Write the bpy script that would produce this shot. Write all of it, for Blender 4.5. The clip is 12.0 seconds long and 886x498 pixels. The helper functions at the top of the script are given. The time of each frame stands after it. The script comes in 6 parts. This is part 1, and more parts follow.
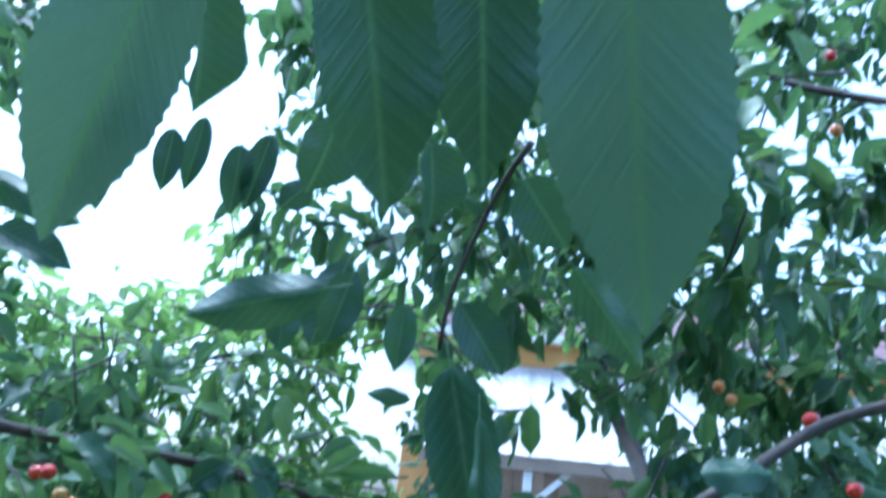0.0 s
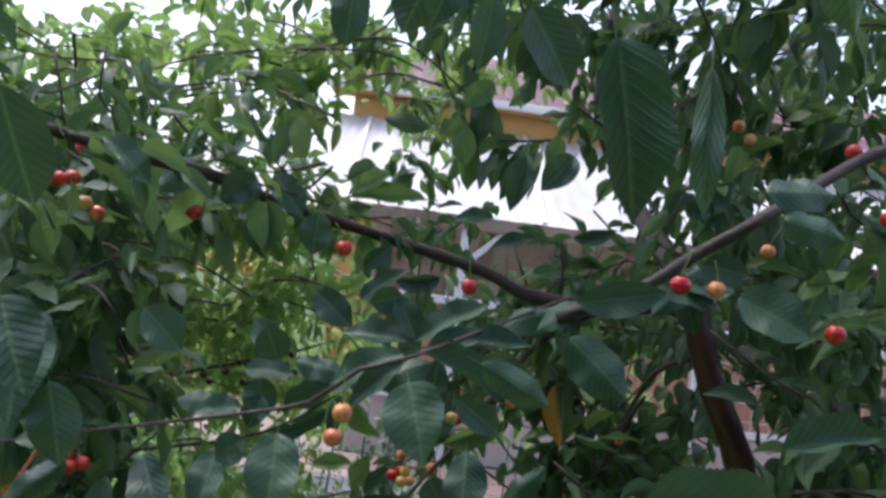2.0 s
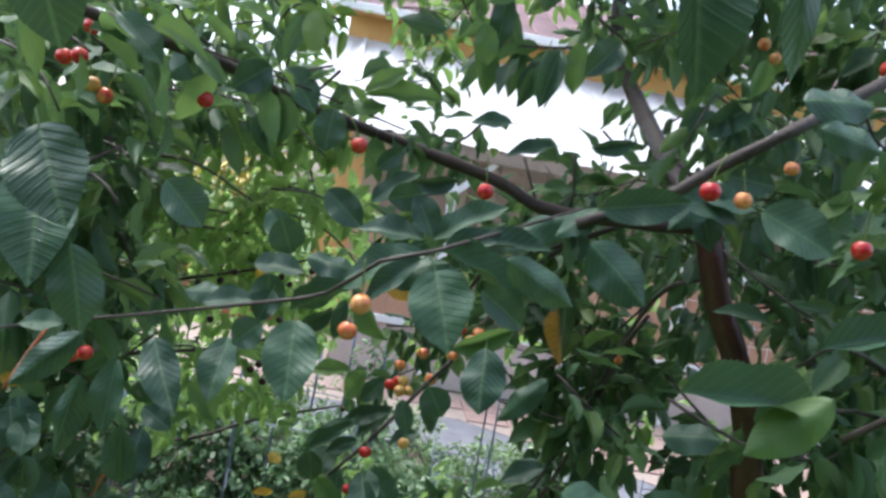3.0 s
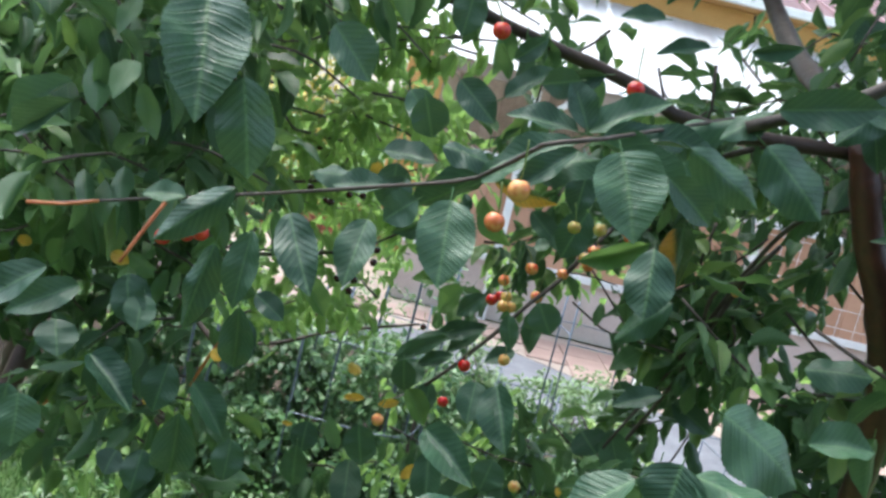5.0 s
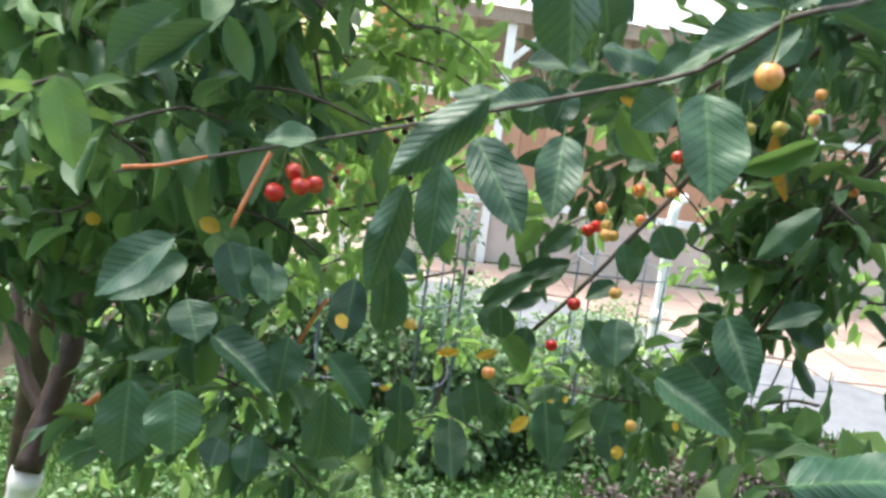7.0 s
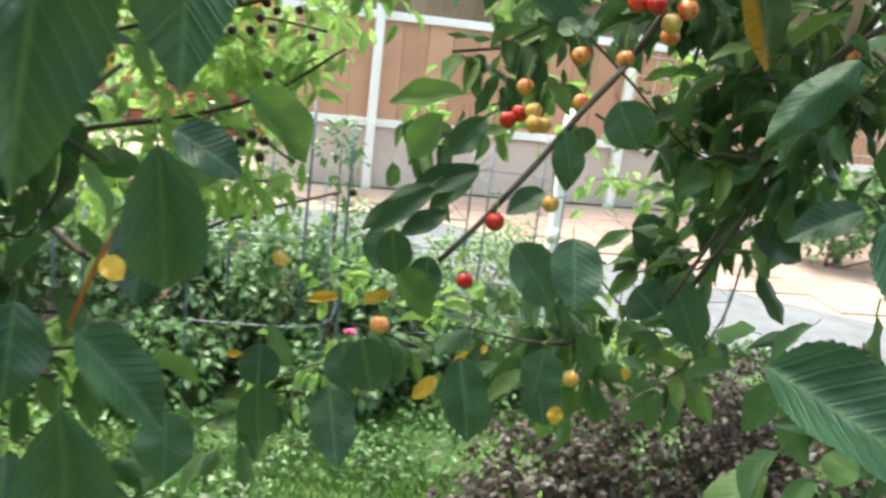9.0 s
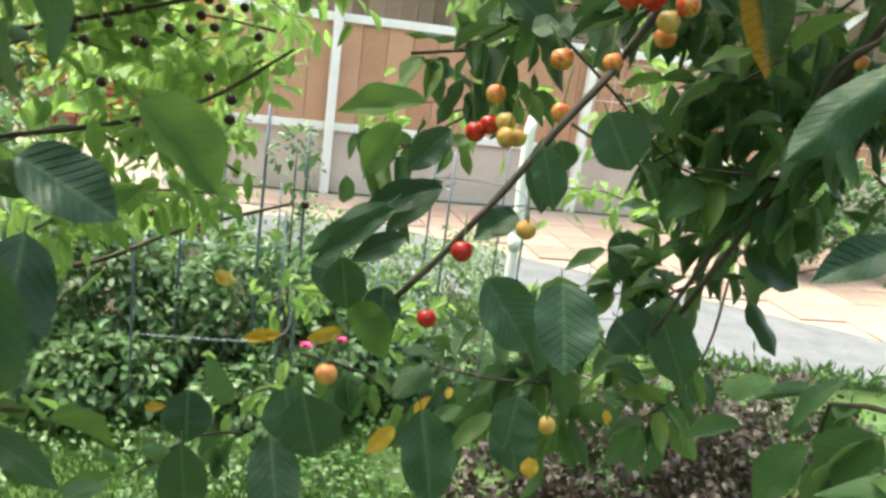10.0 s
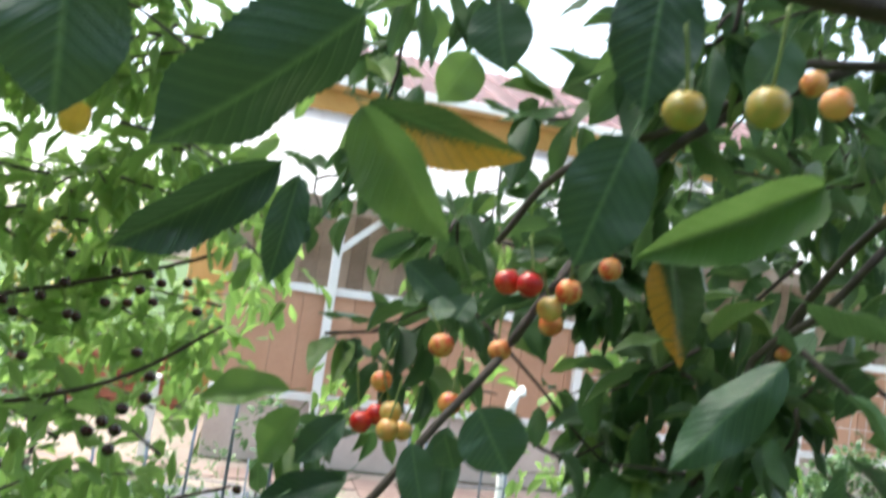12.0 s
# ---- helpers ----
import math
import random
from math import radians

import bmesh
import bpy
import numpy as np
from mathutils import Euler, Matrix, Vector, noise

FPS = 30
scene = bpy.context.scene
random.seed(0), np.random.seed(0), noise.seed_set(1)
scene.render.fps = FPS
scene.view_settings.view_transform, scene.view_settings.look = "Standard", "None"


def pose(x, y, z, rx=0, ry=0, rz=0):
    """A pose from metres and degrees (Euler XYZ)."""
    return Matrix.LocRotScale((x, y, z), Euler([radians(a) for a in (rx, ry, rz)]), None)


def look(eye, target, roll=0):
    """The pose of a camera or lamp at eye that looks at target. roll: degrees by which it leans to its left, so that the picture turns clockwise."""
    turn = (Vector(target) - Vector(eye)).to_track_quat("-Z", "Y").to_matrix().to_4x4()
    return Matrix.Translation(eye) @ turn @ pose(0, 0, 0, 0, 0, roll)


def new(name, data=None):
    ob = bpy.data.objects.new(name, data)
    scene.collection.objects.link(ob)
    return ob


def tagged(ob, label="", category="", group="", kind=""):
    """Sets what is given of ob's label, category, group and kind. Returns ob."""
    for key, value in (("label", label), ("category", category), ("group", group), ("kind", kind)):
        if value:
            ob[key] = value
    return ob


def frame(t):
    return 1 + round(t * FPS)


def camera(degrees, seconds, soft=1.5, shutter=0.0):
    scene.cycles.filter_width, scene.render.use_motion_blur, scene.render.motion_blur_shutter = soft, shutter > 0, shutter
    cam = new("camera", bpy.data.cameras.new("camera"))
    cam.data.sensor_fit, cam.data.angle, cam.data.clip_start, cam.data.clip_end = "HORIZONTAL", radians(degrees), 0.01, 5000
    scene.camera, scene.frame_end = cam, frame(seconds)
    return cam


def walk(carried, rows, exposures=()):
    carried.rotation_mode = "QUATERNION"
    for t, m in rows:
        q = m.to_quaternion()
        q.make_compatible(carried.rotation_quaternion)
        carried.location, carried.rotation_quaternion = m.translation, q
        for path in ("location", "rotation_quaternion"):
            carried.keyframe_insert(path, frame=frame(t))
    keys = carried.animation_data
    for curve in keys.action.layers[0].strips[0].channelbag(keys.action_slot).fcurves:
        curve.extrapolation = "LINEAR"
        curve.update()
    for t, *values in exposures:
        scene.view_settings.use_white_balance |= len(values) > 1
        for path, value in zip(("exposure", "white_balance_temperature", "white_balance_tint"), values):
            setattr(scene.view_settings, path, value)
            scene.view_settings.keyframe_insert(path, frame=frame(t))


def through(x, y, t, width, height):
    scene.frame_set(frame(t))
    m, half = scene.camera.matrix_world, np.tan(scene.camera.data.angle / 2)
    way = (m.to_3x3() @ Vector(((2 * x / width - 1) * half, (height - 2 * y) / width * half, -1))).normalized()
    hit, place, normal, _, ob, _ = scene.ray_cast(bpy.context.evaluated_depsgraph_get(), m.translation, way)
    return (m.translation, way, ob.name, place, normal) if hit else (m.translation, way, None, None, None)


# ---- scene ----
cam = camera(55.4, 12.0, soft=2.8, shutter=0.5)
PATH = [
    (0, (0.083, 0.031, 2.068), (-0.043, 1.943, 2.64), 6.1),
    (0.5, (0.073, 0.037, 2.055), (-0.095, 2.001, 2.388), 5.9),
    (1, (0.034, 0.053, 2.043), (-0.057, 2.045, 2.195), 6.6),
    (1.5, (-0.01, 0.071, 2.028), (-0.001, 2.068, 2.136), 7.0),
    (2, (-0.032, 0.079, 2.011), (0.061, 2.077, 2.06), 7.3),
    (2.5, (-0.042, 0.084, 1.993), (0.112, 2.078, 1.952), 8.9),
    (2.7, (-0.05, 0.09, 1.985), (0.114, 2.082, 1.914), 9.6),
    (4.3, (-0.068, 0.137, 1.944), (-0.058, 2.124, 1.717), 11.3),
    (4.5, (-0.08, 0.138, 1.934), (-0.089, 2.122, 1.682), 12.1),
    (5, (-0.118, 0.161, 1.92), (-0.082, 2.14, 1.632), 13.7),
    (5.5, (-0.15, 0.184, 1.904), (-0.042, 2.157, 1.596), 13.3),
    (6, (-0.202, 0.201, 1.89), (-0.06, 2.169, 1.567), 11.8),
    (6.5, (-0.243, 0.229, 1.875), (-0.153, 2.195, 1.522), 10.2),
    (6.7, (-0.268, 0.238, 1.871), (-0.196, 2.201, 1.499), 8.6),
    (8.3, (-0.239, 0.491, 1.8), (-0.032, 2.414, 1.291), 5.3),
    (8.5, (-0.23, 0.515, 1.794), (0.011, 2.432, 1.276), 5.4),
    (9, (-0.227, 0.59, 1.772), (0.158, 2.479, 1.239), 6.9),
    (9.5, (-0.235, 0.653, 1.768), (0.266, 2.516, 1.24), 8.2),
    (10, (-0.205, 0.706, 1.765), (0.272, 2.579, 1.252), 7.5),
    (10.5, (-0.161, 0.744, 1.746), (0.216, 2.664, 1.335), 6.4),
    (11, (-0.142, 0.778, 1.733), (0.221, 2.722, 1.438), 6.7),
    (11.5, (-0.121, 0.771, 1.758), (0.277, 2.728, 1.647), 7.5),
    (12, (-0.101, 0.753, 1.783), (0.312, 2.707, 1.9), 8.2),
]
EXPOSURES = [(0.0, 1.95, 4450, 4), (0.5, 1.2, 5400, 13), (1.0, 1.0, 5900, 17), (1.5, 1.1, 6000, 18), (2.0, 1.25, 6000, 19), (2.5, 1.55, 6000, 16), (4.5, 2.05, 6250, 3), (5.5, 2.1, 6000, 8), (6.5, 2.38, 6450, 4), (8.5, 2.65, 6900, 2), (9.5, 2.42, 7300, -4), (11.0, 2.5, 7700, -4), (11.5, 2.3, 7700, -6), (12.0, 2.25, 6600, 4)]
walk(cam, [(t, look(eye, target, roll)) for t, eye, target, roll in PATH], EXPOSURES)

# ---------------------------------------------------------------- light
world = bpy.data.worlds.new("sky")
scene.world = world
world.use_nodes = True
wn = world.node_tree.nodes
sky = wn.new("ShaderNodeTexSky")
sky.sky_type, sky.sun_disc = "NISHITA", False
sky.sun_elevation, sky.sun_rotation = radians(65), radians(-49)
sky.air_density, sky.dust_density, sky.ozone_density = 1.0, 4.0, 1.0
wn["Background"].inputs["Strength"].default_value = 0.15
grey = wn.new("ShaderNodeHueSaturation")
grey.inputs["Saturation"].default_value, grey.inputs["Value"].default_value = 0.7, 1.0
world.node_tree.links.new(sky.outputs["Color"], grey.inputs["Color"])
world.node_tree.links.new(grey.outputs["Color"], wn["Background"].inputs["Color"])
sun_data = bpy.data.lights.new("sun", "SUN")
sun_data.energy, sun_data.angle, sun_data.color = 0.9, radians(40), (1.0, 0.97, 0.92)
sun = new("sun", sun_data)
sun.matrix_world = look((-2.5, 2.2, 9.0), (0, 0, 0))

rng = random.Random(7)
nrng = np.random.default_rng(11)

# ---------------------------------------------------------------- materials


def material(name, rough=0.6, metal=0.0, spec=0.5):
    m = bpy.data.materials.new(name)
    m.use_nodes = True
    b = m.node_tree.nodes["Principled BSDF"]
    b.inputs["Roughness"].default_value = rough
    b.inputs["Metallic"].default_value = metal
    b.inputs["Specular IOR Level"].default_value = spec
    return m, m.node_tree, b


def ramp(nt, fac, stops):
    r = nt.nodes.new("ShaderNodeValToRGB")
    while len(r.color_ramp.elements) < len(stops):
        r.color_ramp.elements.new(0.5)
    for e, (p, c) in zip(r.color_ramp.elements, stops):
        e.position, e.color = p, (*c, 1)
    nt.links.new(fac, r.inputs["Fac"])
    return r.outputs["Color"]


def noise_tex(nt, scale, detail=4.0, coord="Object", rough=0.55):
    t = nt.nodes.new("ShaderNodeTexCoord")
    n = nt.nodes.new("ShaderNodeTexNoise")
    n.inputs["Scale"].default_value, n.inputs["Detail"].default_value = scale, detail
    n.inputs["Roughness"].default_value = rough
    nt.links.new(t.outputs[coord], n.inputs["Vector"])
    return n.outputs["Fac"]


def maths(nt, op, a, b=0.0, clamp=False):
    n = nt.nodes.new("ShaderNodeMath")
    n.operation, n.use_clamp = op, clamp
    for k, v in enumerate((a, b)):
        if isinstance(v, (int, float)):
            n.inputs[k].default_value = v
        else:
            nt.links.new(v, n.inputs[k])
    return n.outputs[0]


def mix_colour(nt, fac, a, b, blend="MIX"):
    n = nt.nodes.new("ShaderNodeMix")
    n.data_type, n.blend_type = "RGBA", blend
    for k, v in ((0, fac), (6, a), (7, b)):
        if isinstance(v, (int, float)):
            n.inputs[k].default_value = v
        elif isinstance(v, tuple):
            n.inputs[k].default_value = (*v, 1)
        else:
            nt.links.new(v, n.inputs[k])
    return n.outputs[2]


def bump(nt, b, height, strength=0.3, dist=0.01):
    n = nt.nodes.new("ShaderNodeBump")
    n.inputs["Strength"].default_value, n.inputs["Distance"].default_value = strength, dist
    nt.links.new(height, n.inputs["Height"])
    nt.links.new(n.outputs["Normal"], b.inputs["Normal"])


def surface(name, dark, light, scale=8.0, rough=0.7, grain=60.0, relief=0.3, spec=0.4, metal=0.0, random_by=""):
    """A mottled surface with a coarse and a fine scale of variation."""
    m, nt, b = material(name, rough, metal, spec)
    coarse, fine = noise_tex(nt, scale), noise_tex(nt, grain, 6.0)
    f = maths(nt, "ADD", maths(nt, "MULTIPLY", coarse, 0.65), maths(nt, "MULTIPLY", fine, 0.35))
    if random_by:
        if random_by == "island":
            g = nt.nodes.new("ShaderNodeNewGeometry").outputs["Random Per Island"]
        else:
            g = nt.nodes.new("ShaderNodeObjectInfo").outputs["Random"]
        f = maths(nt, "ADD", f, maths(nt, "MULTIPLY", maths(nt, "SUBTRACT", g, 0.5), 0.35))
    nt.links.new(ramp(nt, f, [(0.3, dark), (0.7, light)]), b.inputs["Base Color"])
    bump(nt, b, fine, relief, 0.004)
    return m


def leaf_material(name, dark, light, by="object", turning=None, rough=0.4, glow=0.24, veins=True, through=0.25, bright=None):
    """A leaf blade: green varied leaf by leaf, pale midrib, side veins in relief, light passing through."""
    m, nt, b = material(name, rough, 0.0, 0.5)
    nodes, links = nt.nodes, nt.links
    if by == "object":
        rnd = nodes.new("ShaderNodeObjectInfo").outputs["Random"]
    else:
        rnd = nodes.new("ShaderNodeNewGeometry").outputs["Random Per Island"]
    blotch = noise_tex(nt, 35.0, 3.0)
    f = maths(nt, "ADD", maths(nt, "MULTIPLY", rnd, 0.75), maths(nt, "MULTIPLY", blotch, 0.3))
    colour = ramp(nt, f, [(0.1, dark), (0.95, light)] if not bright else [(0.1, dark), (0.72, light), (0.95, bright)])
    uv = nodes.new("ShaderNodeUVMap")
    sep = nodes.new("ShaderNodeSeparateXYZ")
    links.new(uv.outputs["UV"], sep.inputs[0])
    u, v = sep.outputs["X"], sep.outputs["Y"]
    off = maths(nt, "ABSOLUTE", maths(nt, "SUBTRACT", u, 0.5))
    if veins:
        rib = maths(nt, "SUBTRACT", 1.0, maths(nt, "MULTIPLY", off, 22.0), clamp=True)
        lines = maths(nt, "SINE", maths(nt, "MULTIPLY", maths(nt, "SUBTRACT", v, maths(nt, "MULTIPLY", off, 0.55)), 66.0))
        side = maths(nt, "MULTIPLY", maths(nt, "SUBTRACT", lines, 0.72, clamp=True), 2.4)
        pale = maths(nt, "ADD", maths(nt, "MULTIPLY", rib, 0.55), maths(nt, "MULTIPLY", side, 0.24), clamp=True)
        colour = mix_colour(nt, pale, colour, (0.13, 0.24, 0.10))
    if turning:
        edge = maths(nt, "ADD", u, maths(nt, "MULTIPLY", maths(nt, "SUBTRACT", noise_tex(nt, 60.0), 0.5), 0.5))
        half = maths(nt, "MULTIPLY", maths(nt, "SUBTRACT", maths(nt, "ADD", edge, maths(nt, "MULTIPLY", v, 0.35)), turning[2]), 9.0, clamp=True)
        gold = ramp(nt, noise_tex(nt, 90.0), [(0.3, turning[0]), (0.7, turning[1])])
        if veins:
            half = maths(nt, "MULTIPLY", half, maths(nt, "SUBTRACT", 1.0, maths(nt, "MULTIPLY", side, 0.45)))
        colour = mix_colour(nt, half, colour, gold)
    links.new(colour, b.inputs["Base Color"])
    if veins:
        bump(nt, b, maths(nt, "SUBTRACT", maths(nt, "ADD", maths(nt, "MULTIPLY", blotch, 0.7), maths(nt, "MULTIPLY", lines, 0.35)), maths(nt, "MULTIPLY", side, 1.1)), 0.42, 0.001)
    tr = nodes.new("ShaderNodeBsdfTranslucent")
    links.new(mix_colour(nt, through, colour, (0.21, 0.34, 0.08), "MIX"), tr.inputs["Color"])
    mixer = nodes.new("ShaderNodeMixShader")
    mixer.inputs[0].default_value = glow
    links.new(b.outputs[0], mixer.inputs[1])
    links.new(tr.outputs[0], mixer.inputs[2])
    links.new(mixer.outputs[0], nodes["Material Output"].inputs["Surface"])
    return m


GREEN = leaf_material("cherry leaf", (0.02, 0.06, 0.036), (0.054, 0.122, 0.062), rough=0.38, glow=0.14)
# Lit copy of the leaf green: backlight is put into the colour.
YOUNG_LIT = leaf_material("light cherry leaf, backlight painted in", (0.075, 0.16, 0.05), (0.14, 0.25, 0.075), glow=0.5, through=0.5)
TURNING = leaf_material("turning cherry leaf", (0.03, 0.08, 0.03), (0.06, 0.13, 0.04), turning=((0.62, 0.27, 0.03), (0.72, 0.40, 0.06), 0.72))
YELLOW = leaf_material("yellow cherry leaf", (0.5, 0.3, 0.03), (0.7, 0.46, 0.06), turning=((0.65, 0.33, 0.03), (0.75, 0.5, 0.08), 0.5))
# Pale underside tone, with lens haze and glare put into the colour.
HAZY_BACKS = leaf_material("pale cherry leaf underside, haze painted in", (0.085, 0.155, 0.11), (0.125, 0.205, 0.145), rough=0.5, glow=0.2)
# The bright stop paints in leaves that the light shines through.
FILL = leaf_material("cherry foliage", (0.028, 0.076, 0.042), (0.095, 0.19, 0.078), by="island", glow=0.38, through=0.35, bright=(0.19, 0.29, 0.07))
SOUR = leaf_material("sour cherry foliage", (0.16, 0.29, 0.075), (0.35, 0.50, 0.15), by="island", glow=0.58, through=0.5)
BUSH = leaf_material("bush foliage", (0.04, 0.10, 0.042), (0.125, 0.225, 0.085), by="island", veins=False, glow=0.32)
PALE = leaf_material("pale bush foliage", (0.10, 0.18, 0.07), (0.2, 0.3, 0.12), by="island", veins=False)
GOLD = leaf_material("golden bush foliage", (0.25, 0.22, 0.03), (0.55, 0.42, 0.06), by="island", veins=False)
RED = leaf_material("barberry foliage", (0.015, 0.009, 0.008), (0.05, 0.026, 0.022), by="island", veins=False, glow=0.2)
GRASS = leaf_material("grass blades", (0.02, 0.066, 0.012), (0.055, 0.145, 0.024), by="island", veins=False)
WEED = leaf_material("lawn weeds", (0.016, 0.05, 0.012), (0.075, 0.175, 0.04), by="island", veins=False)
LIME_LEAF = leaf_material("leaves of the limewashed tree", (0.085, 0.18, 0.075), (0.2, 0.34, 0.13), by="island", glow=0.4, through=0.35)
BARK = surface("cherry bark", (0.024, 0.016, 0.014), (0.075, 0.045, 0.036), 14.0, 0.5, 90.0, 0.5)
TRUNK = surface("glossy red cherry bark", (0.014, 0.007, 0.006), (0.10, 0.026, 0.015), 10.0, 0.32, 90.0, 0.5, spec=0.6)
TWIG = surface("twig bark", (0.034, 0.026, 0.022), (0.10, 0.078, 0.066), 30.0, 0.55, 160.0, 0.4)
RED_TWIG = surface("young red shoot", (0.36, 0.10, 0.04), (0.55, 0.2, 0.07), 40.0, 0.5, 150.0, 0.2)
STALK = surface("cherry stalk", (0.13, 0.2, 0.06), (0.22, 0.28, 0.09), 60.0, 0.5, 200.0, 0.1)
LIME = surface("limewashed bark", (0.55, 0.53, 0.48), (0.8, 0.79, 0.75), 12.0, 0.9, 70.0, 0.6)
SOIL = surface("soil", (0.03, 0.022, 0.016), (0.09, 0.065, 0.045), 5.0, 0.95, 40.0, 0.8)
TURF = surface("turf", (0.03, 0.06, 0.015), (0.08, 0.14, 0.035), 6.0, 0.95, 50.0, 0.7)
CONCRETE = surface("concrete path", (0.085, 0.088, 0.1), (0.155, 0.16, 0.178), 5.0, 0.9, 45.0, 0.8)
PAVER = surface("pink paving slab", (0.22, 0.15, 0.127), (0.31, 0.228, 0.195), 3.0, 0.85, 40.0, 0.4, random_by="object")
JOINT = surface("paving joint", (0.22, 0.18, 0.15), (0.32, 0.26, 0.22), 6.0, 0.95, 60.0, 0.5)
PANEL = surface("orange boarding", (0.40, 0.215, 0.13), (0.52, 0.30, 0.19), 2.5, 0.6, 40.0, 0.2, random_by="object")
WHITE = surface("white paint", (0.66, 0.65, 0.62), (0.84, 0.83, 0.8), 4.0, 0.55, 50.0, 0.15)
SHEET = surface("white roofing sheet", (0.72, 0.73, 0.74), (0.86, 0.86, 0.86), 1.5, 0.45, 20.0, 0.1)
BROWN = surface("brown reed boarding", (0.2, 0.15, 0.11), (0.38, 0.3, 0.235), 3.0, 0.75, 60.0, 0.4, random_by="object")
BRICK = surface("red brick", (0.24, 0.075, 0.045), (0.40, 0.15, 0.09), 6.0, 0.85, 60.0, 0.5, random_by="object")
STUCCO = surface("orange stucco", (0.55, 0.30, 0.10), (0.72, 0.45, 0.18), 2.0, 0.85, 40.0, 0.3)
ROOF = surface("mauve roof sheet", (0.20, 0.12, 0.13), (0.33, 0.21, 0.22), 2.0, 0.6, 30.0, 0.2)
PLINTH = surface("pale pink render", (0.45, 0.36, 0.31), (0.62, 0.52, 0.46), 3.0, 0.85, 40.0, 0.3)
STEEL = surface("grey-blue steel rod", (0.07, 0.09, 0.12), (0.18, 0.21, 0.25), 20.0, 0.45, 90.0, 0.2, metal=0.5)
PINK = surface("magenta petals", (0.6, 0.02, 0.16), (0.8, 0.08, 0.3), 40.0, 0.6, 90.0, 0.1)


def fruit_material(name, under, blush, rough=0.22, cover=0.5):
    m, nt, b = material(name, rough, 0.0, 0.5)
    rnd = nt.nodes.new("ShaderNodeObjectInfo").outputs["Random"]
    f = maths(nt, "ADD", noise_tex(nt, 1.1, 2.0), maths(nt, "MULTIPLY", maths(nt, "SUBTRACT", rnd, 0.5), 0.25))
    col = ramp(nt, f, [(cover - 0.13, under), (cover + 0.13, blush)])
    fleck = maths(nt, "MULTIPLY", maths(nt, "SUBTRACT", noise_tex(nt, 16.0, 1.0), 0.66, clamp=True), 1.2)
    nt.links.new(mix_colour(nt, fleck, col, (0.75, 0.45, 0.25)), b.inputs["Base Color"])
    b.inputs["Subsurface Weight"].default_value = 0.15
    b.inputs["Subsurface Radius"].default_value = (0.006, 0.002, 0.001)
    b.inputs["Coat Weight"].default_value = 0.25
    return m


FRUIT = {
    "red": fruit_material("ripe red cherry", (0.60, 0.07, 0.03), (0.52, 0.012, 0.015), cover=0.42),
    "blush": fruit_material("blushing cherry", (0.72, 0.34, 0.10), (0.60, 0.06, 0.03)),
    "orange": fruit_material("orange cherry", (0.75, 0.36, 0.12), (0.64, 0.17, 0.06)),
    "yellow": fruit_material("yellow cherry", (0.60, 0.44, 0.13), (0.70, 0.34, 0.10), cover=0.5),
    "pale": fruit_material("unripe yellow-green cherry", (0.28, 0.30, 0.07), (0.42, 0.30, 0.07), cover=0.45),
    "dark": fruit_material("dark sour cherry", (0.022, 0.005, 0.006), (0.055, 0.008, 0.009)),
}
FRUIT_WORDS = {"red": "ripe red cherry", "blush": "red and yellow cherry", "orange": "orange unripe cherry", "yellow": "pale yellow unripe cherry", "pale": "yellow-green unripe cherry", "dark": "dark overripe sour cherry"}

# ---------------------------------------------------------------- helpers of this scene


def mesh_of(name, verts, faces, mat=None, uvs=None, smooth=False):
    me = bpy.data.meshes.new(name)
    me.from_pydata(verts, [], faces)
    if mat:
        me.materials.append(mat)
    if uvs is not None:
        layer = me.uv_layers.new(name="UVMap")
        idx = np.empty(len(me.loops), np.int32)
        me.loops.foreach_get("vertex_index", idx)
        layer.data.foreach_set("uv", np.asarray(uvs, np.float32)[idx].ravel())
    if smooth:
        me.polygons.foreach_set("use_smooth", np.ones(len(me.polygons), bool))
    me.update()
    return me


def thing(name, x, y, z, label, category, group="", kind=""):
    e = new(name)
    e.location = (x, y, z)
    e.empty_display_size = 0.1
    return tagged(e, label, category, group, kind)


def base_of(ob):
    """The world pose of a thing or part that is still unevaluated."""
    m = ob.matrix_basis.copy()
    while ob.parent:
        ob = ob.parent
        m = ob.matrix_basis @ m
    return m


def put(name, mesh, parent, m, label="", kind=""):
    """A part at the world pose m under its parent."""
    ob = new(name, mesh)
    ob.parent = parent
    ob.matrix_basis = base_of(parent).inverted() @ m
    return tagged(ob, label, kind=kind)


def part(name, bm, mat, parent, label="", kind="", smooth=False):
    """A bmesh in world coordinates as one part."""
    me = bpy.data.meshes.new(name)
    bm.to_mesh(me)
    bm.free()
    me.materials.append(mat)
    if smooth:
        me.polygons.foreach_set("use_smooth", np.ones(len(me.polygons), bool))
    return put(name, me, parent, Matrix.Identity(4), label, kind)


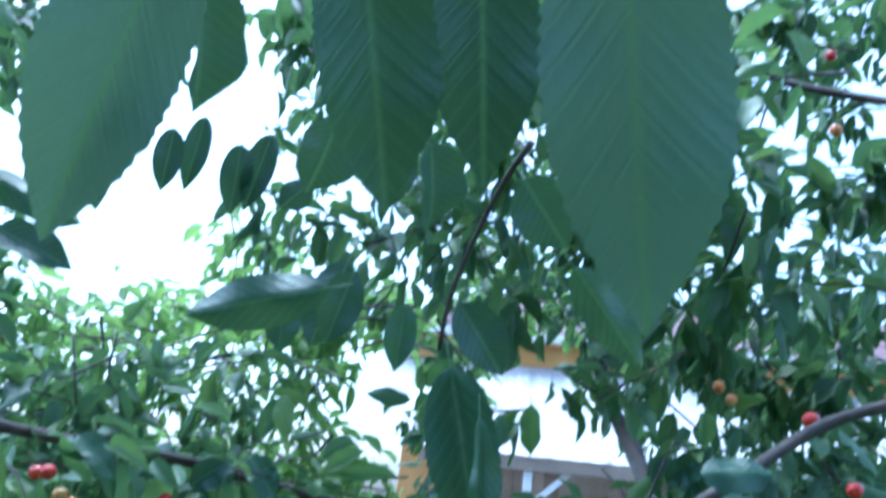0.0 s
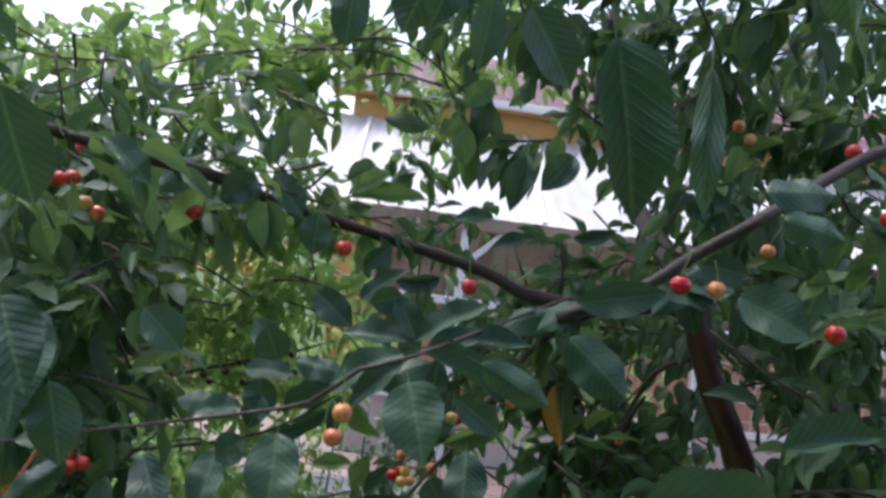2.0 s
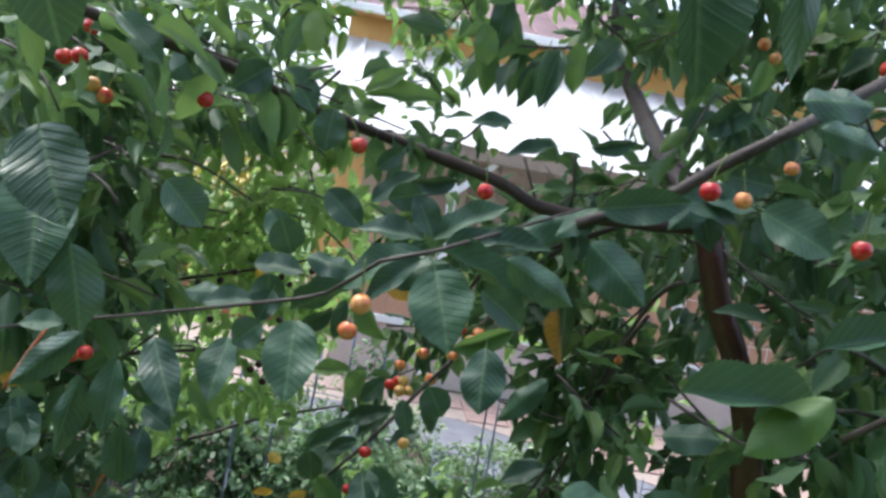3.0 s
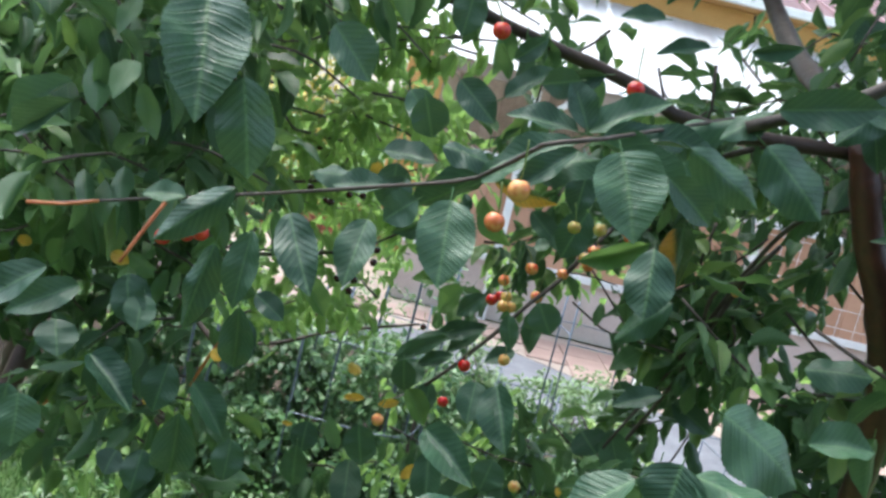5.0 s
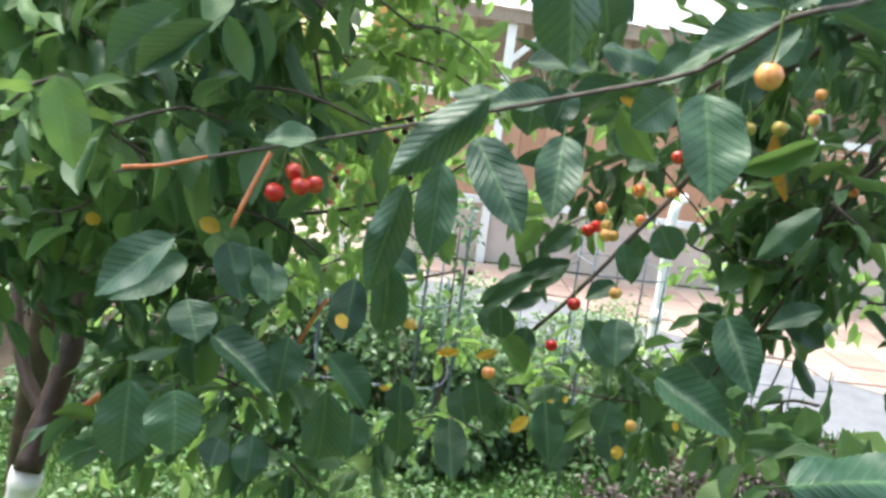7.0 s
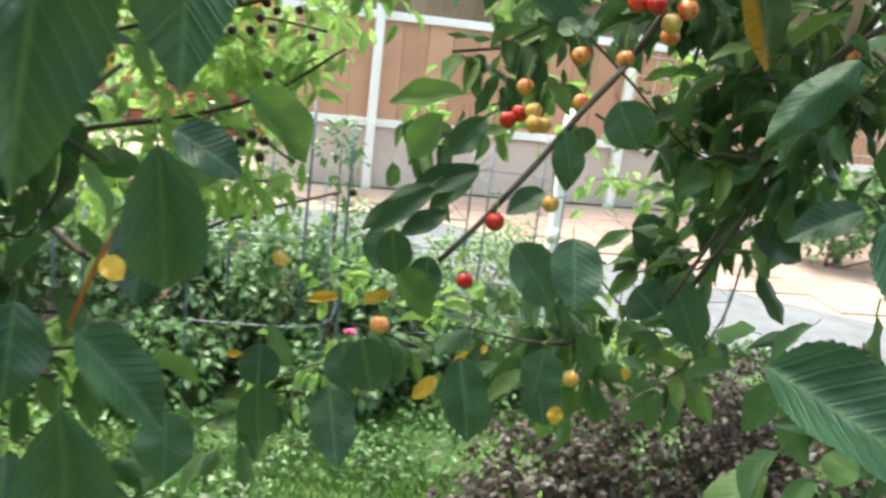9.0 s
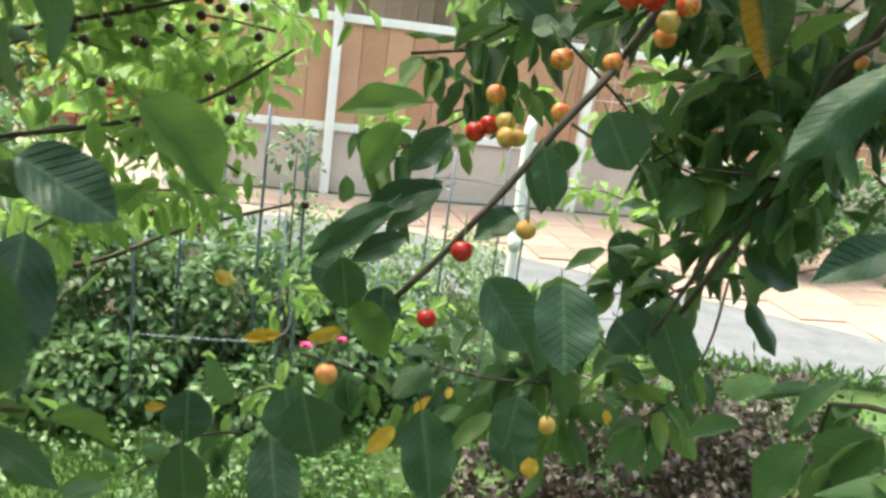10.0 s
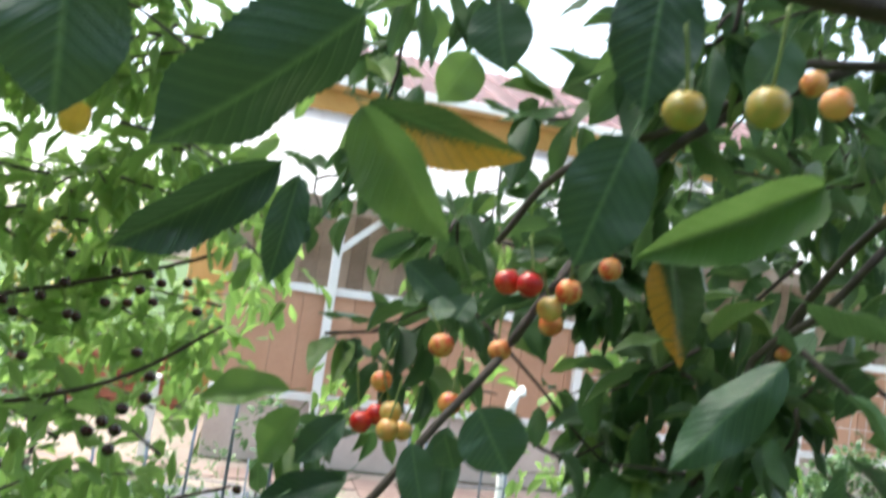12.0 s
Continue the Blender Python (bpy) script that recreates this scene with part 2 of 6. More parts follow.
def box_bm(bm, x0, y0, z0, x1, y1, z1, bevel=0.0, m=None):
    vs = [bm.verts.new(p) for p in ((x0, y0, z0), (x1, y0, z0), (x1, y1, z0), (x0, y1, z0), (x0, y0, z1), (x1, y0, z1), (x1, y1, z1), (x0, y1, z1))]
    fs = [bm.faces.new([vs[i] for i in f]) for f in ((3, 2, 1, 0), (4, 5, 6, 7), (0, 1, 5, 4), (1, 2, 6, 5), (2, 3, 7, 6), (3, 0, 4, 7))]
    if bevel:
        edges = list({e for f in fs for e in f.edges})
        out = bmesh.ops.bevel(bm, geom=edges, offset=bevel, segments=1, affect="EDGES")
        vs = list({v for f in out["faces"] for v in f.verts} | {v for v in vs if v.is_valid})
    if m is not None:
        bmesh.ops.transform(bm, matrix=m, verts=[v for v in vs if v.is_valid])
    return bm


def box_mesh(name, sx, sy, sz, mat, bevel=0.004):
    bm = bmesh.new()
    box_bm(bm, -sx / 2, -sy / 2, 0, sx / 2, sy / 2, sz, bevel)
    me = bpy.data.meshes.new(name)
    bm.to_mesh(me)
    bm.free()
    me.materials.append(mat)
    return me


def smooth_line(points, step=0.03):
    """A Catmull-Rom line through the points."""
    p = [Vector(q) for q in points]
    p = [2 * p[0] - p[1], *p, 2 * p[-1] - p[-2]]
    out = []
    for a, b, c, d in zip(p, p[1:], p[2:], p[3:]):
        n = max(2, int((c - b).length / step))
        for k in range(n):
            t = k / n
            out.append(0.5 * (2 * b + (c - a) * t + (2 * a - 5 * b + 4 * c - d) * t * t + (3 * b - 3 * c + d - a) * t ** 3))
    return out + [p[-2]]


def tube(name, points, r0, r1, mat, sides=8, rough=0.0, step=0.03, knots=0.0):
    """A tapered, slightly uneven limb along a line."""
    line = smooth_line(points, step)
    verts, faces = [], []
    n = len(line)
    ref = Vector((0.3, 0.2, 1)).normalized()
    for i, c in enumerate(line):
        d = (line[min(i + 1, n - 1)] - line[max(i - 1, 0)]).normalized()
        a = d.cross(ref if abs(d.dot(ref)) < 0.95 else Vector((1, 0, 0))).normalized()
        b = d.cross(a)
        r = r0 + (r1 - r0) * i / max(n - 1, 1)
        if knots and i % 7 == 3:
            r *= 1 + knots
        for k in range(sides):
            w = 2 * math.pi * k / sides
            rr = r * (1 + rough * noise.noise(c * 30 + Vector((k, 0, 0))))
            verts.append(c + (a * math.cos(w) + b * math.sin(w)) * rr)
    for i in range(n - 1):
        for k in range(sides):
            q = (k + 1) % sides
            faces.append((i * sides + k, i * sides + q, (i + 1) * sides + q, (i + 1) * sides + k))
    faces.append(tuple(range(sides))[::-1])
    faces.append(tuple((n - 1) * sides + k for k in range(sides)))
    return mesh_of(name, verts, faces, mat, smooth=True)


def blade(rows, cols, fold, droop, wave, teeth, stalk=0.16, twist=0.0, cup=0.0):
    """A leaf along +y, one long and one wide, face up: toothed, folded along the midrib, drooping to its tip."""
    verts, uvs, faces = [], [], []
    for i in range(rows + 1):
        v = i / rows
        w = 0.5 * float(np.interp(v, (0, 0.04, 0.1, 0.2, 0.33, 0.48, 0.62, 0.75, 0.86, 0.93, 1), (0, 0.3, 0.56, 0.8, 0.95, 1, 0.95, 0.77, 0.47, 0.23, 0)))
        tooth = 1 + (teeth if i % 2 else -teeth) * (0 < v < 1)
        for j in range(cols + 1):
            s = 2 * j / cols - 1
            ww = w * s * (tooth if abs(s) == 1 else 1)
            z = fold * abs(ww) - droop * v * v + wave * math.sin(11 * v + (2 if s > 0 else 0)) * abs(s) * w + cup * (abs(ww) ** 2)
            z += 0.008 * math.sin(30 * v) * abs(s) * (1 - abs(s)) * 2
            x = ww * math.cos(math.atan(fold)) + twist * v * v
            verts.append((x, v, z))
            uvs.append((0.5 + s * 0.5 * min(1, w * 2), v))
    for i in range(rows):
        for j in range(cols):
            a = i * (cols + 1) + j
            faces.append((a, a + 1, a + cols + 2, a + cols + 1))
    if stalk:
        k = len(verts)
        for y, z in ((-stalk, 0.02), (0.03, 0.0)):
            for x, dz in ((-0.012, 0), (0.012, 0), (0, 0.02)):
                verts.append((x, y, z + dz - 0.01))
                uvs.append((0.5, 0.02))
        for p in range(3):
            q = (p + 1) % 3
            faces.append((k + p, k + q, k + 3 + q, k + 3 + p))
    return np.array(verts), faces, uvs


SHAPES = [blade(46, 6, 0.26, 0.12, 0.08, 0.03), blade(46, 6, 0.5, 0.15, 0.10, 0.03, twist=0.06), blade(46, 6, 0.2, 0.12, 0.07, 0.03, twist=-0.05), blade(46, 6, -0.24, 0.22, 0.12, 0.03, twist=0.04)]
SMALL = [blade(9, 4, 0.35, 0.2, 0.05, 0.02), blade(9, 4, 0.15, 0.34, 0.1, 0.02, twist=0.08), blade(9, 4, 0.6, 0.12, 0.06, 0.02, twist=-0.06), blade(9, 4, -0.2, 0.3, 0.1, 0.02, twist=0.03)]
TINY = [blade(3, 2, 0.4, 0.2, 0.0, 0.0, stalk=0), blade(3, 2, 0.1, 0.3, 0.0, 0.0, stalk=0)]
LEAF_MESHES = {}
for key, mat in (("green", GREEN), ("young", YOUNG_LIT), ("turning", TURNING), ("yellow", YELLOW), ("back", HAZY_BACKS)):
    LEAF_MESHES[key] = [mesh_of("leaf_" + key, *s[:2], mat, s[2], True) for s in SHAPES]
LEAF_WORDS = {"young": "light green leaf, backlight in its colour", "back": "pale underside of a leaf, haze in its colour", "turning": "half-orange turning leaf", "yellow": "yellow withered leaf"}


def leaf(tree, key, base, tip, width, up, form=0):
    """One large leaf from its base to its tip, its face towards up."""
    b, t, n = Vector(base), Vector(tip), Vector(up)
    axis = t - b
    y = axis.normalized()
    x = y.cross(n).normalized()
    z = x.cross(y)
    m = Matrix((x * width, y * axis.length, z * axis.length)).transposed().to_4x4()
    m.translation = b
    return put("leaf", LEAF_MESHES[key][form % 4], tree, m, LEAF_WORDS.get(key, ""))


def cherry_mesh(mat, squash=0.95):
    verts, faces = [], []
    rings, seg = 10, 14
    for i in range(rings + 1):
        a = math.pi * i / rings
        r, z = math.sin(a), math.cos(a) * squash
        z -= 0.16 * math.exp(-((a / 0.33) ** 2)) - 0.03 * math.exp(-(((math.pi - a) / 0.2) ** 2))
        for k in range(seg):
            w = 2 * math.pi * k / seg
            dent = 1 - 0.05 * math.exp(-((math.sin((w - 1.2) / 2) / 0.16) ** 2)) * r
            verts.append((r * math.cos(w) * dent, r * math.sin(w) * dent, z))
    for i in range(rings):
        for k in range(seg):
            q = (k + 1) % seg
            faces.append((i * seg + k, (i + 1) * seg + k, (i + 1) * seg + q, i * seg + q))
    return mesh_of("cherry", verts, faces, mat, smooth=True)


CHERRIES = {k: cherry_mesh(m) for k, m in FRUIT.items()}
STALKS = [tube("stalk", [(0, 0, 0.8), (0.3, 0.1, 2.0), (0.9, 0.3, 3.6)], 0.085, 0.1, STALK, 5, step=0.5), tube("stalk", [(0, 0, 0.8), (-0.2, 0.2, 1.8), (-0.9, 0.1, 3.0)], 0.085, 0.1, STALK, 5, step=0.5), tube("stalk", [(0, 0, 0.8), (0.1, -0.3, 2.1), (0.1, -0.5, 4.2)], 0.085, 0.1, STALK, 5, step=0.5)]


def cherry(tree, key, x, y, z, size=0.0185):
    """A cherry hanging on its stalk."""
    k = rng.random()
    m = pose(x, y, z, rng.uniform(-14, 14), rng.uniform(-14, 14), rng.uniform(0, 360)) @ Matrix.Diagonal((size / 2, size / 2, size / 2 * (0.98 + 0.1 * k), 1))
    c = put("cherry", CHERRIES[key], tree, m, FRUIT_WORDS[key])
    if size > 0.0125:
        put("stalk", STALKS[int(k * 3)], c, m)
    return c


def branch(tree, name, r0, r1, mat, *points, label=""):
    """A limb or twig through the points."""
    return put(name, tube(name, points, r0, r1, mat, 10 if r0 > 0.008 else 7, 0.12, 0.02, 0.12), tree, Matrix.Identity(4), label)


class Foliage:
    """Many leaves, gathered and then joined into one mesh."""

    def __init__(self, shapes):
        self.shapes, self.rows = shapes, []

    def add(self, pos, axis, up, length, width):
        self.rows.append((*pos, *axis, *up, length, width))

    def mesh(self, name, mat):
        rows = np.array(self.rows)
        y = rows[:, 3:6] / np.linalg.norm(rows[:, 3:6], axis=1)[:, None]
        x = np.cross(y, rows[:, 6:9])
        x /= np.linalg.norm(x, axis=1)[:, None] + 1e-9
        z = np.cross(x, y)
        size = rows[:, 9:10]
        verts, faces, uvs, start = [], [], [], 0
        for s, (tv, tf, tu) in enumerate(self.shapes):
            pick = np.arange(len(rows)) % len(self.shapes) == s
            p = rows[pick, None, :3] + tv[None, :, :1] * (x * rows[:, 10:11])[pick, None] + tv[None, :, 1:2] * (y * size)[pick, None] + tv[None, :, 2:] * (z * size)[pick, None]
            n = int(pick.sum())
            verts.append(p.reshape(-1, 3))
            uvs.append(np.tile(np.array(tu), (n, 1)))
            for i in range(n):
                o = start + i * len(tv)
                faces.extend([tuple(o + q for q in f) for f in tf])
            start += n * len(tv)
        return mesh_of(name, np.concatenate(verts).tolist(), faces, mat, np.concatenate(uvs), True)


def unit(v):
    return v / (np.linalg.norm(v) + 1e-9)


# the open lane in front of the tree, in which nothing grows
LANE = [np.array(p) for p in ((0.08, 0.03, 2.07), (-0.01, 0.07, 2.03), (-0.06, 0.12, 1.96), (-0.15, 0.18, 1.9), (-0.25, 0.23, 1.87), (-0.26, 0.36, 1.84), (-0.23, 0.5, 1.8), (-0.23, 0.62, 1.77), (-0.17, 0.73, 1.75), (-0.12, 0.77, 1.76))]


def clear(p, room):
    return all(np.linalg.norm(p - q) > room for q in LANE)


def bough(fol, p0, p1, n, spread=0.06, length=0.075, sag=0.05, room=0.3, droop=0.55):
    """Leaves in whorls along a twig from p0 to p1; gives the twig's line."""
    a, b = np.array(p0, float), np.array(p1, float)
    mid = (a + b) / 2 + np.array((0, 0, sag)) + nrng.normal(0, 0.02, 3)
    along = unit(b - a)
    for k in range(n):
        t = (k + nrng.random()) / n
        c = (1 - t) ** 2 * a + 2 * t * (1 - t) * mid + t * t * b
        out = nrng.normal(0, 1, 3)
        out = unit(out - along * (out @ along) * 0.6 + along * 0.5)
        axis = unit(out + np.array((0, 0, -droop * nrng.random() * 1.6)))
        p = c + unit(nrng.normal(0, 1, 3)) * spread * nrng.random() ** 1.5 + axis * 0.018
        size = length * nrng.uniform(0.62, 1.15)
        if not clear(p + axis * size * 0.5, room):
            continue
        up = unit(np.array((0, -0.25, 0.9)) + out * 0.5 + nrng.normal(0, 0.45, 3))
        fol.add(p, axis, up, size, size * nrng.uniform(0.32, 0.52))
    return [tuple(a), tuple(mid * 0.999), tuple(b)]


def sprig(x, y, z, turn):
    """A short leafy side shoot of the near tree."""
    w = radians(turn)
    d = np.array((math.cos(w), math.sin(w) * 0.6, -0.25 + 0.3 * math.sin(3 * w)))
    p = np.array((x, y, z))
    line = bough(fill, p - d * 0.08, p + d * 0.06, 21, 0.062, 0.062, 0.012, 0.36, 0.6)
    if turn % 3 == 0:
        line = [tuple(p - d * 0.16 + np.array((0, 0.05, 0.03))), *line]
    if turn % 4 == 0:
        branch(tree, "twig", 0.0024, 0.0013, TWIG, *line)
    else:
        TWIGS.append((line, 0.0022))


def spray(x, y, z, turn):
    """A spreading, lighter side branch of the tree behind."""
    w = radians(turn)
    d = np.array((math.cos(w), math.sin(w), -0.2 + 0.3 * math.sin(3 * w)))
    p = np.array((x, y, z))
    line = bough(sour, p - d * 0.13, p + d * 0.13, 34, 0.10, 0.058, 0.02, 1.2, 0.5)
    TWIGS_BEHIND.append((line, 0.003))


TWIGS, TWIGS_BEHIND = [], []


def join_twigs(lines, owner):
    """The finest twigs of a tree, too many to count."""
    bm = bmesh.new()
    for line, r in lines:
        me = tube("twig", line, r, r * 0.6, TWIG, 5)
        bm.from_mesh(me)
        bpy.data.meshes.remove(me)
    if lines:
        part("twigwork", bm, TWIG, owner, "fine brown twigs", "stuff", True)


def crown(fol, c, r, n, length, width=0.52, hollow=0.3, droop=0.6):
    """A clump of leaves in an uneven ellipsoid, in small tufts."""
    c, r = np.array(c, float), np.array(r, float)
    for k in range(max(1, n // 7)):
        d = unit(nrng.normal(0, 1, 3))
        q = c + d * r * nrng.uniform(hollow, 1.0) ** 0.5 * (0.8 + 0.35 * noise.noise(Vector(c + d * 2.0)))
        for j in range(7):
            out = unit(nrng.normal(0, 1, 3) + d * 0.7)
            axis = unit(out + np.array((0, 0, -droop * nrng.random())))
            size = length * nrng.uniform(0.55, 1.2)
            up = unit(np.array((0, 0, 1.0)) + out * 0.5 + nrng.normal(0, 0.4, 3))
            fol.add(q + out * length * 0.6, axis, up, size, size * width * nrng.uniform(0.8, 1.2))


# ---------------------------------------------------------------- ground
def ground_sheet():
    """One sheet to the horizon, finer and gently uneven near the garden."""
    xs = np.concatenate([[-900, -200, -60, -25, -12], np.arange(-7, 9.1, 0.25), [14, 28, 65, 220, 900]])
    ys = np.concatenate([[-900, -200, -60, -25, -12, -6], np.arange(-3, 9.1, 0.25), [14, 28, 65, 220, 900]])
    verts = [(x, y, 0.015 * noise.noise(Vector((x, y, 0)) * 1.7) - 0.012 if abs(x) < 14 and abs(y) < 14 else -0.02) for y in ys for x in xs]
    w = len(xs)
    faces = [(j * w + i, j * w + i + 1, (j + 1) * w + i + 1, (j + 1) * w + i) for j in range(len(ys) - 1) for i in range(w - 1)]
    return new("ground", mesh_of("ground", verts, faces, TURF, smooth=True))


tagged(ground_sheet(), "green garden turf with bare earth showing", "ground", kind="structure")


def slab(name, corners, z0, z1, mat, label, category):
    bm = bmesh.new()
    lo = [bm.verts.new((x, y, z0)) for x, y in corners]
    hi = [bm.verts.new((x, y, z1)) for x, y in corners]
    n = len(corners)
    bm.faces.new(hi)
    bm.faces.new(lo[::-1])
    for k in range(n):
        q = (k + 1) % n
        bm.faces.new((lo[k], lo[q], hi[q], hi[k]))
    me = bpy.data.meshes.new(name)
    bm.to_mesh(me)
    bm.free()
    me.materials.append(mat)
    return tagged(new(name, me), label, category, kind="structure")


slab("garden_bed", [(-6, 4.3), (1.5, 4.35), (0.75, 6.7), (-6, 6.9)], -0.06, 0.006, SOIL, "dark soil bed with low plants", "flower bed")
slab("path", [(0.5, 6.75), (1.6, 5.2), (4.6, 4.3), (8.5, 3.4), (8.5, 4.3), (4.4, 5.2), (0.9, 7.75), (-6, 7.8), (-6, 6.94)], -0.06, 0.03, CONCRETE, "pale grey concrete garden path", "path")
terrace = slab("terrace", [(-6, 7.84), (0.92, 7.79), (4.42, 5.24), (8.5, 4.34), (12, 4.3), (12, 8.85), (-0.45, 8.85), (-0.45, 12.5), (-6, 12.5)], -0.06, 0.022, JOINT, "pinkish paved terrace before the veranda", "terrace")

# ---------------------------------------------------------------- unseen walls, added to block low sky behind the camera
DARK_RENDER = surface("unseen shade wall", (0.06, 0.055, 0.045), (0.12, 0.11, 0.09), 2.0, 0.9, 30.0, 0.6)
slab("shade_wall_south", [(-6.5, -3.0), (9.5, -3.0), (9.5, -2.75), (-6.5, -2.75)], -0.1, 3.3, DARK_RENDER, "tall unseen wall added behind to cut low skylight", "wall")
slab("shade_wall_east", [(9.25, -2.74), (9.5, -2.74), (9.5, 3.2), (9.25, 3.2)], -0.1, 3.3, DARK_RENDER, "tall unseen wall added at the side to cut low skylight", "wall")
slab("shade_wall_west", [(-6.5, -2.74), (-6.25, -2.74), (-6.25, 4.2), (-6.5, 4.2)], -0.1, 3.3, DARK_RENDER, "tall unseen wall added at the side to cut low skylight", "wall")

# ---------------------------------------------------------------- veranda and house
house = thing("house", 3.0, 9.0, 0.0, "small house with a mauve roof and a white-roofed veranda", "house")
X0, X1 = -0.4, 9.0


def bar(name, x0, y0, z0, x1, y1, z1, mat, parent, label="", bevel=0.006):
    bm = bmesh.new()
    box_bm(bm, x0, y0, z0, x1, y1, z1, bevel)
    return part(name, bm, mat, parent, label)


def beam(name, a, b, w, d, mat, parent, label=""):
    """A square timber from a to b."""
    a, b = Vector(a), Vector(b)
    q = (b - a).to_track_quat("Z", "Y").to_matrix().to_4x4()
    bm = bmesh.new()
    box_bm(bm, -w / 2, -d / 2, 0, w / 2, d / 2, (b - a).length, 0.004, Matrix.Translation(a) @ q)
    return part(name, bm, mat, parent, label)


bar("plinth", X0, 9.02, 0.0, X1, 9.2, 0.62, PLINTH, house, "pale plinth")
bar("lower_rail", X0, 8.97, 0.622, X1, 9.06, 0.70, WHITE, house, "white rail")
bar("upper_rail", X0, 8.96, 1.66, X1, 9.07, 1.74, WHITE, house, "white rail")
for px in (0.6, 3.2, 5.8, 8.4):
    beam("post", (px, 8.93, 0.0), (px, 8.93, 2.5), 0.085, 0.085, WHITE, house, "white post")
    beam("brace", (px, 8.93, 2.08), (px + 0.42, 8.94, 2.48), 0.06, 0.06, WHITE, house, "white brace")
board_mesh = box_mesh("board", 0.245, 0.03, 0.96, PANEL, 0.004)
for k in range(int((X1 - X0) / 0.25)):
    put("board", board_mesh, house, pose(X0 + 0.125 + 0.25 * k, 9.02 + 0.004 * (k % 2), 0.70))
slat_mesh = box_mesh("slat", 0.175, 0.02, 0.96, BROWN, 0.003)
for k in range(int((X1 - X0) / 0.18)):
    put("slat", slat_mesh, house, pose(X0 + 0.09 + 0.18 * k, 10.2 + 0.006 * (k % 3), 1.6 + 0.01 * (k % 2)))
bar("inner_wall", X0, 10.25, 0.0, X1, 10.4, 3.2, BROWN, house, "brown boarded inner wall", 0.0)
bar("veranda_floor", X0, 9.21, 0.0, X1, 10.24, 0.6, JOINT, house, "", 0.0)
bar("fascia", X0 - 0.12, 8.84, 2.46, X1 + 0.1, 8.88, 2.58, BROWN, house, "brown fascia board")


for k in range(22):
    x = 3.3 + 0.2 * k
    beam("mesh_wire", (x, 8.99, 0.66), (x, 8.99, 1.7), 0.007, 0.007, WHITE, house, "pale wire of the mesh")
for k in range(5):
    beam("mesh_wire", (3.3, 8.985, 0.8 + 0.2 * k), (7.6, 8.985, 0.8 + 0.2 * k), 0.007, 0.007, WHITE, house, "pale wire of the mesh")


def canopy_bm():
    """A corrugated sheet that rises from the eave to the house wall."""
    bm = bmesh.new()
    n = 200
    lo, hi = [], []
    for k in range(n + 1):
        x = X0 - 0.75 + (X1 - X0 + 0.9) * k / n
        dz = 0.004 * math.sin(k * 1.7)
        lo.append(bm.verts.new((x, 8.8, 2.6 + dz)))
        hi.append(bm.verts.new((x, 11.55, 3.95 + dz)))
    for k in range(n):
        bm.faces.new((lo[k], lo[k + 1], hi[k + 1], hi[k]))
    bmesh.ops.solidify(bm, geom=bm.faces[:], thickness=0.012)
    return bm


part("canopy", canopy_bm(), SHEET, house, "white corrugated veranda roof")
for k in range(5):
    x = X0 - 0.3 + 2.1 * k
    beam("roof_batten", (x, 8.82, 2.63), (x, 11.5, 3.95), 0.05, 0.02, WHITE, house, "white roof batten")
bar("wall", -0.95, 11.6, 0.0, X1, 11.85, 4.24, STUCCO, house, "orange rendered wall")
bar("soffit", -1.25, 11.3, 4.245, X1 + 0.3, 11.84, 4.29, STUCCO, house, "orange soffit")
bar("roof_gutter", -1.3, 11.18, 4.24, X1 + 0.3, 11.28, 4.34, WHITE, house, "white gutter")


def roof_bm():
    bm = bmesh.new()
    a = [bm.verts.new(p) for p in ((-1.35, 11.25, 4.35), (9.4, 11.25, 4.35), (9.4, 15.2, 5.9), (0.4, 15.2, 5.9), (-1.35, 13.2, 4.45))]
    bm.faces.new((a[0], a[1], a[2], a[3]))
    bm.faces.new((a[0], a[3], a[4]))
    bmesh.ops.solidify(bm, geom=bm.faces[:], thickness=0.06)
    return bm


part("roof", roof_bm(), ROOF, house, "mauve sheet roof")
for k in range(26):
    x = -0.9 + 0.4 * k
    a, b = Vector((x, 11.25, 4.365)), Vector((max(x, 0.5), 15.15, 5.895))
    if x < 0.5:
        b = a + (Vector((0.4, 15.2, 5.75)) - Vector((-1.35, 11.25, 4.2))) * ((x + 1.35) / 1.9 * 0.9 + 0.08)
        b.x = x
        b.z = a.z + (b.y - a.y) * 0.3924
    beam("roof_seam", a, b, 0.025, 0.05, ROOF, house, "mauve roof seam")
# low brick wall and white gate post beside the veranda
brick_wall = thing("brick_wall", -2.6, 11.4, 0.0, "low red brick wall beside the veranda", "wall", kind="structure")
bar("core", -4.6, 11.35, 0.0, -0.7, 11.5, 0.62, JOINT, brick_wall, "mortar", 0.0)
brick_mesh = box_mesh("brick", 0.235, 0.06, 0.065, BRICK, 0.006)
for r in range(8):
    for k in range(15):
        put("brick", brick_mesh, brick_wall, pose(-4.45 + 0.25 * k + 0.125 * (r % 2), 11.33 + rng.uniform(-0.004, 0.004), 0.01 + 0.076 * r))
fence_post = thing("gate_post", -0.86, 8.7, 0.0, "short white painted gate post on the terrace", "post")
beam("shaft", (-0.86, 8.7, 0.0), (-0.86, 8.7, 0.72), 0.09, 0.09, WHITE, fence_post)
bar("cap", -0.92, 8.64, 0.722, -0.8, 8.76, 0.75, WHITE, fence_post)
white_pipe = thing("pipe", 1.225, 4.83, 0.0, "white plastic downpipe standing in the bed", "pipe")
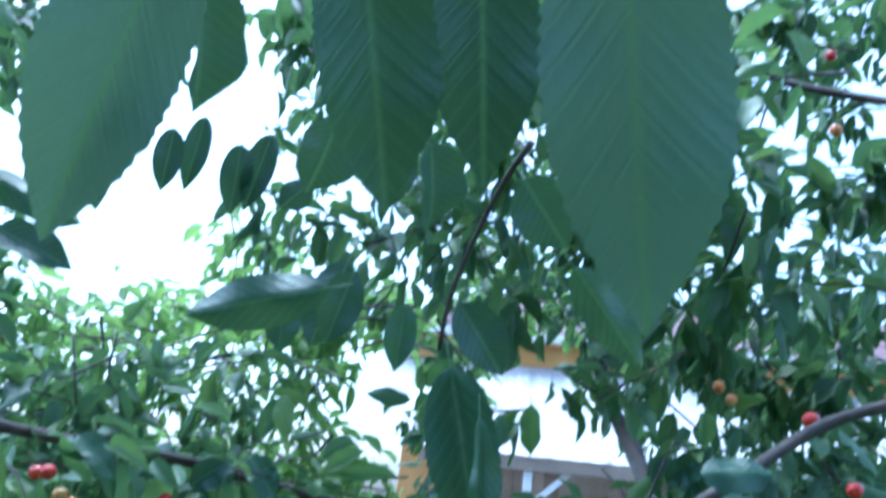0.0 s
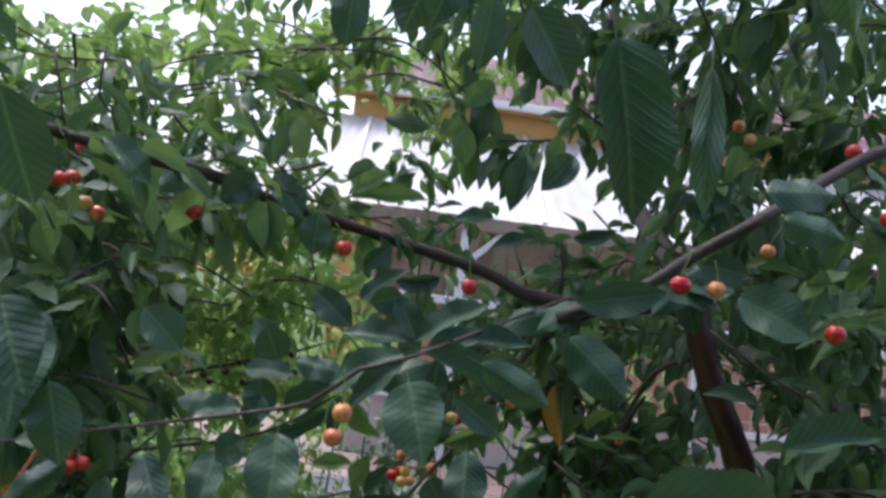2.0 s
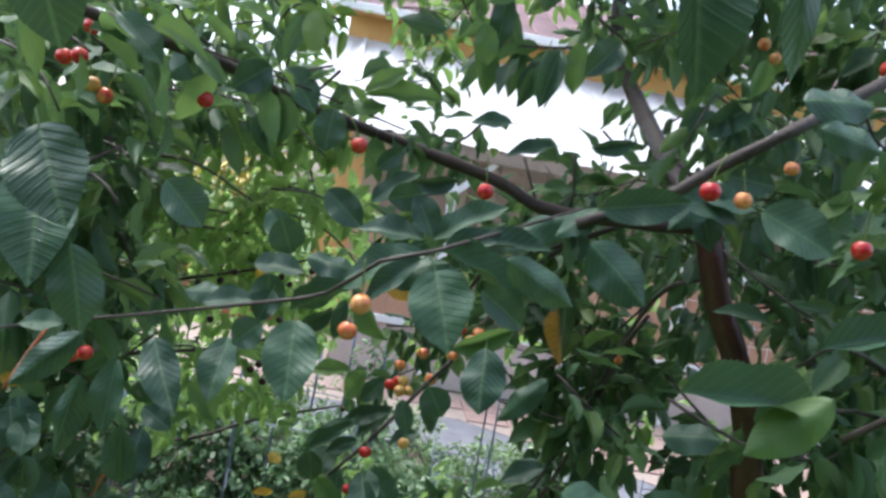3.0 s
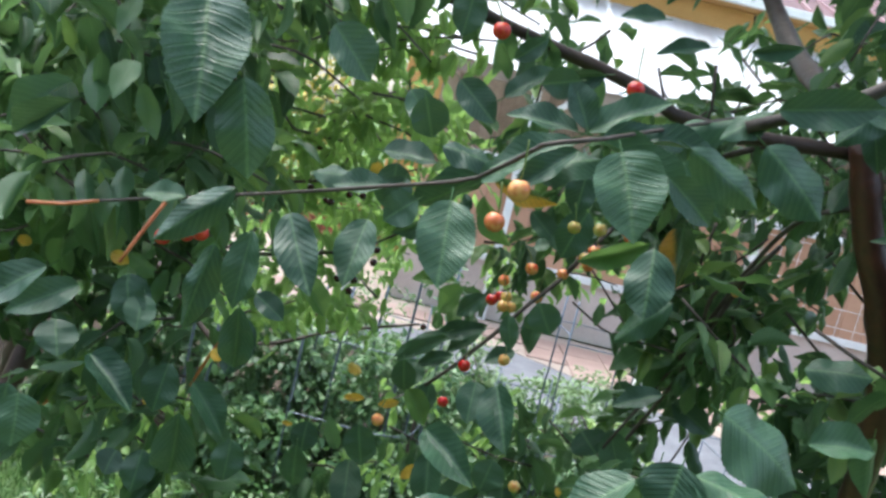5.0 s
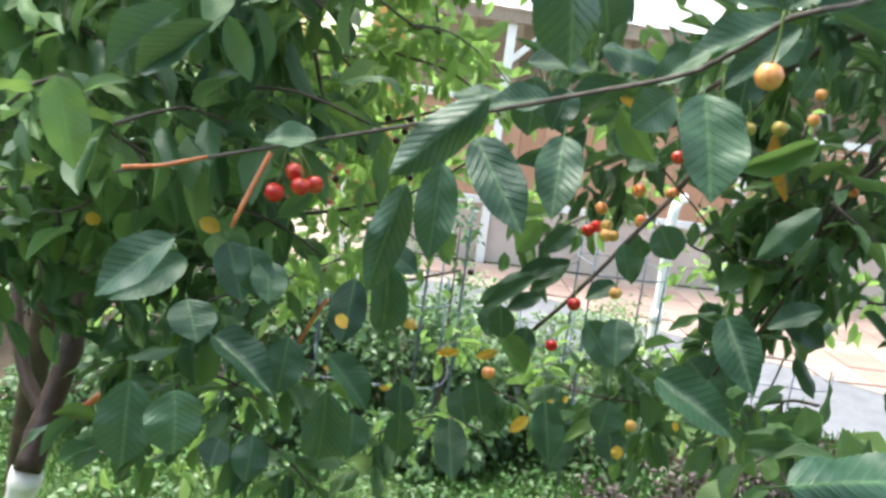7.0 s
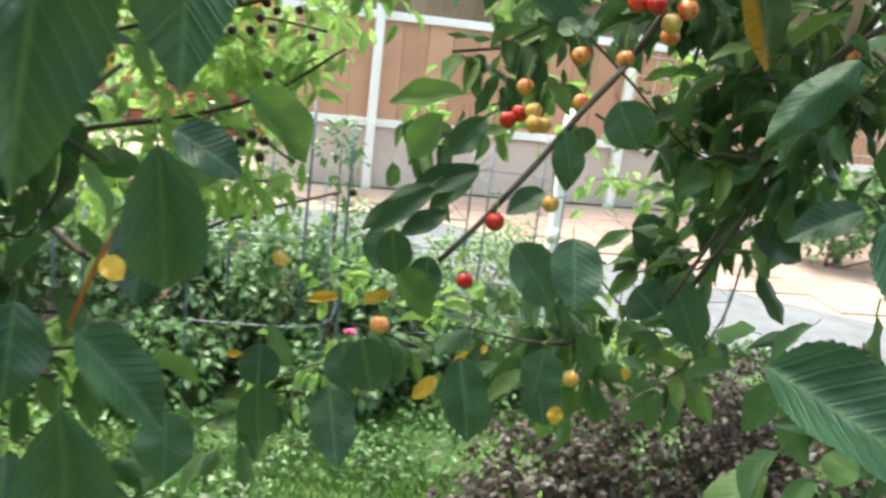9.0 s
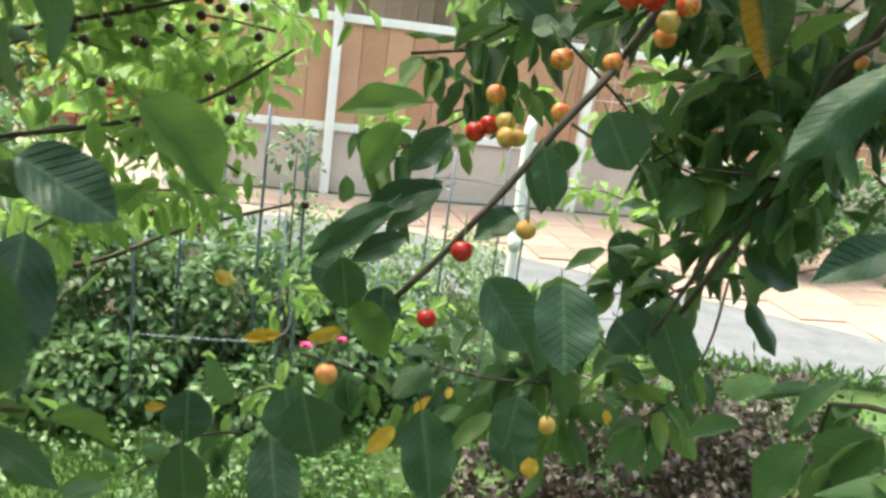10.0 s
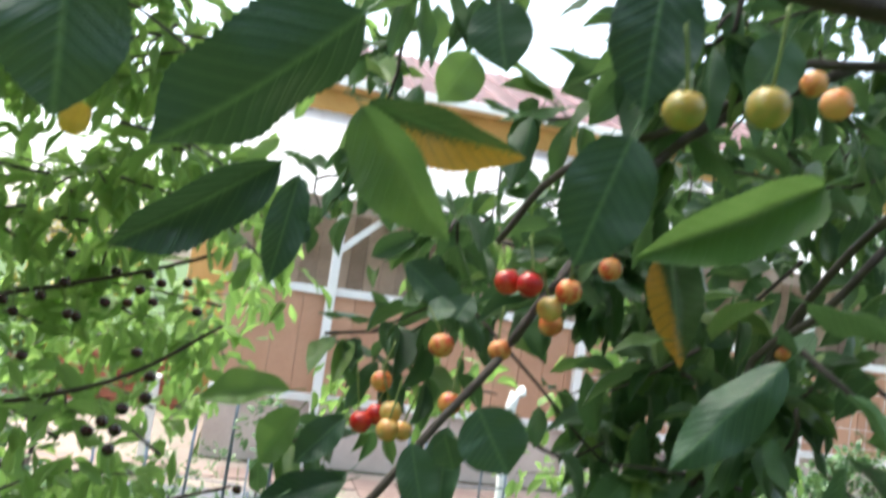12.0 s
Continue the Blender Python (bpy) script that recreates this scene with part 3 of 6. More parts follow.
put("tube", tube("tube", [(1.225, 4.83, 0.0), (1.23, 4.83, 0.7), (1.22, 4.83, 1.3), (1.28, 4.85, 1.38)], 0.028, 0.028, WHITE, 12), white_pipe, Matrix.Identity(4))
put("collar", tube("collar", [(1.23, 4.83, 0.66), (1.23, 4.83, 0.74)], 0.034, 0.034, WHITE, 12), white_pipe, Matrix.Identity(4))

# ---------------------------------------------------------------- steel plant supports


def rod(x, y, h, lean=0.0, r=0.007):
    t = thing("garden_stake", x, y, 0.0, "thin grey-blue steel plant stake in the bed", "stake", "plant stakes")
    put("shaft", tube("shaft", [(x, y, -0.05), (x + lean * 0.5, y, h * 0.5), (x + lean, y, h)], r, r, STEEL, 6, step=0.2), t, Matrix.Identity(4))
    return t


for x, y, h, ln in ((-0.12, 4.3, 1.35, 0.02), (-0.45, 4.35, 1.05, 0.02), (-0.62, 4.4, 1.0, -0.02), (0.06, 4.15, 1.28, 0.0), (-1.0, 4.0, 0.9, 0.02), (-1.12, 4.1, 0.85, 0.0), (-0.3, 4.7, 1.1, 0.03)):
    rod(x, y, h, ln)


def plant_cage(x, y, s, h):
    """A square cage of four stakes and two wire hoops."""
    t = thing("plant_cage", x, y, 0.0, "grey-blue wire plant cage standing in the bed", "plant cage", "plant cages")
    pts = [(x - s, y - s), (x + s, y - s), (x + s, y + s), (x - s, y + s)]
    for px, py in pts:
        put("stake", tube("stake", [(px, py, -0.03), (px, py, h)], 0.0045, 0.0045, STEEL, 6, step=0.3), t, Matrix.Identity(4))
    for z in (h * 0.45, h * 0.85):
        ring = [(px * 1.0, py, z + 0.01 * k) for k, (px, py) in enumerate([*pts, pts[0]])]
        put("wire", tube("wire", ring, 0.003, 0.003, STEEL, 6, step=0.05), t, Matrix.Identity(4))
    return t


plant_cage(0.75, 3.98, 0.16, 1.3)
plant_cage(-0.3, 4.25, 0.28, 0.98)
plant_cage(1.85, 4.55, 0.2, 0.62)
plant_cage(0.55, 4.35, 0.14, 0.75)

# ---------------------------------------------------------------- planting


def bush(name, x, y, clumps, mat, label, category, shapes=TINY, length=0.06, width=0.55, stems=5, droop=0.5):
    t = thing(name, x, y, 0.0, label, category)
    fol = Foliage(shapes)
    top = 0.3
    for cx, cy, cz, rx, ry, rz, n in clumps:
        crown(fol, (x + cx, y + cy, cz), (rx, ry, rz), n, length, width, droop=droop)
        top = max(top, cz)
    for k in range(stems):
        w = rng.uniform(0, 6.28)
        cx, cy, cz, rx, ry, rz, n = clumps[k % len(clumps)]
        put("stem", tube("stem", [(x + 0.03 * math.cos(w), y + 0.03 * math.sin(w), -0.02), (x + cx * 0.5, y + cy * 0.5, cz * 0.5), (x + cx + 0.3 * rx * math.cos(w), y + cy + 0.3 * ry * math.sin(w), cz + rz * 0.3)], 0.008, 0.003, TWIG, 6, 0.1, 0.08), t, Matrix.Identity(4))
    put("foliage", fol.mesh("foliage", mat), t, Matrix.Identity(4), kind="stuff")
    return t


bush("barberry", 1.02, 2.72, [(0, 0, 0.48, 0.48, 0.38, 0.48, 8000), (0.48, 0.1, 0.46, 0.45, 0.38, 0.46, 6500), (-0.42, -0.05, 0.36, 0.32, 0.32, 0.38, 4200), (0.2, -0.3, 0.24, 0.5, 0.25, 0.26, 2500)], RED, "dark red barberry bush on the lawn", "bush", length=0.03, width=0.6, stems=14)
bush("green_bush", 2.15, 2.95, [(0, 0, 0.3, 0.3, 0.25, 0.28, 700), (0.35, 0.2, 0.3, 0.3, 0.3, 0.28, 700)], BUSH, "low green bush beside the barberry", "bush", length=0.04, stems=8)
bush("bed_plants", -0.15, 4.6, [(0, 0, 0.36, 0.5, 0.4, 0.4, 3400), (-0.7, 0.05, 0.42, 0.5, 0.42, 0.46, 3400), (0.55, -0.1, 0.28, 0.4, 0.4, 0.32, 2600), (-1.5, 0, 0.5, 0.6, 0.45, 0.52, 2200), (-0.2, 0.8, 0.3, 0.6, 0.45, 0.34, 1400), (0.2, -0.45, 0.14, 0.4, 0.25, 0.17, 1700), (-0.6, -0.4, 0.18, 0.45, 0.3, 0.2, 1700), (1.0, -0.2, 0.16, 0.35, 0.3, 0.2, 1000), (-1.5, -0.5, 0.2, 0.5, 0.3, 0.22, 1000)], BUSH, "bushy dark green bed plants", "plant", length=0.058, stems=12)
bush("pale_plants", 0.85, 5.0, [(0, 0, 0.34, 0.5, 0.35, 0.36, 1900), (-0.6, 0.4, 0.4, 0.45, 0.35, 0.4, 1400), (0.3, 0.4, 0.35, 0.35, 0.3, 0.36, 1100), (0.55, -0.35, 0.18, 0.35, 0.28, 0.2, 800), (-1.3, 0.5, 0.5, 0.4, 0.35, 0.5, 900)], PALE, "pale silvery-green bed plants", "plant", length=0.045, width=0.36, stems=8)
bush("climbing_rose", 0.02, 4.2, [(0, 0, 1.12, 0.12, 0.1, 0.2, 110), (0.02, 0, 0.75, 0.14, 0.1, 0.25, 110)], BUSH, "young climbing plant on a stake", "plant", length=0.05, stems=2)
bush("terrace_bush", 4.5, 7.0, [(0, 0, 0.5, 0.5, 0.4, 0.45, 800), (0.7, 0.1, 0.6, 0.5, 0.4, 0.5, 800), (1.5, -0.2, 0.55, 0.6, 0.4, 0.5, 800)], BUSH, "leafy green bush on the terrace edge", "bush", length=0.09, stems=8)
bush("golden_bush", -1.55, 7.4, [(0, 0, 1.5, 0.5, 0.5, 0.6, 500), (0.35, 0, 1.9, 0.35, 0.3, 0.35, 300)], GOLD, "golden yellow-leaved bush before the house", "bush", length=0.1, stems=6)
bush("hedge", -3.4, 8.0, [(0, 0, 1.1, 1.3, 0.7, 1.1, 1500), (-2.0, -0.4, 1.2, 1.4, 0.8, 1.2, 1500), (1.3, -0.6, 0.9, 0.7, 0.6, 0.9, 900), (-4.4, -1.5, 1.3, 1.6, 1.4, 1.3, 1200)], PALE, "light green hedge behind the garden bed", "hedge", length=0.13, stems=8)
bush("tall_shrub", -2.6, 5.6, [(0, 0, 0.9, 0.9, 0.6, 0.9, 1500), (1.0, -0.2, 0.7, 0.6, 0.5, 0.7, 900), (-1.4, -0.6, 1.0, 0.9, 0.7, 1.0, 1200)], BUSH, "tall leafy green shrub behind the lawn", "shrub", length=0.1, stems=8)
bush("far_shrub", 6.6, 5.4, [(0, 0, 1.0, 1.0, 0.8, 1.1, 1400), (1.4, 0.4, 1.3, 1.0, 0.8, 1.3, 1200)], BUSH, "large green shrub at the end of the path", "shrub", length=0.11, stems=8)


def lawn():
    """Grass blades over the lawn."""
    fol = Foliage([(np.array([(-0.5, 0, 0), (0.5, 0, 0), (0.28, 0.6, 0.08), (-0.28, 0.6, 0.08), (0.0, 1.0, 0.3)]), [(0, 1, 2, 3), (3, 2, 4)], [(0, 0), (1, 0), (1, 0.6), (0, 0.6), (0.5, 1)])])
    for _ in range(52000):
        x, y = nrng.normal(0.2, 1.9), 4.3 - 3.4 * abs(nrng.normal(0, 0.5))
        if noise.noise(Vector((x * 1.5, y * 1.5, 3))) < -0.28:
            continue
        h = nrng.uniform(0.03, 0.085)
        a = nrng.normal(0, 0.45, 2)
        fol.add((x, y, -0.01), unit(np.array((a[0], a[1], 1.0))), unit(np.array((nrng.normal(), nrng.normal(), 0.1))), h, nrng.uniform(0.004, 0.009))
    return tagged(new("grass", fol.mesh("grass", GRASS)), "bright green lawn grass", "grass", kind="stuff")


lawn()


def clover():
    """Low broad weeds in the lawn, in patches of two sizes."""
    fol = Foliage(TINY)
    for _ in range(15000):
        x, y = nrng.normal(0.2, 1.5), 4.6 - 3.2 * abs(nrng.normal(0, 0.5))
        f = noise.noise(Vector((x * 2, y * 2, 9)))
        if f < -0.12:
            continue
        a = nrng.normal(0, 1, 2)
        big = 1.0 + 1.1 * max(0.0, f)
        fol.add((x, y, nrng.uniform(0.015, 0.07 + 0.12 * max(0.0, f))), unit(np.array((a[0], a[1], nrng.uniform(-0.3, 0.7)))), unit(np.array((nrng.normal(0, 0.5), nrng.normal(0, 0.5), 1.0))), big * nrng.uniform(0.015, 0.04), big * nrng.uniform(0.011, 0.024))
    return tagged(new("weeds", fol.mesh("weeds", WEED)), "low broad-leaved weeds among the grass", "weeds", kind="stuff")


clover()


def verge():
    """Rough tufts that spill over the near edge of the path."""
    fol = Foliage(TINY)
    edge = [(0.5, 6.75), (1.6, 5.2), (4.6, 4.3), (8.5, 3.4)]
    for (x0, y0), (x1, y1) in zip(edge, edge[1:]):
        ln = math.hypot(x1 - x0, y1 - y0)
        for _ in range(int(ln * 420)):
            t = nrng.random()
            w = nrng.normal(0.0, 0.07) - 0.05 + 0.12 * noise.noise(Vector((t * ln * 2.5, x0, 4)))
            x, y = x0 + (x1 - x0) * t - w * (y1 - y0) / ln, y0 + (y1 - y0) * t + w * (x1 - x0) / ln
            a = nrng.normal(0, 0.6, 2)
            fol.add((x, y, nrng.uniform(0.0, 0.06)), unit(np.array((a[0], a[1], 0.9))), unit(nrng.normal(0, 1, 3)), nrng.uniform(0.03, 0.09), nrng.uniform(0.008, 0.02))
    return tagged(new("verge_grass", fol.mesh("verge_grass", WEED)), "rough tufts along the edge of the path", "grass", kind="stuff")


verge()


def rose(x, y, z):
    t = thing("flower", x, y, 0.0, "small magenta flower on a thin stem", "flower", "flowers in the bed")
    put("stem", tube("stem", [(x, y, 0), (x + 0.01, y, z * 0.6), (x, y, z)], 0.003, 0.002, STALK, 5, step=0.1), t, Matrix.Identity(4))
    fol = Foliage(TINY)
    for k in range(14):
        w = 2.4 * k
        fol.add((x, y, z), (math.cos(w), math.sin(w), 0.3 + 0.1 * k), (0, 0, 1.0), 0.03, 0.026)
    put("petals", fol.mesh("petals", PINK), t, Matrix.Identity(4))


rose(0.1, 3.95, 0.42)
rose(0.28, 4.2, 0.35)

# ---------------------------------------------------------------- sour cherry tree
sour_tree = thing("sour_cherry_tree", -1.35, 2.7, 0.0, "light-leaved cherry tree with dark overripe fruit", "tree")
put("trunk", tube("trunk", [(-1.35, 2.7, -0.05), (-1.33, 2.72, 0.6), (-1.25, 2.65, 1.2), (-1.3, 2.7, 1.9), (-1.4, 2.75, 2.5)], 0.05, 0.018, BARK, 12, 0.15), sour_tree, Matrix.Identity(4))
sour = Foliage(SMALL)
cherry(sour_tree, "dark", -0.470, 2.140, 1.688, 0.0180)
cherry(sour_tree, "dark", -0.455, 2.150, 1.671, 0.0180)
cherry(sour_tree, "dark", -0.420, 2.150, 1.700, 0.0180)
cherry(sour_tree, "dark", -0.391, 2.160, 1.725, 0.0180)
cherry(sour_tree, "dark", -0.379, 2.160, 1.677, 0.0180)
cherry(sour_tree, "dark", -0.369, 2.170, 1.674, 0.0180)
cherry(sour_tree, "dark", -0.331, 2.180, 1.701, 0.0180)
cherry(sour_tree, "dark", -0.300, 2.200, 1.704, 0.0180)
cherry(sour_tree, "dark", -0.284, 2.200, 1.727, 0.0180)
cherry(sour_tree, "dark", -0.274, 2.210, 1.754, 0.0180)
cherry(sour_tree, "dark", -0.262, 2.210, 1.710, 0.0180)
cherry(sour_tree, "dark", -0.255, 2.220, 1.742, 0.0180)
cherry(sour_tree, "dark", -0.325, 2.200, 1.752, 0.0180)
cherry(sour_tree, "dark", -0.215, 2.240, 1.748, 0.0180)
cherry(sour_tree, "dark", -0.190, 2.200, 1.704, 0.0180)
cherry(sour_tree, "dark", -0.420, 2.100, 1.613, 0.0180)
cherry(sour_tree, "dark", -0.224, 1.970, 1.621, 0.0180)
cherry(sour_tree, "dark", -0.225, 1.970, 1.592, 0.0180)
cherry(sour_tree, "dark", -0.254, 1.980, 1.572, 0.0180)
cherry(sour_tree, "dark", -0.296, 1.990, 1.535, 0.0180)
cherry(sour_tree, "dark", -0.279, 1.990, 1.550, 0.0180)
cherry(sour_tree, "dark", -0.259, 1.980, 1.542, 0.0180)
cherry(sour_tree, "dark", -0.265, 1.990, 1.513, 0.0180)
cherry(sour_tree, "dark", -0.467, 2.300, 1.406, 0.0180)
cherry(sour_tree, "dark", -0.497, 2.550, 1.292, 0.0180)
cherry(sour_tree, "dark", -0.465, 2.600, 1.284, 0.0180)
cherry(sour_tree, "dark", -0.390, 2.630, 1.277, 0.0180)
cherry(sour_tree, "dark", -0.346, 2.660, 1.235, 0.0180)
cherry(sour_tree, "dark", -0.285, 2.660, 1.237, 0.0180)
cherry(sour_tree, "dark", -0.081, 2.300, 1.398, 0.0180)
cherry(sour_tree, "dark", -0.591, 2.500, 1.331, 0.0180)
cherry(sour_tree, "dark", -0.261, 2.100, 1.637, 0.0180)
cherry(sour_tree, "dark", -0.442, 2.300, 1.788, 0.0180)
cherry(sour_tree, "dark", -0.418, 2.300, 1.769, 0.0180)
cherry(sour_tree, "red", -0.482, 1.900, 1.742, 0.0180)
branch(sour_tree, "branch", 0.0050, 0.0028, BARK, (-0.655, 2.185, 1.649), (-0.578, 2.190, 1.666), (-0.405, 2.190, 1.718), (-0.277, 2.190, 1.760), (-0.165, 2.190, 1.806))
branch(sour_tree, "branch", 0.0050, 0.0025, BARK, (-0.663, 2.000, 1.505), (-0.524, 2.000, 1.536), (-0.385, 2.000, 1.567), (-0.258, 2.000, 1.615), (-0.139, 2.000, 1.700))
branch(sour_tree, "branch", 0.0060, 0.0035, BARK, (-0.614, 2.366, 1.201), (-0.460, 2.406, 1.232), (-0.317, 2.459, 1.288), (-0.089, 2.506, 1.353))
branch(sour_tree, "branch", 0.0030, 0.0020, BARK, (-0.354, 2.351, 1.856), (-0.370, 2.371, 1.805), (-0.380, 2.381, 1.742))
branch(sour_tree, "limb", 0.0200, 0.0060, BARK, (-1.310, 2.680, 1.350), (-0.983, 2.432, 1.634), (-0.655, 2.185, 1.649))
branch(sour_tree, "limb", 0.0200, 0.0060, BARK, (-1.310, 2.680, 1.350), (-0.968, 2.494, 1.643), (-0.663, 2.000, 1.505))
branch(sour_tree, "limb", 0.0200, 0.0060, BARK, (-1.310, 2.680, 1.350), (-0.962, 2.523, 1.410), (-0.614, 2.366, 1.201))
spray(-0.60, 1.83, 2.27, 207)
spray(-0.51, 1.95, 2.21, 115)
spray(-0.48, 2.30, 2.55, 27)
spray(-0.22, 1.97, 2.46, 189)
spray(-0.47, 2.11, 2.10, 328)
spray(-0.37, 2.21, 2.24, 321)
spray(-0.25, 1.58, 2.38, 316)
spray(-0.55, 1.67, 2.28, 179)
spray(-0.30, 1.67, 2.27, 319)
spray(-0.69, 1.62, 2.31, 161)
spray(-0.35, 1.62, 2.13, 299)
spray(-0.24, 1.62, 2.14, 123)
spray(-0.26, 1.79, 2.23, 115)
spray(-0.47, 1.69, 2.18, 252)
spray(-0.70, 1.68, 2.30, 115)
spray(-0.57, 1.68, 2.14, 74)
spray(-0.54, 1.94, 2.28, 201)
spray(-0.85, 2.01, 2.42, 237)
spray(-0.48, 1.76, 2.29, 183)
spray(-0.38, 1.54, 2.18, 65)
spray(-0.38, 1.73, 2.32, 282)
spray(-0.25, 2.20, 2.54, 206)
spray(-0.37, 2.35, 2.50, 89)
spray(-0.22, 2.35, 2.60, 253)
spray(-0.37, 2.25, 2.51, 82)
spray(-0.37, 1.89, 2.17, 347)
spray(-0.45, 2.27, 2.46, 218)
spray(-0.46, 1.60, 2.31, 203)
spray(-0.78, 1.56, 2.28, 27)
spray(-0.80, 2.24, 2.50, 304)
spray(-0.56, 1.99, 2.59, 101)
spray(-0.77, 1.87, 2.36, 167)
spray(-0.97, 2.01, 2.41, 287)
spray(-0.99, 1.85, 2.45, 274)
spray(-0.99, 2.13, 2.28, 338)
spray(-0.61, 1.53, 2.23, 312)
spray(-0.74, 1.96, 2.43, 295)
spray(-0.55, 2.36, 2.52, 166)
spray(-0.81, 1.75, 2.22, 287)
spray(-0.25, 2.29, 2.58, 123)
spray(-0.65, 2.24, 2.08, 130)
spray(-0.24, 1.97, 2.45, 195)
spray(-0.28, 1.98, 2.06, 190)
spray(-0.65, 2.28, 2.07, 201)
spray(-0.55, 2.39, 2.10, 108)
spray(-0.88, 1.79, 2.26, 75)
spray(-0.12, 1.54, 2.42, 287)
spray(-0.86, 2.26, 2.14, 89)
spray(-0.77, 1.52, 2.25, 273)
spray(-0.69, 2.09, 2.45, 14)
spray(-0.72, 2.26, 2.11, 66)
spray(-0.59, 2.14, 2.03, 117)
spray(-0.45, 1.94, 2.60, 329)
spray(-0.58, 2.35, 2.06, 316)
spray(-0.15, 1.61, 2.37, 32)
spray(-1.11, 2.07, 2.31, 84)
spray(-0.30, 1.91, 2.09, 323)
spray(-0.62, 2.15, 2.02, 61)
spray(-0.47, 1.60, 2.04, 312)
spray(-0.45, 2.04, 2.03, 232)
spray(-0.30, 2.18, 2.07, 101)
spray(-0.72, 2.35, 2.01, 198)
spray(-0.10, 1.56, 2.32, 138)
spray(-0.07, 1.60, 2.36, 353)
spray(-0.72, 2.36, 1.94, 303)
spray(-0.12, 2.26, 2.49, 251)
spray(-0.29, 2.46, 2.05, 242)
spray(-0.58, 1.67, 2.00, 10)
spray(-0.67, 2.02, 1.94, 188)
spray(-0.41, 1.53, 1.94, 5)
spray(-0.58, 1.84, 1.93, 146)
spray(-0.48, 1.54, 1.92, 334)
spray(-0.75, 2.16, 1.88, 35)
spray(-0.63, 2.22, 1.84, 195)
spray(-0.58, 2.43, 1.83, 339)
spray(-0.52, 1.94, 1.83, 189)
spray(-0.03, 2.53, 2.42, 308)
spray(0.04, 2.30, 2.45, 109)
spray(-0.50, 2.15, 1.80, 179)
spray(0.06, 2.36, 2.59, 263)
spray(0.02, 2.33, 2.53, 79)
spray(-0.51, 2.39, 1.91, 357)
spray(-0.62, 2.44, 1.79, 259)
spray(-0.22, 1.97, 1.93, 54)
spray(0.01, 2.38, 2.64, 112)
spray(-0.51, 2.14, 1.82, 128)
spray(-0.33, 2.17, 1.92, 210)
spray(0.16, 2.24, 2.66, 246)
spray(0.03, 1.70, 2.35, 69)
spray(0.07, 2.29, 2.57, 109)
spray(-0.24, 2.25, 1.94, 86)
spray(-0.15, 2.47, 1.94, 258)
spray(-0.30, 2.16, 1.92, 120)
spray(-0.13, 2.44, 1.91, 319)
spray(0.22, 2.14, 2.55, 58)
spray(-0.40, 2.22, 1.90, 295)
spray(-0.23, 2.46, 1.90, 21)
spray(0.20, 2.41, 2.62, 116)
spray(-0.35, 2.40, 1.90, 267)
spray(-0.57, 2.44, 1.76, 228)
spray(-0.20, 2.06, 1.84, 344)
spray(-0.37, 2.43, 1.82, 124)
spray(-0.35, 2.54, 1.81, 122)
spray(-0.40, 2.25, 1.80, 92)
spray(-0.49, 2.53, 1.73, 141)
spray(-0.45, 2.27, 1.74, 75)
spray(-0.46, 2.33, 1.70, 123)
spray(-0.27, 2.40, 1.35, 122)
spray(-0.42, 2.94, 1.73, 266)
spray(-0.44, 2.59, 1.68, 10)
spray(-0.10, 2.98, 1.73, 64)
spray(-0.49, 2.11, 1.34, 91)
spray(-0.52, 2.19, 1.63, 31)
spray(-0.46, 2.90, 1.22, 24)
spray(-0.31, 2.67, 1.64, 320)
spray(-0.28, 2.37, 1.72, 160)
spray(-0.37, 2.57, 1.61, 123)
spray(-0.34, 2.22, 1.40, 26)
spray(-0.31, 2.22, 1.49, 142)
spray(-0.72, 2.78, 1.34, 244)
spray(-0.44, 2.90, 1.60, 327)
spray(-0.30, 2.51, 1.63, 75)
spray(-0.60, 2.97, 1.56, 268)
spray(-0.36, 2.07, 1.54, 272)
spray(-0.61, 2.91, 1.53, 215)
spray(-0.47, 2.59, 1.28, 248)
spray(-0.48, 2.13, 1.49, 170)
spray(-0.56, 2.46, 1.40, 98)
spray(-0.40, 2.94, 1.44, 143)
spray(-0.39, 2.93, 1.56, 280)
spray(-0.13, 2.83, 1.81, 66)
spray(-0.69, 2.91, 1.25, 109)
spray(-0.24, 2.40, 1.63, 118)
spray(-0.26, 2.93, 1.62, 142)
spray(-0.18, 2.70, 1.62, 75)
spray(-0.25, 3.13, 1.48, 96)
spray(-0.57, 2.98, 1.44, 114)
spray(-0.55, 2.33, 2.63, 125)
spray(-1.11, 2.07, 2.31, 26)
spray(-0.84, 2.16, 2.15, 155)
spray(-1.14, 1.95, 2.34, 226)
spray(0.16, 2.24, 2.66, 18)
spray(-0.69, 1.75, 1.85, 351)
spray(-0.81, 2.09, 1.78, 117)
spray(0.28, 2.36, 1.60, 20)
spray(-0.22, 3.24, 1.40, 252)
spray(-0.53, 2.26, 2.68, 240)
spray(-1.14, 1.95, 2.34, 235)
spray(-0.03, 2.53, 2.42, 337)
spray(-0.71, 1.76, 1.80, 249)
spray(0.71, 2.72, 1.84, 301)
spray(0.57, 2.69, 1.11, 35)
spray(0.61, 2.35, 1.69, 206)
spray(0.20, 2.57, 1.05, 45)
spray(0.75, 2.49, 1.40, 78)
spray(0.31, 2.08, 1.87, 5)
spray(-0.04, 2.80, 1.04, 55)
spray(0.13, 2.83, 1.51, 80)
spray(0.90, 2.29, 1.45, 93)
spray(-0.81, 3.08, 1.15, 302)
spray(-1.25, 2.11, 2.29, 203)
spray(0.16, 2.24, 2.66, 294)
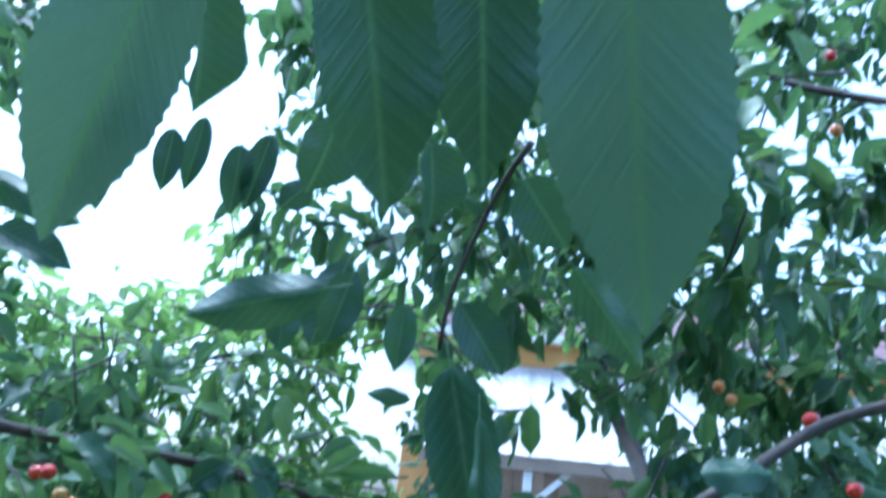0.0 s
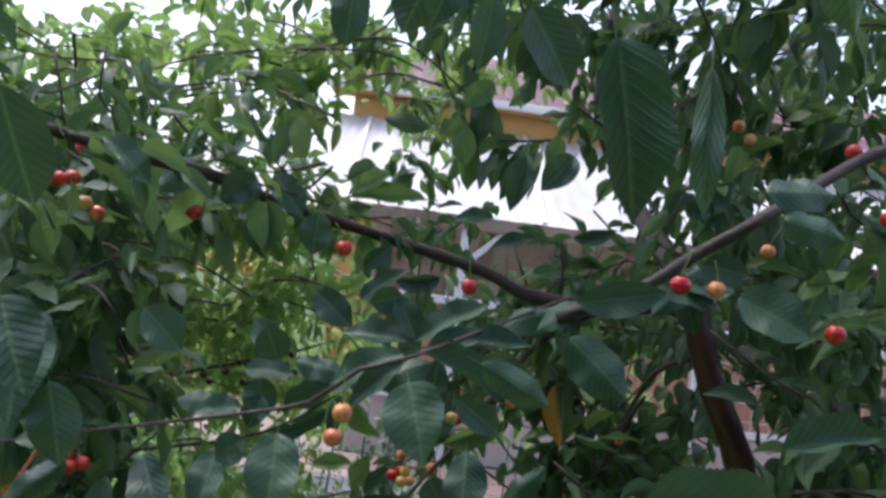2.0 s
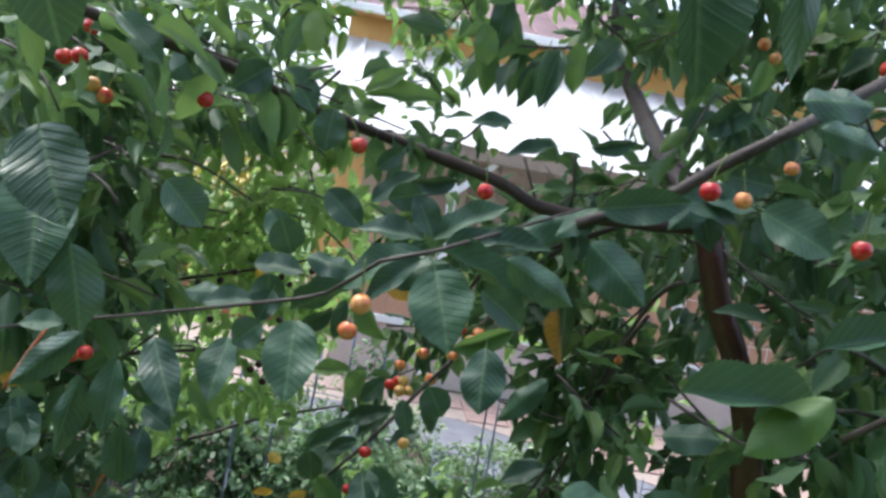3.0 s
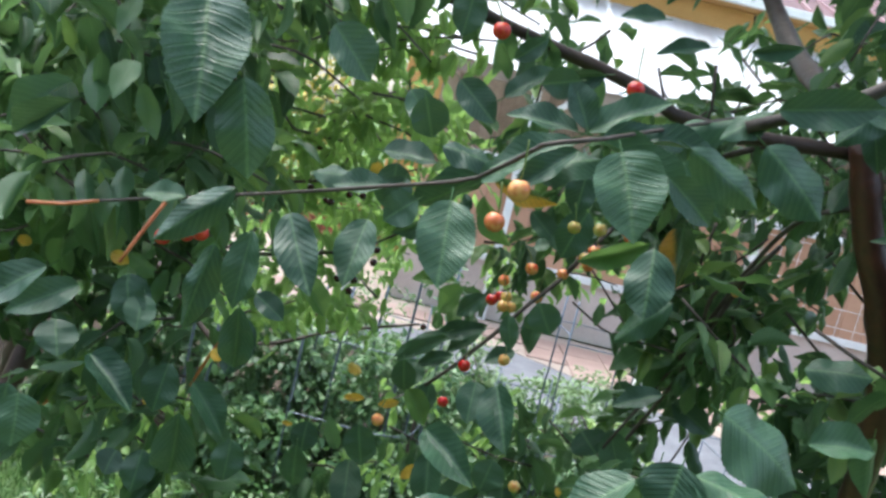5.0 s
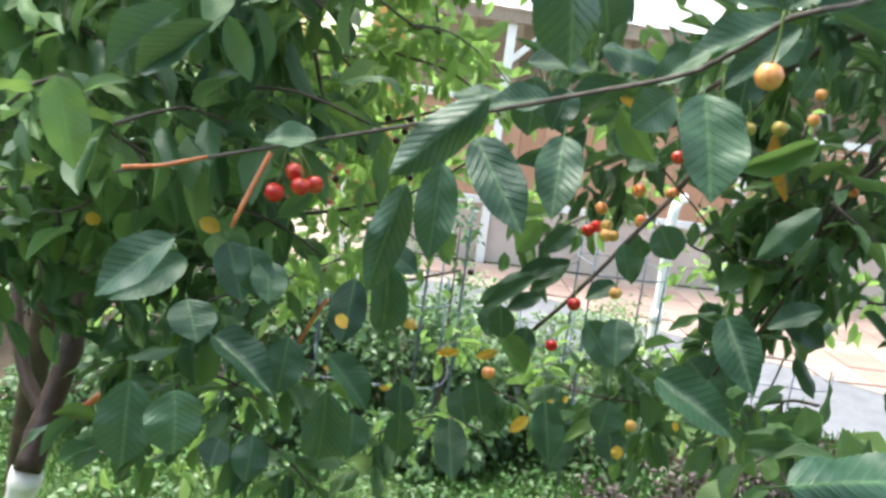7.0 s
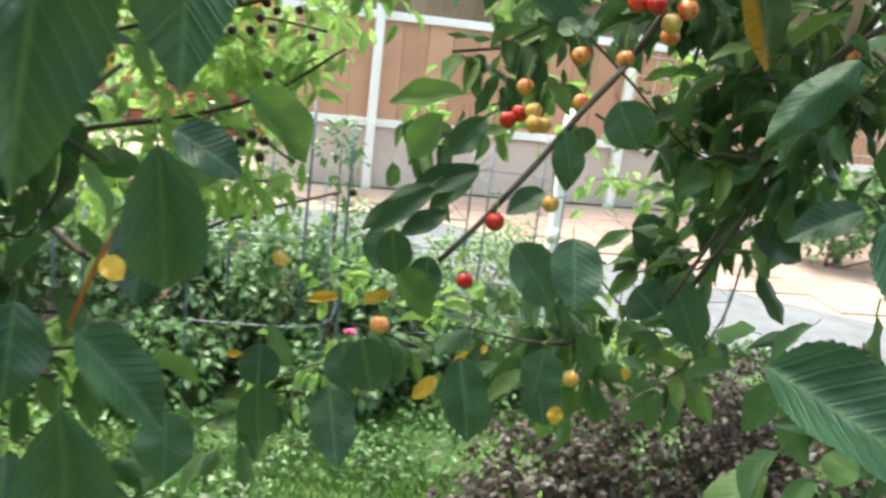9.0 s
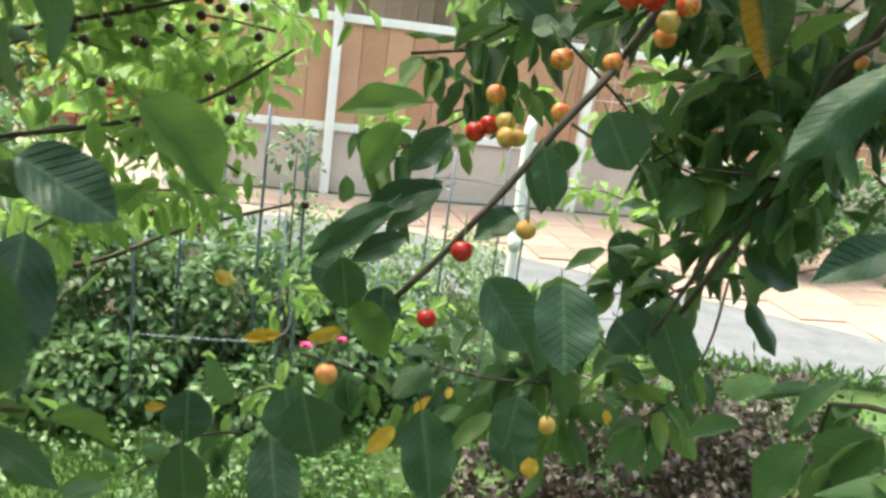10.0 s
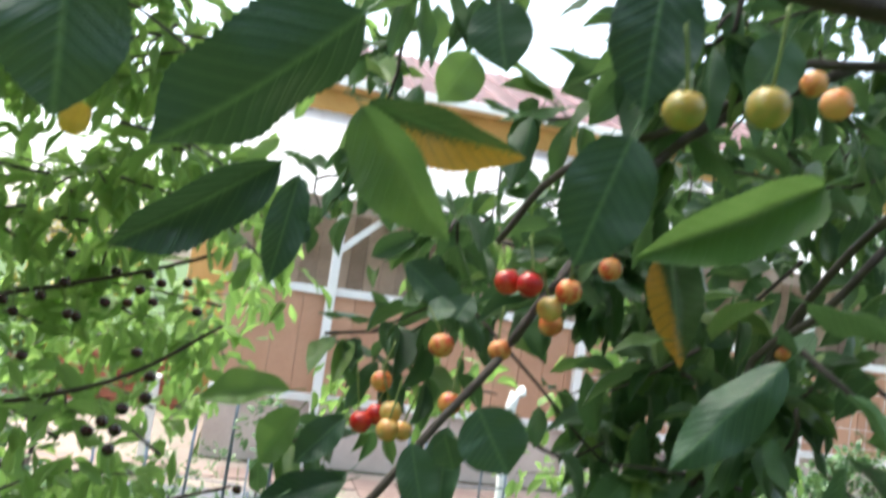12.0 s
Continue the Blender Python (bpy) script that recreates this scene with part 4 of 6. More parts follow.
spray(-0.73, 2.38, 2.52, 246)
spray(-0.98, 2.79, 1.12, 205)
spray(-0.56, 1.91, 1.18, 81)
spray(-0.76, 2.11, 0.91, 9)
spray(-0.12, 2.36, 0.94, 177)
spray(0.72, 2.57, 0.98, 122)
spray(0.24, 2.33, 1.83, 265)
spray(0.69, 2.72, 1.38, 130)
spray(-0.19, 3.25, 1.67, 164)
spray(-0.56, 2.18, 2.11, 333)
spray(-0.28, 1.94, 2.44, 127)
spray(-0.44, 1.89, 2.05, 240)
spray(-0.28, 1.83, 2.27, 127)
spray(-1.02, 1.86, 2.27, 199)
spray(-0.84, 1.87, 2.05, 316)
spray(-0.79, 2.17, 2.39, 2)
spray(-1.01, 2.17, 2.33, 85)
spray(-0.81, 2.08, 1.99, 347)
spray(-0.61, 2.18, 2.38, 100)
spray(-0.20, 1.98, 2.08, 184)
spray(-0.65, 1.95, 2.01, 169)
spray(-0.71, 1.79, 2.13, 347)
spray(-0.45, 1.89, 2.40, 156)
spray(-0.66, 1.98, 2.28, 90)
spray(-0.89, 1.84, 1.97, 183)
spray(-0.38, 2.08, 2.47, 187)
spray(-0.72, 2.03, 2.05, 92)
spray(-0.46, 1.89, 2.02, 125)
spray(-0.23, 2.01, 2.05, 181)
spray(-0.30, 1.97, 2.34, 301)
spray(-0.45, 2.22, 2.10, 18)
join_twigs(TWIGS_BEHIND, sour_tree)
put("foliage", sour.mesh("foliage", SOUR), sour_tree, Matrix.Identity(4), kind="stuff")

# ---------------------------------------------------------------- limewashed tree
white_tree = thing("limewashed_tree", -0.98, 1.75, 0.0, "small tree with a whitewashed trunk base", "tree")
branch(white_tree, "trunk", 0.0340, 0.0260, LIME, (-1.060, 1.860, -0.050), (-1.050, 1.860, 0.400), (-0.857, 1.637, 1.102), label="whitewashed trunk base")
branch(white_tree, "branch", 0.0240, 0.0120, BARK, (-0.857, 1.637, 1.102), (-0.846, 1.691, 1.200), (-0.822, 1.729, 1.323), (-0.837, 1.775, 1.493), (-0.856, 1.802, 1.678), label="dark upright limb")
branch(white_tree, "branch", 0.0140, 0.0080, BARK, (-0.851, 1.683, 1.187), (-0.909, 1.727, 1.264), (-0.966, 1.810, 1.409))
branch(white_tree, "branch", 0.0090, 0.0050, RED_TWIG, (-0.851, 1.667, 1.155), (-0.793, 1.688, 1.200), (-0.737, 1.687, 1.254))

lime_leaves, lime_twigs = Foliage(SMALL), []


def lime_sprig(x, y, z, turn):
    """A leafy shoot of the limewashed tree."""
    w = radians(turn)
    d = np.array((math.cos(w), math.sin(w) * 0.6, -0.2 + 0.3 * math.sin(3 * w)))
    p = np.array((x, y, z))
    lime_twigs.append((bough(lime_leaves, p - d * 0.1, p + d * 0.07, 20, 0.07, 0.06, 0.015, 0.5, 0.6), 0.0022))


lime_sprig(-0.63, 1.28, 1.84, 346)
lime_sprig(-1.04, 1.71, 1.71, 41)
lime_sprig(-0.77, 1.56, 1.57, 194)
lime_sprig(-0.92, 1.69, 1.52, 216)
lime_sprig(-0.75, 1.28, 1.86, 259)
lime_sprig(-0.42, 1.20, 1.67, 352)
lime_sprig(-0.63, 1.24, 1.71, 149)
lime_sprig(-0.92, 1.67, 1.86, 44)
lime_sprig(-0.51, 1.39, 1.66, 174)
lime_sprig(-0.60, 1.72, 1.93, 210)
lime_sprig(-0.90, 1.49, 1.79, 12)
lime_sprig(-0.88, 1.66, 1.63, 305)
lime_sprig(-0.81, 1.29, 1.67, 103)
lime_sprig(-0.65, 1.25, 1.66, 8)
lime_sprig(-0.68, 1.49, 1.75, 101)
lime_sprig(-0.75, 1.56, 1.81, 47)
lime_sprig(-0.68, 1.75, 1.95, 21)
lime_sprig(-0.92, 1.54, 1.71, 76)
lime_sprig(-0.55, 1.50, 1.70, 17)
lime_sprig(-0.97, 1.72, 1.63, 121)
lime_sprig(-0.91, 1.61, 1.74, 345)
lime_sprig(-0.70, 1.58, 1.75, 177)
lime_sprig(-0.81, 1.38, 1.62, 107)
lime_sprig(-0.71, 1.48, 1.57, 9)
lime_sprig(-0.62, 1.19, 1.76, 57)
lime_sprig(-0.78, 1.39, 1.79, 45)
lime_sprig(-0.79, 1.50, 1.85, 28)
lime_sprig(-0.98, 1.63, 1.60, 254)
lime_sprig(-0.75, 1.50, 1.65, 33)
lime_sprig(-0.84, 1.76, 1.88, 205)
join_twigs(lime_twigs, white_tree)
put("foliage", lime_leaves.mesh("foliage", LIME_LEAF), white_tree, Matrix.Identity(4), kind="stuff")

# ---------------------------------------------------------------- cherry tree close by
tree = thing("cherry_tree", 0.55, 1.35, 0.0, "cherry tree with toothed leaves and ripening cherries", "tree")
fill = Foliage(SMALL)
branch(tree, "trunk", 0.0175, 0.0240, TRUNK, (0.350, 1.168, 2.020), (0.370, 1.166, 1.960), (0.388, 1.166, 1.910), (0.446, 1.168, 1.790), (0.492, 1.200, 1.620), (0.525, 1.300, 1.200), (0.545, 1.340, 0.600), (0.550, 1.350, -0.050), label="reddish-brown smooth trunk")
branch(tree, "branch", 0.0170, 0.0120, BARK, (0.360, 1.200, 2.020), (0.349, 1.521, 2.176), (0.297, 1.611, 2.331), (0.303, 1.659, 2.534), label="upright leader")
branch(tree, "branch", 0.0092, 0.0058, BARK, (0.360, 1.200, 2.000), (0.157, 1.178, 1.989), (0.076, 1.187, 2.016), (-0.063, 1.199, 2.045), (-0.181, 1.157, 2.066), (-0.257, 1.038, 2.083), (-0.335, 0.929, 2.089), (-0.382, 0.832, 2.095))
branch(tree, "branch", 0.0058, 0.0065, TWIG, (0.127, 0.908, 1.978), (0.196, 0.885, 2.015), (0.243, 0.872, 2.054), (0.282, 0.856, 2.085), (0.335, 0.875, 2.120), (0.425, 0.902, 2.181), (0.522, 0.896, 2.218), label="grey smooth branch")
branch(tree, "branch", 0.0019, 0.0016, TWIG, (0.165, 1.054, 1.997), (-0.011, 0.794, 1.936), (-0.055, 0.777, 1.921), (-0.094, 0.801, 1.886), (-0.165, 0.842, 1.859), (-0.261, 0.921, 1.824), (-0.385, 0.992, 1.783), (-0.530, 1.039, 1.738))
branch(tree, "branch", 0.0046, 0.0026, TWIG, (0.330, 1.330, 2.010), (0.200, 1.345, 1.930), (0.118, 1.345, 1.816), (0.077, 1.345, 1.746), (0.040, 1.345, 1.697), (0.004, 1.345, 1.645), (-0.022, 1.345, 1.611), (-0.045, 1.348, 1.580), (-0.075, 1.350, 1.545), label="brown fruiting twig")
branch(tree, "branch", 0.0040, 0.0030, TWIG, (0.314, 1.277, 1.994), (0.246, 1.302, 1.986), (0.207, 1.314, 1.947), (0.122, 1.386, 1.899), (0.086, 1.426, 1.835))
branch(tree, "branch", 0.0045, 0.0030, TWIG, (0.361, 1.397, 1.827), (0.342, 1.412, 1.767), (0.325, 1.442, 1.670), (0.312, 1.474, 1.596), (0.270, 1.520, 1.458))
branch(tree, "branch", 0.0035, 0.0030, TWIG, (0.342, 1.290, 1.866), (0.325, 1.333, 1.811), (0.305, 1.384, 1.768), (0.320, 1.427, 1.686))
branch(tree, "branch", 0.0040, 0.0025, TWIG, (0.386, 1.217, 1.937), (0.350, 1.266, 1.908), (0.344, 1.373, 1.826), (0.310, 1.465, 1.644), (0.235, 1.490, 1.460))
branch(tree, "shoot", 0.0024, 0.0018, RED_TWIG, (-0.388, 1.011, 1.776), (-0.398, 0.994, 1.748), (-0.409, 0.974, 1.714), label="young red shoot")
branch(tree, "shoot", 0.0024, 0.0017, RED_TWIG, (-0.340, 1.199, 1.597), (-0.357, 1.207, 1.564), (-0.379, 1.226, 1.510), label="young red shoot")
branch(tree, "shoot", 0.0020, 0.0015, RED_TWIG, (-0.490, 0.935, 1.759), (-0.461, 0.946, 1.763), (-0.426, 0.939, 1.775))
branch(tree, "branch", 0.0040, 0.0025, TWIG, (0.110, 0.850, 2.438), (0.086, 0.914, 2.419), (0.054, 0.987, 2.364), (0.032, 1.025, 2.303), (0.023, 1.067, 2.248))
branch(tree, "branch", 0.0070, 0.0060, BARK, (0.401, 1.291, 2.817), (0.519, 1.236, 2.746), (0.627, 1.162, 2.688), (0.722, 1.025, 2.610))
branch(tree, "twig", 0.0040, 0.0020, TWIG, (0.399, 0.850, 1.822), (0.422, 0.787, 1.875), (0.436, 0.721, 1.919))
cherry(tree, "red", -0.097, 1.016, 2.021)
cherry(tree, "red", -0.260, 0.997, 2.039, 0.0175)
cherry(tree, "red", 0.065, 1.311, 1.801, 0.0185)
cherry(tree, "red", 0.076, 1.295, 1.801, 0.0185)
cherry(tree, "blush", 0.103, 1.292, 1.800, 0.0185)
cherry(tree, "yellow", 0.094, 1.300, 1.787, 0.0180)
cherry(tree, "orange", 0.104, 1.321, 1.776, 0.0180)
cherry(tree, "blush", 0.160, 1.360, 1.824, 0.0185)
cherry(tree, "blush", 0.033, 1.345, 1.750, 0.0185)
cherry(tree, "blush", 0.055, 1.385, 1.705, 0.0185)
cherry(tree, "red", -0.004, 1.435, 1.676, 0.0185)
cherry(tree, "red", 0.009, 1.438, 1.683, 0.0185)
cherry(tree, "yellow", 0.015, 1.410, 1.690, 0.0180)
cherry(tree, "yellow", 0.010, 1.385, 1.680, 0.0180)
cherry(tree, "yellow", 0.024, 1.400, 1.678, 0.0170)
cherry(tree, "blush", 0.006, 1.420, 1.712, 0.0180)
cherry(tree, "red", -0.380, 0.999, 1.744, 0.0175)
cherry(tree, "red", -0.359, 1.006, 1.751, 0.0175)
cherry(tree, "red", -0.349, 1.020, 1.752, 0.0175)
cherry(tree, "red", -0.366, 1.014, 1.762, 0.0175)
cherry(tree, "red", -0.043, 1.367, 1.522, 0.0175)
cherry(tree, "yellow", 0.028, 1.353, 1.609, 0.0175)
cherry(tree, "orange", 0.078, 1.350, 1.752, 0.0175)
cherry(tree, "pale", 0.018, 0.990, 1.851, 0.0138)
cherry(tree, "pale", 0.042, 0.983, 1.855, 0.0138)
cherry(tree, "orange", 0.104, 1.052, 1.890, 0.0112)
cherry(tree, "orange", 0.077, 0.999, 1.866, 0.0112)
cherry(tree, "red", 0.046, 1.015, 1.996)
cherry(tree, "red", 0.210, 0.800, 2.024)
cherry(tree, "red", 0.363, 0.821, 1.998)
cherry(tree, "orange", -0.064, 0.767, 1.886, 0.0170)
cherry(tree, "orange", -0.130, 1.315, 1.491)
cherry(tree, "red", -0.027, 1.343, 1.590)
cherry(tree, "orange", 0.344, 1.402, 1.779, 0.0160)
cherry(tree, "orange", 0.263, 0.855, 2.025, 0.0170)
cherry(tree, "blush", 0.408, 1.226, 2.261)
cherry(tree, "orange", 0.425, 1.223, 2.244, 0.0170)
cherry(tree, "red", 0.431, 0.954, 2.191)
cherry(tree, "red", -0.373, 0.970, 2.089, 0.0170)
cherry(tree, "red", -0.345, 0.979, 2.090, 0.0170)
cherry(tree, "red", -0.394, 0.965, 2.054, 0.0170)
cherry(tree, "red", -0.374, 0.951, 2.056, 0.0170)
cherry(tree, "yellow", -0.368, 0.976, 2.033, 0.0170)
cherry(tree, "blush", -0.355, 0.981, 2.024, 0.0170)
cherry(tree, "orange", 0.368, 0.993, 2.077, 0.0170)
cherry(tree, "red", 0.466, 0.936, 2.122, 0.0170)
cherry(tree, "orange", -0.072, 0.817, 1.855, 0.0170)
cherry(tree, "yellow", 0.099, 1.405, 1.403)
cherry(tree, "red", 0.040, 0.367, 2.279, 0.0180)
cherry(tree, "red", 0.582, 1.239, 2.803, 0.0180)
cherry(tree, "orange", 0.536, 1.120, 2.614, 0.0180)
leaf(tree, "green", (-0.016, 0.683, 1.928), (0.001, 0.651, 1.882), 0.049, (-0.16, -0.93, 0.32), 1)
leaf(tree, "green", (-0.110, 0.737, 1.870), (-0.106, 0.701, 1.818), 0.042, (0.02, -0.91, 0.41), 0)
leaf(tree, "green", (-0.169, 0.819, 1.833), (-0.175, 0.784, 1.786), 0.032, (-0.16, -0.91, 0.38), 0)
leaf(tree, "green", (-0.227, 0.803, 1.826), (-0.197, 0.761, 1.778), 0.033, (-0.09, -0.91, 0.39), 2)
leaf(tree, "green", (-0.247, 0.780, 1.810), (-0.249, 0.766, 1.751), 0.027, (-0.03, -0.90, 0.43), 0)
leaf(tree, "green", (-0.257, 0.603, 1.954), (-0.237, 0.565, 1.898), 0.048, (0.31, -0.91, 0.29), 1)
leaf(tree, "green", (-0.224, 0.575, 1.919), (-0.209, 0.571, 1.872), 0.031, (0.25, -0.90, 0.35), 3)
leaf(tree, "green", (-0.235, 0.651, 1.855), (-0.275, 0.638, 1.816), 0.022, (0.27, -0.86, 0.43), 3)
leaf(tree, "green", (-0.385, 0.760, 1.874), (-0.435, 0.772, 1.837), 0.023, (0.42, -0.83, 0.37), 1)
leaf(tree, "green", (-0.447, 0.983, 1.680), (-0.496, 0.939, 1.651), 0.035, (0.36, -0.78, 0.52), 0)
leaf(tree, "green", (-0.412, 0.950, 1.624), (-0.351, 0.914, 1.599), 0.037, (0.22, -0.65, 0.73), 1)
leaf(tree, "green", (-0.312, 0.932, 1.595), (-0.310, 0.944, 1.519), 0.047, (0.12, -0.66, 0.74), 1)
leaf(tree, "green", (-0.037, 0.823, 1.725), (-0.023, 0.785, 1.686), 0.034, (-0.49, -0.72, 0.49), 1)
leaf(tree, "green", (-0.025, 1.132, 1.633), (-0.027, 1.100, 1.592), 0.039, (-0.11, -0.84, 0.53), 0)
leaf(tree, "green", (0.039, 0.757, 1.869), (0.037, 0.727, 1.827), 0.037, (-0.30, -0.88, 0.37), 3)
leaf(tree, "green", (-0.132, 0.719, 1.867), (-0.152, 0.719, 1.848), 0.026, (0.07, -0.92, 0.39), 0)
leaf(tree, "green", (-0.371, 0.947, 1.695), (-0.366, 0.924, 1.667), 0.031, (0.24, -0.82, 0.51), 2)
leaf(tree, "green", (-0.268, 0.762, 1.797), (-0.285, 0.763, 1.723), 0.026, (0.01, -0.89, 0.46), 3)
leaf(tree, "green", (-0.309, 1.154, 1.637), (-0.311, 1.111, 1.580), 0.043, (0.18, -0.83, 0.53), 3)
leaf(tree, "green", (-0.415, 0.866, 1.679), (-0.402, 0.847, 1.655), 0.036, (0.34, -0.77, 0.55), 2)
leaf(tree, "green", (-0.319, 0.990, 1.605), (-0.273, 0.975, 1.566), 0.033, (0.09, -0.67, 0.74), 1)
leaf(tree, "green", (-0.149, 0.872, 1.938), (-0.135, 0.886, 1.904), 0.035, (0.06, -0.95, 0.29), 0)
leaf(tree, "green", (0.117, 0.748, 1.765), (0.190, 0.740, 1.736), 0.064, (-0.26, -0.62, 0.74), 3)
leaf(tree, "green", (0.182, 0.747, 1.758), (0.229, 0.744, 1.770), 0.035, (-0.32, -0.64, 0.69), 1)
leaf(tree, "green", (-0.100, 0.578, 1.718), (-0.023, 0.581, 1.735), 0.038, (-0.13, -0.59, 0.80), 3)
leaf(tree, "green", (0.284, 1.000, 1.764), (0.334, 0.968, 1.785), 0.042, (-0.33, -0.68, 0.66), 3)
leaf(tree, "green", (0.039, 0.737, 1.942), (0.103, 0.739, 1.916), 0.029, (-0.26, -0.92, 0.28), 3)
leaf(tree, "green", (0.019, 0.693, 1.920), (0.057, 0.699, 1.896), 0.024, (-0.22, -0.92, 0.32), 0)
leaf(tree, "young", (-0.374, 0.650, 1.934), (-0.303, 0.649, 1.958), 0.023, (0.33, -0.68, 0.66), 1)
leaf(tree, "green", (-0.274, 0.920, 1.713), (-0.268, 0.933, 1.645), 0.036, (0.08, -0.78, 0.62), 1)
leaf(tree, "green", (-0.281, 1.023, 1.702), (-0.246, 1.016, 1.684), 0.027, (0.07, -0.82, 0.57), 0)
leaf(tree, "green", (-0.294, 1.130, 1.493), (-0.290, 1.113, 1.446), 0.041, (0.07, -0.67, 0.74), 3)
leaf(tree, "green", (-0.237, 1.343, 1.415), (-0.234, 1.355, 1.339), 0.041, (0.00, -0.69, 0.73), 2)
leaf(tree, "green", (-0.161, 1.451, 1.365), (-0.152, 1.386, 1.300), 0.051, (-0.06, -0.68, 0.73), 2)
leaf(tree, "green", (-0.153, 1.248, 1.505), (-0.140, 1.249, 1.451), 0.045, (-0.08, -0.71, 0.70), 2)
leaf(tree, "green", (-0.018, 1.299, 1.581), (0.026, 1.284, 1.527), 0.049, (-0.22, -0.74, 0.63), 0)
leaf(tree, "green", (-0.113, 1.422, 1.556), (-0.103, 1.432, 1.499), 0.040, (-0.10, -0.77, 0.63), 2)
leaf(tree, "young", (-0.067, 1.359, 1.704), (-0.136, 1.403, 1.689), 0.028, (-0.13, -0.84, 0.52), 0)
leaf(tree, "green", (-0.086, 0.796, 1.685), (-0.046, 0.753, 1.670), 0.033, (-0.41, -0.66, 0.63), 1)
leaf(tree, "green", (0.044, 1.266, 1.719), (0.067, 1.260, 1.679), 0.046, (-0.30, -0.79, 0.53), 2)
leaf(tree, "green", (0.048, 1.359, 1.685), (0.060, 1.365, 1.657), 0.026, (-0.27, -0.80, 0.54), 2)
leaf(tree, "green", (0.012, 1.593, 1.592), (-0.079, 1.600, 1.557), 0.037, (-0.12, -0.81, 0.58), 0)
leaf(tree, "green", (0.016, 1.614, 1.595), (-0.046, 1.609, 1.533), 0.035, (-0.13, -0.80, 0.58), 0)
leaf(tree, "green", (-0.086, 1.671, 1.488), (-0.103, 1.637, 1.445), 0.051, (-0.06, -0.77, 0.64), 2)
leaf(tree, "green", (0.053, 1.453, 1.600), (0.009, 1.434, 1.579), 0.031, (-0.21, -0.78, 0.59), 0)
leaf(tree, "green", (0.244, 1.497, 1.499), (0.279, 1.468, 1.415), 0.055, (-0.38, -0.66, 0.66), 2)
leaf(tree, "green", (0.329, 1.495, 1.569), (0.396, 1.471, 1.539), 0.050, (-0.47, -0.66, 0.59), 0)
leaf(tree, "green", (0.200, 1.502, 1.483), (0.229, 1.486, 1.454), 0.066, (-0.34, -0.68, 0.65), 2)
leaf(tree, "green", (-0.153, 1.424, 1.428), (-0.142, 1.407, 1.377), 0.051, (-0.01, -0.68, 0.73), 2)
leaf(tree, "green", (-0.238, 1.438, 1.416), (-0.239, 1.424, 1.369), 0.046, (0.08, -0.68, 0.73), 2)
leaf(tree, "young", (-0.042, 1.595, 1.656), (-0.080, 1.626, 1.594), 0.043, (-0.10, -0.84, 0.54), 2)
leaf(tree, "young", (-0.249, 1.082, 1.718), (-0.209, 1.085, 1.682), 0.033, (0.05, -0.75, 0.66), 1)
leaf(tree, "young", (-0.303, 1.170, 1.658), (-0.255, 1.157, 1.662), 0.027, (0.26, -0.92, -0.30), 1)
leaf(tree, "green", (0.035, 1.553, 1.813), (0.095, 1.527, 1.767), 0.038, (-0.25, -0.88, 0.41), 0)
leaf(tree, "turning", (0.259, 1.459, 1.849), (0.250, 1.396, 1.762), 0.054, (-0.48, -0.79, 0.39), 1)
leaf(tree, "green", (-0.168, 1.008, 1.871), (-0.163, 1.005, 1.820), 0.039, (0.16, -0.63, -0.76), 3)
leaf(tree, "green", (-0.078, 1.049, 1.880), (-0.139, 1.062, 1.813), 0.048, (0.02, -0.66, -0.75), 3)
leaf(tree, "green", (-0.099, 1.098, 1.829), (-0.162, 1.110, 1.781), 0.027, (0.07, -0.87, -0.49), 0)
leaf(tree, "green", (-0.089, 1.177, 1.834), (-0.096, 1.178, 1.777), 0.021, (-0.02, -0.87, -0.48), 0)
leaf(tree, "young", (-0.072, 1.081, 1.853), (-0.033, 1.071, 1.805), 0.032, (-0.13, -0.83, -0.54), 1)
leaf(tree, "turning", (-0.061, 1.169, 1.875), (0.017, 1.150, 1.853), 0.031, (-0.16, -0.80, -0.58), 0)
leaf(tree, "green", (0.044, 1.086, 1.863), (0.026, 1.089, 1.805), 0.041, (-0.32, -0.78, -0.54), 2)
leaf(tree, "young", (0.108, 1.043, 1.848), (0.042, 1.055, 1.807), 0.029, (-0.49, -0.82, -0.31), 1)
leaf(tree, "green", (0.023, 1.026, 1.911), (0.019, 1.026, 1.859), 0.034, (-0.31, -0.69, -0.66), 2)
leaf(tree, "young", (0.003, 1.234, 1.929), (-0.013, 1.235, 1.897), 0.031, (-0.15, -0.77, -0.62), 0)
leaf(tree, "green", (-0.011, 1.135, 1.927), (-0.005, 1.132, 1.893), 0.032, (-0.18, -0.74, -0.65), 2)
leaf(tree, "green", (0.103, 1.071, 1.914), (0.089, 1.071, 1.884), 0.027, (-0.40, -0.65, -0.64), 2)
leaf(tree, "back", (0.100, 0.164, 2.188), (0.113, 0.187, 2.100), 0.036, (-0.16, -0.98, 0.16), 0)
leaf(tree, "back", (0.015, 0.171, 2.181), (-0.008, 0.187, 2.108), 0.028, (0.47, -0.86, 0.20), 0)
leaf(tree, "green", (0.046, 0.190, 2.192), (0.059, 0.206, 2.128), 0.029, (0.18, -0.97, 0.14), 0)
leaf(tree, "green", (0.072, 0.208, 2.208), (0.079, 0.224, 2.143), 0.029, (0.04, -0.99, 0.11), 0)
leaf(tree, "green", (0.063, 0.506, 2.141), (0.088, 0.504, 2.048), 0.044, (-0.01, -1.00, 0.02), 1)
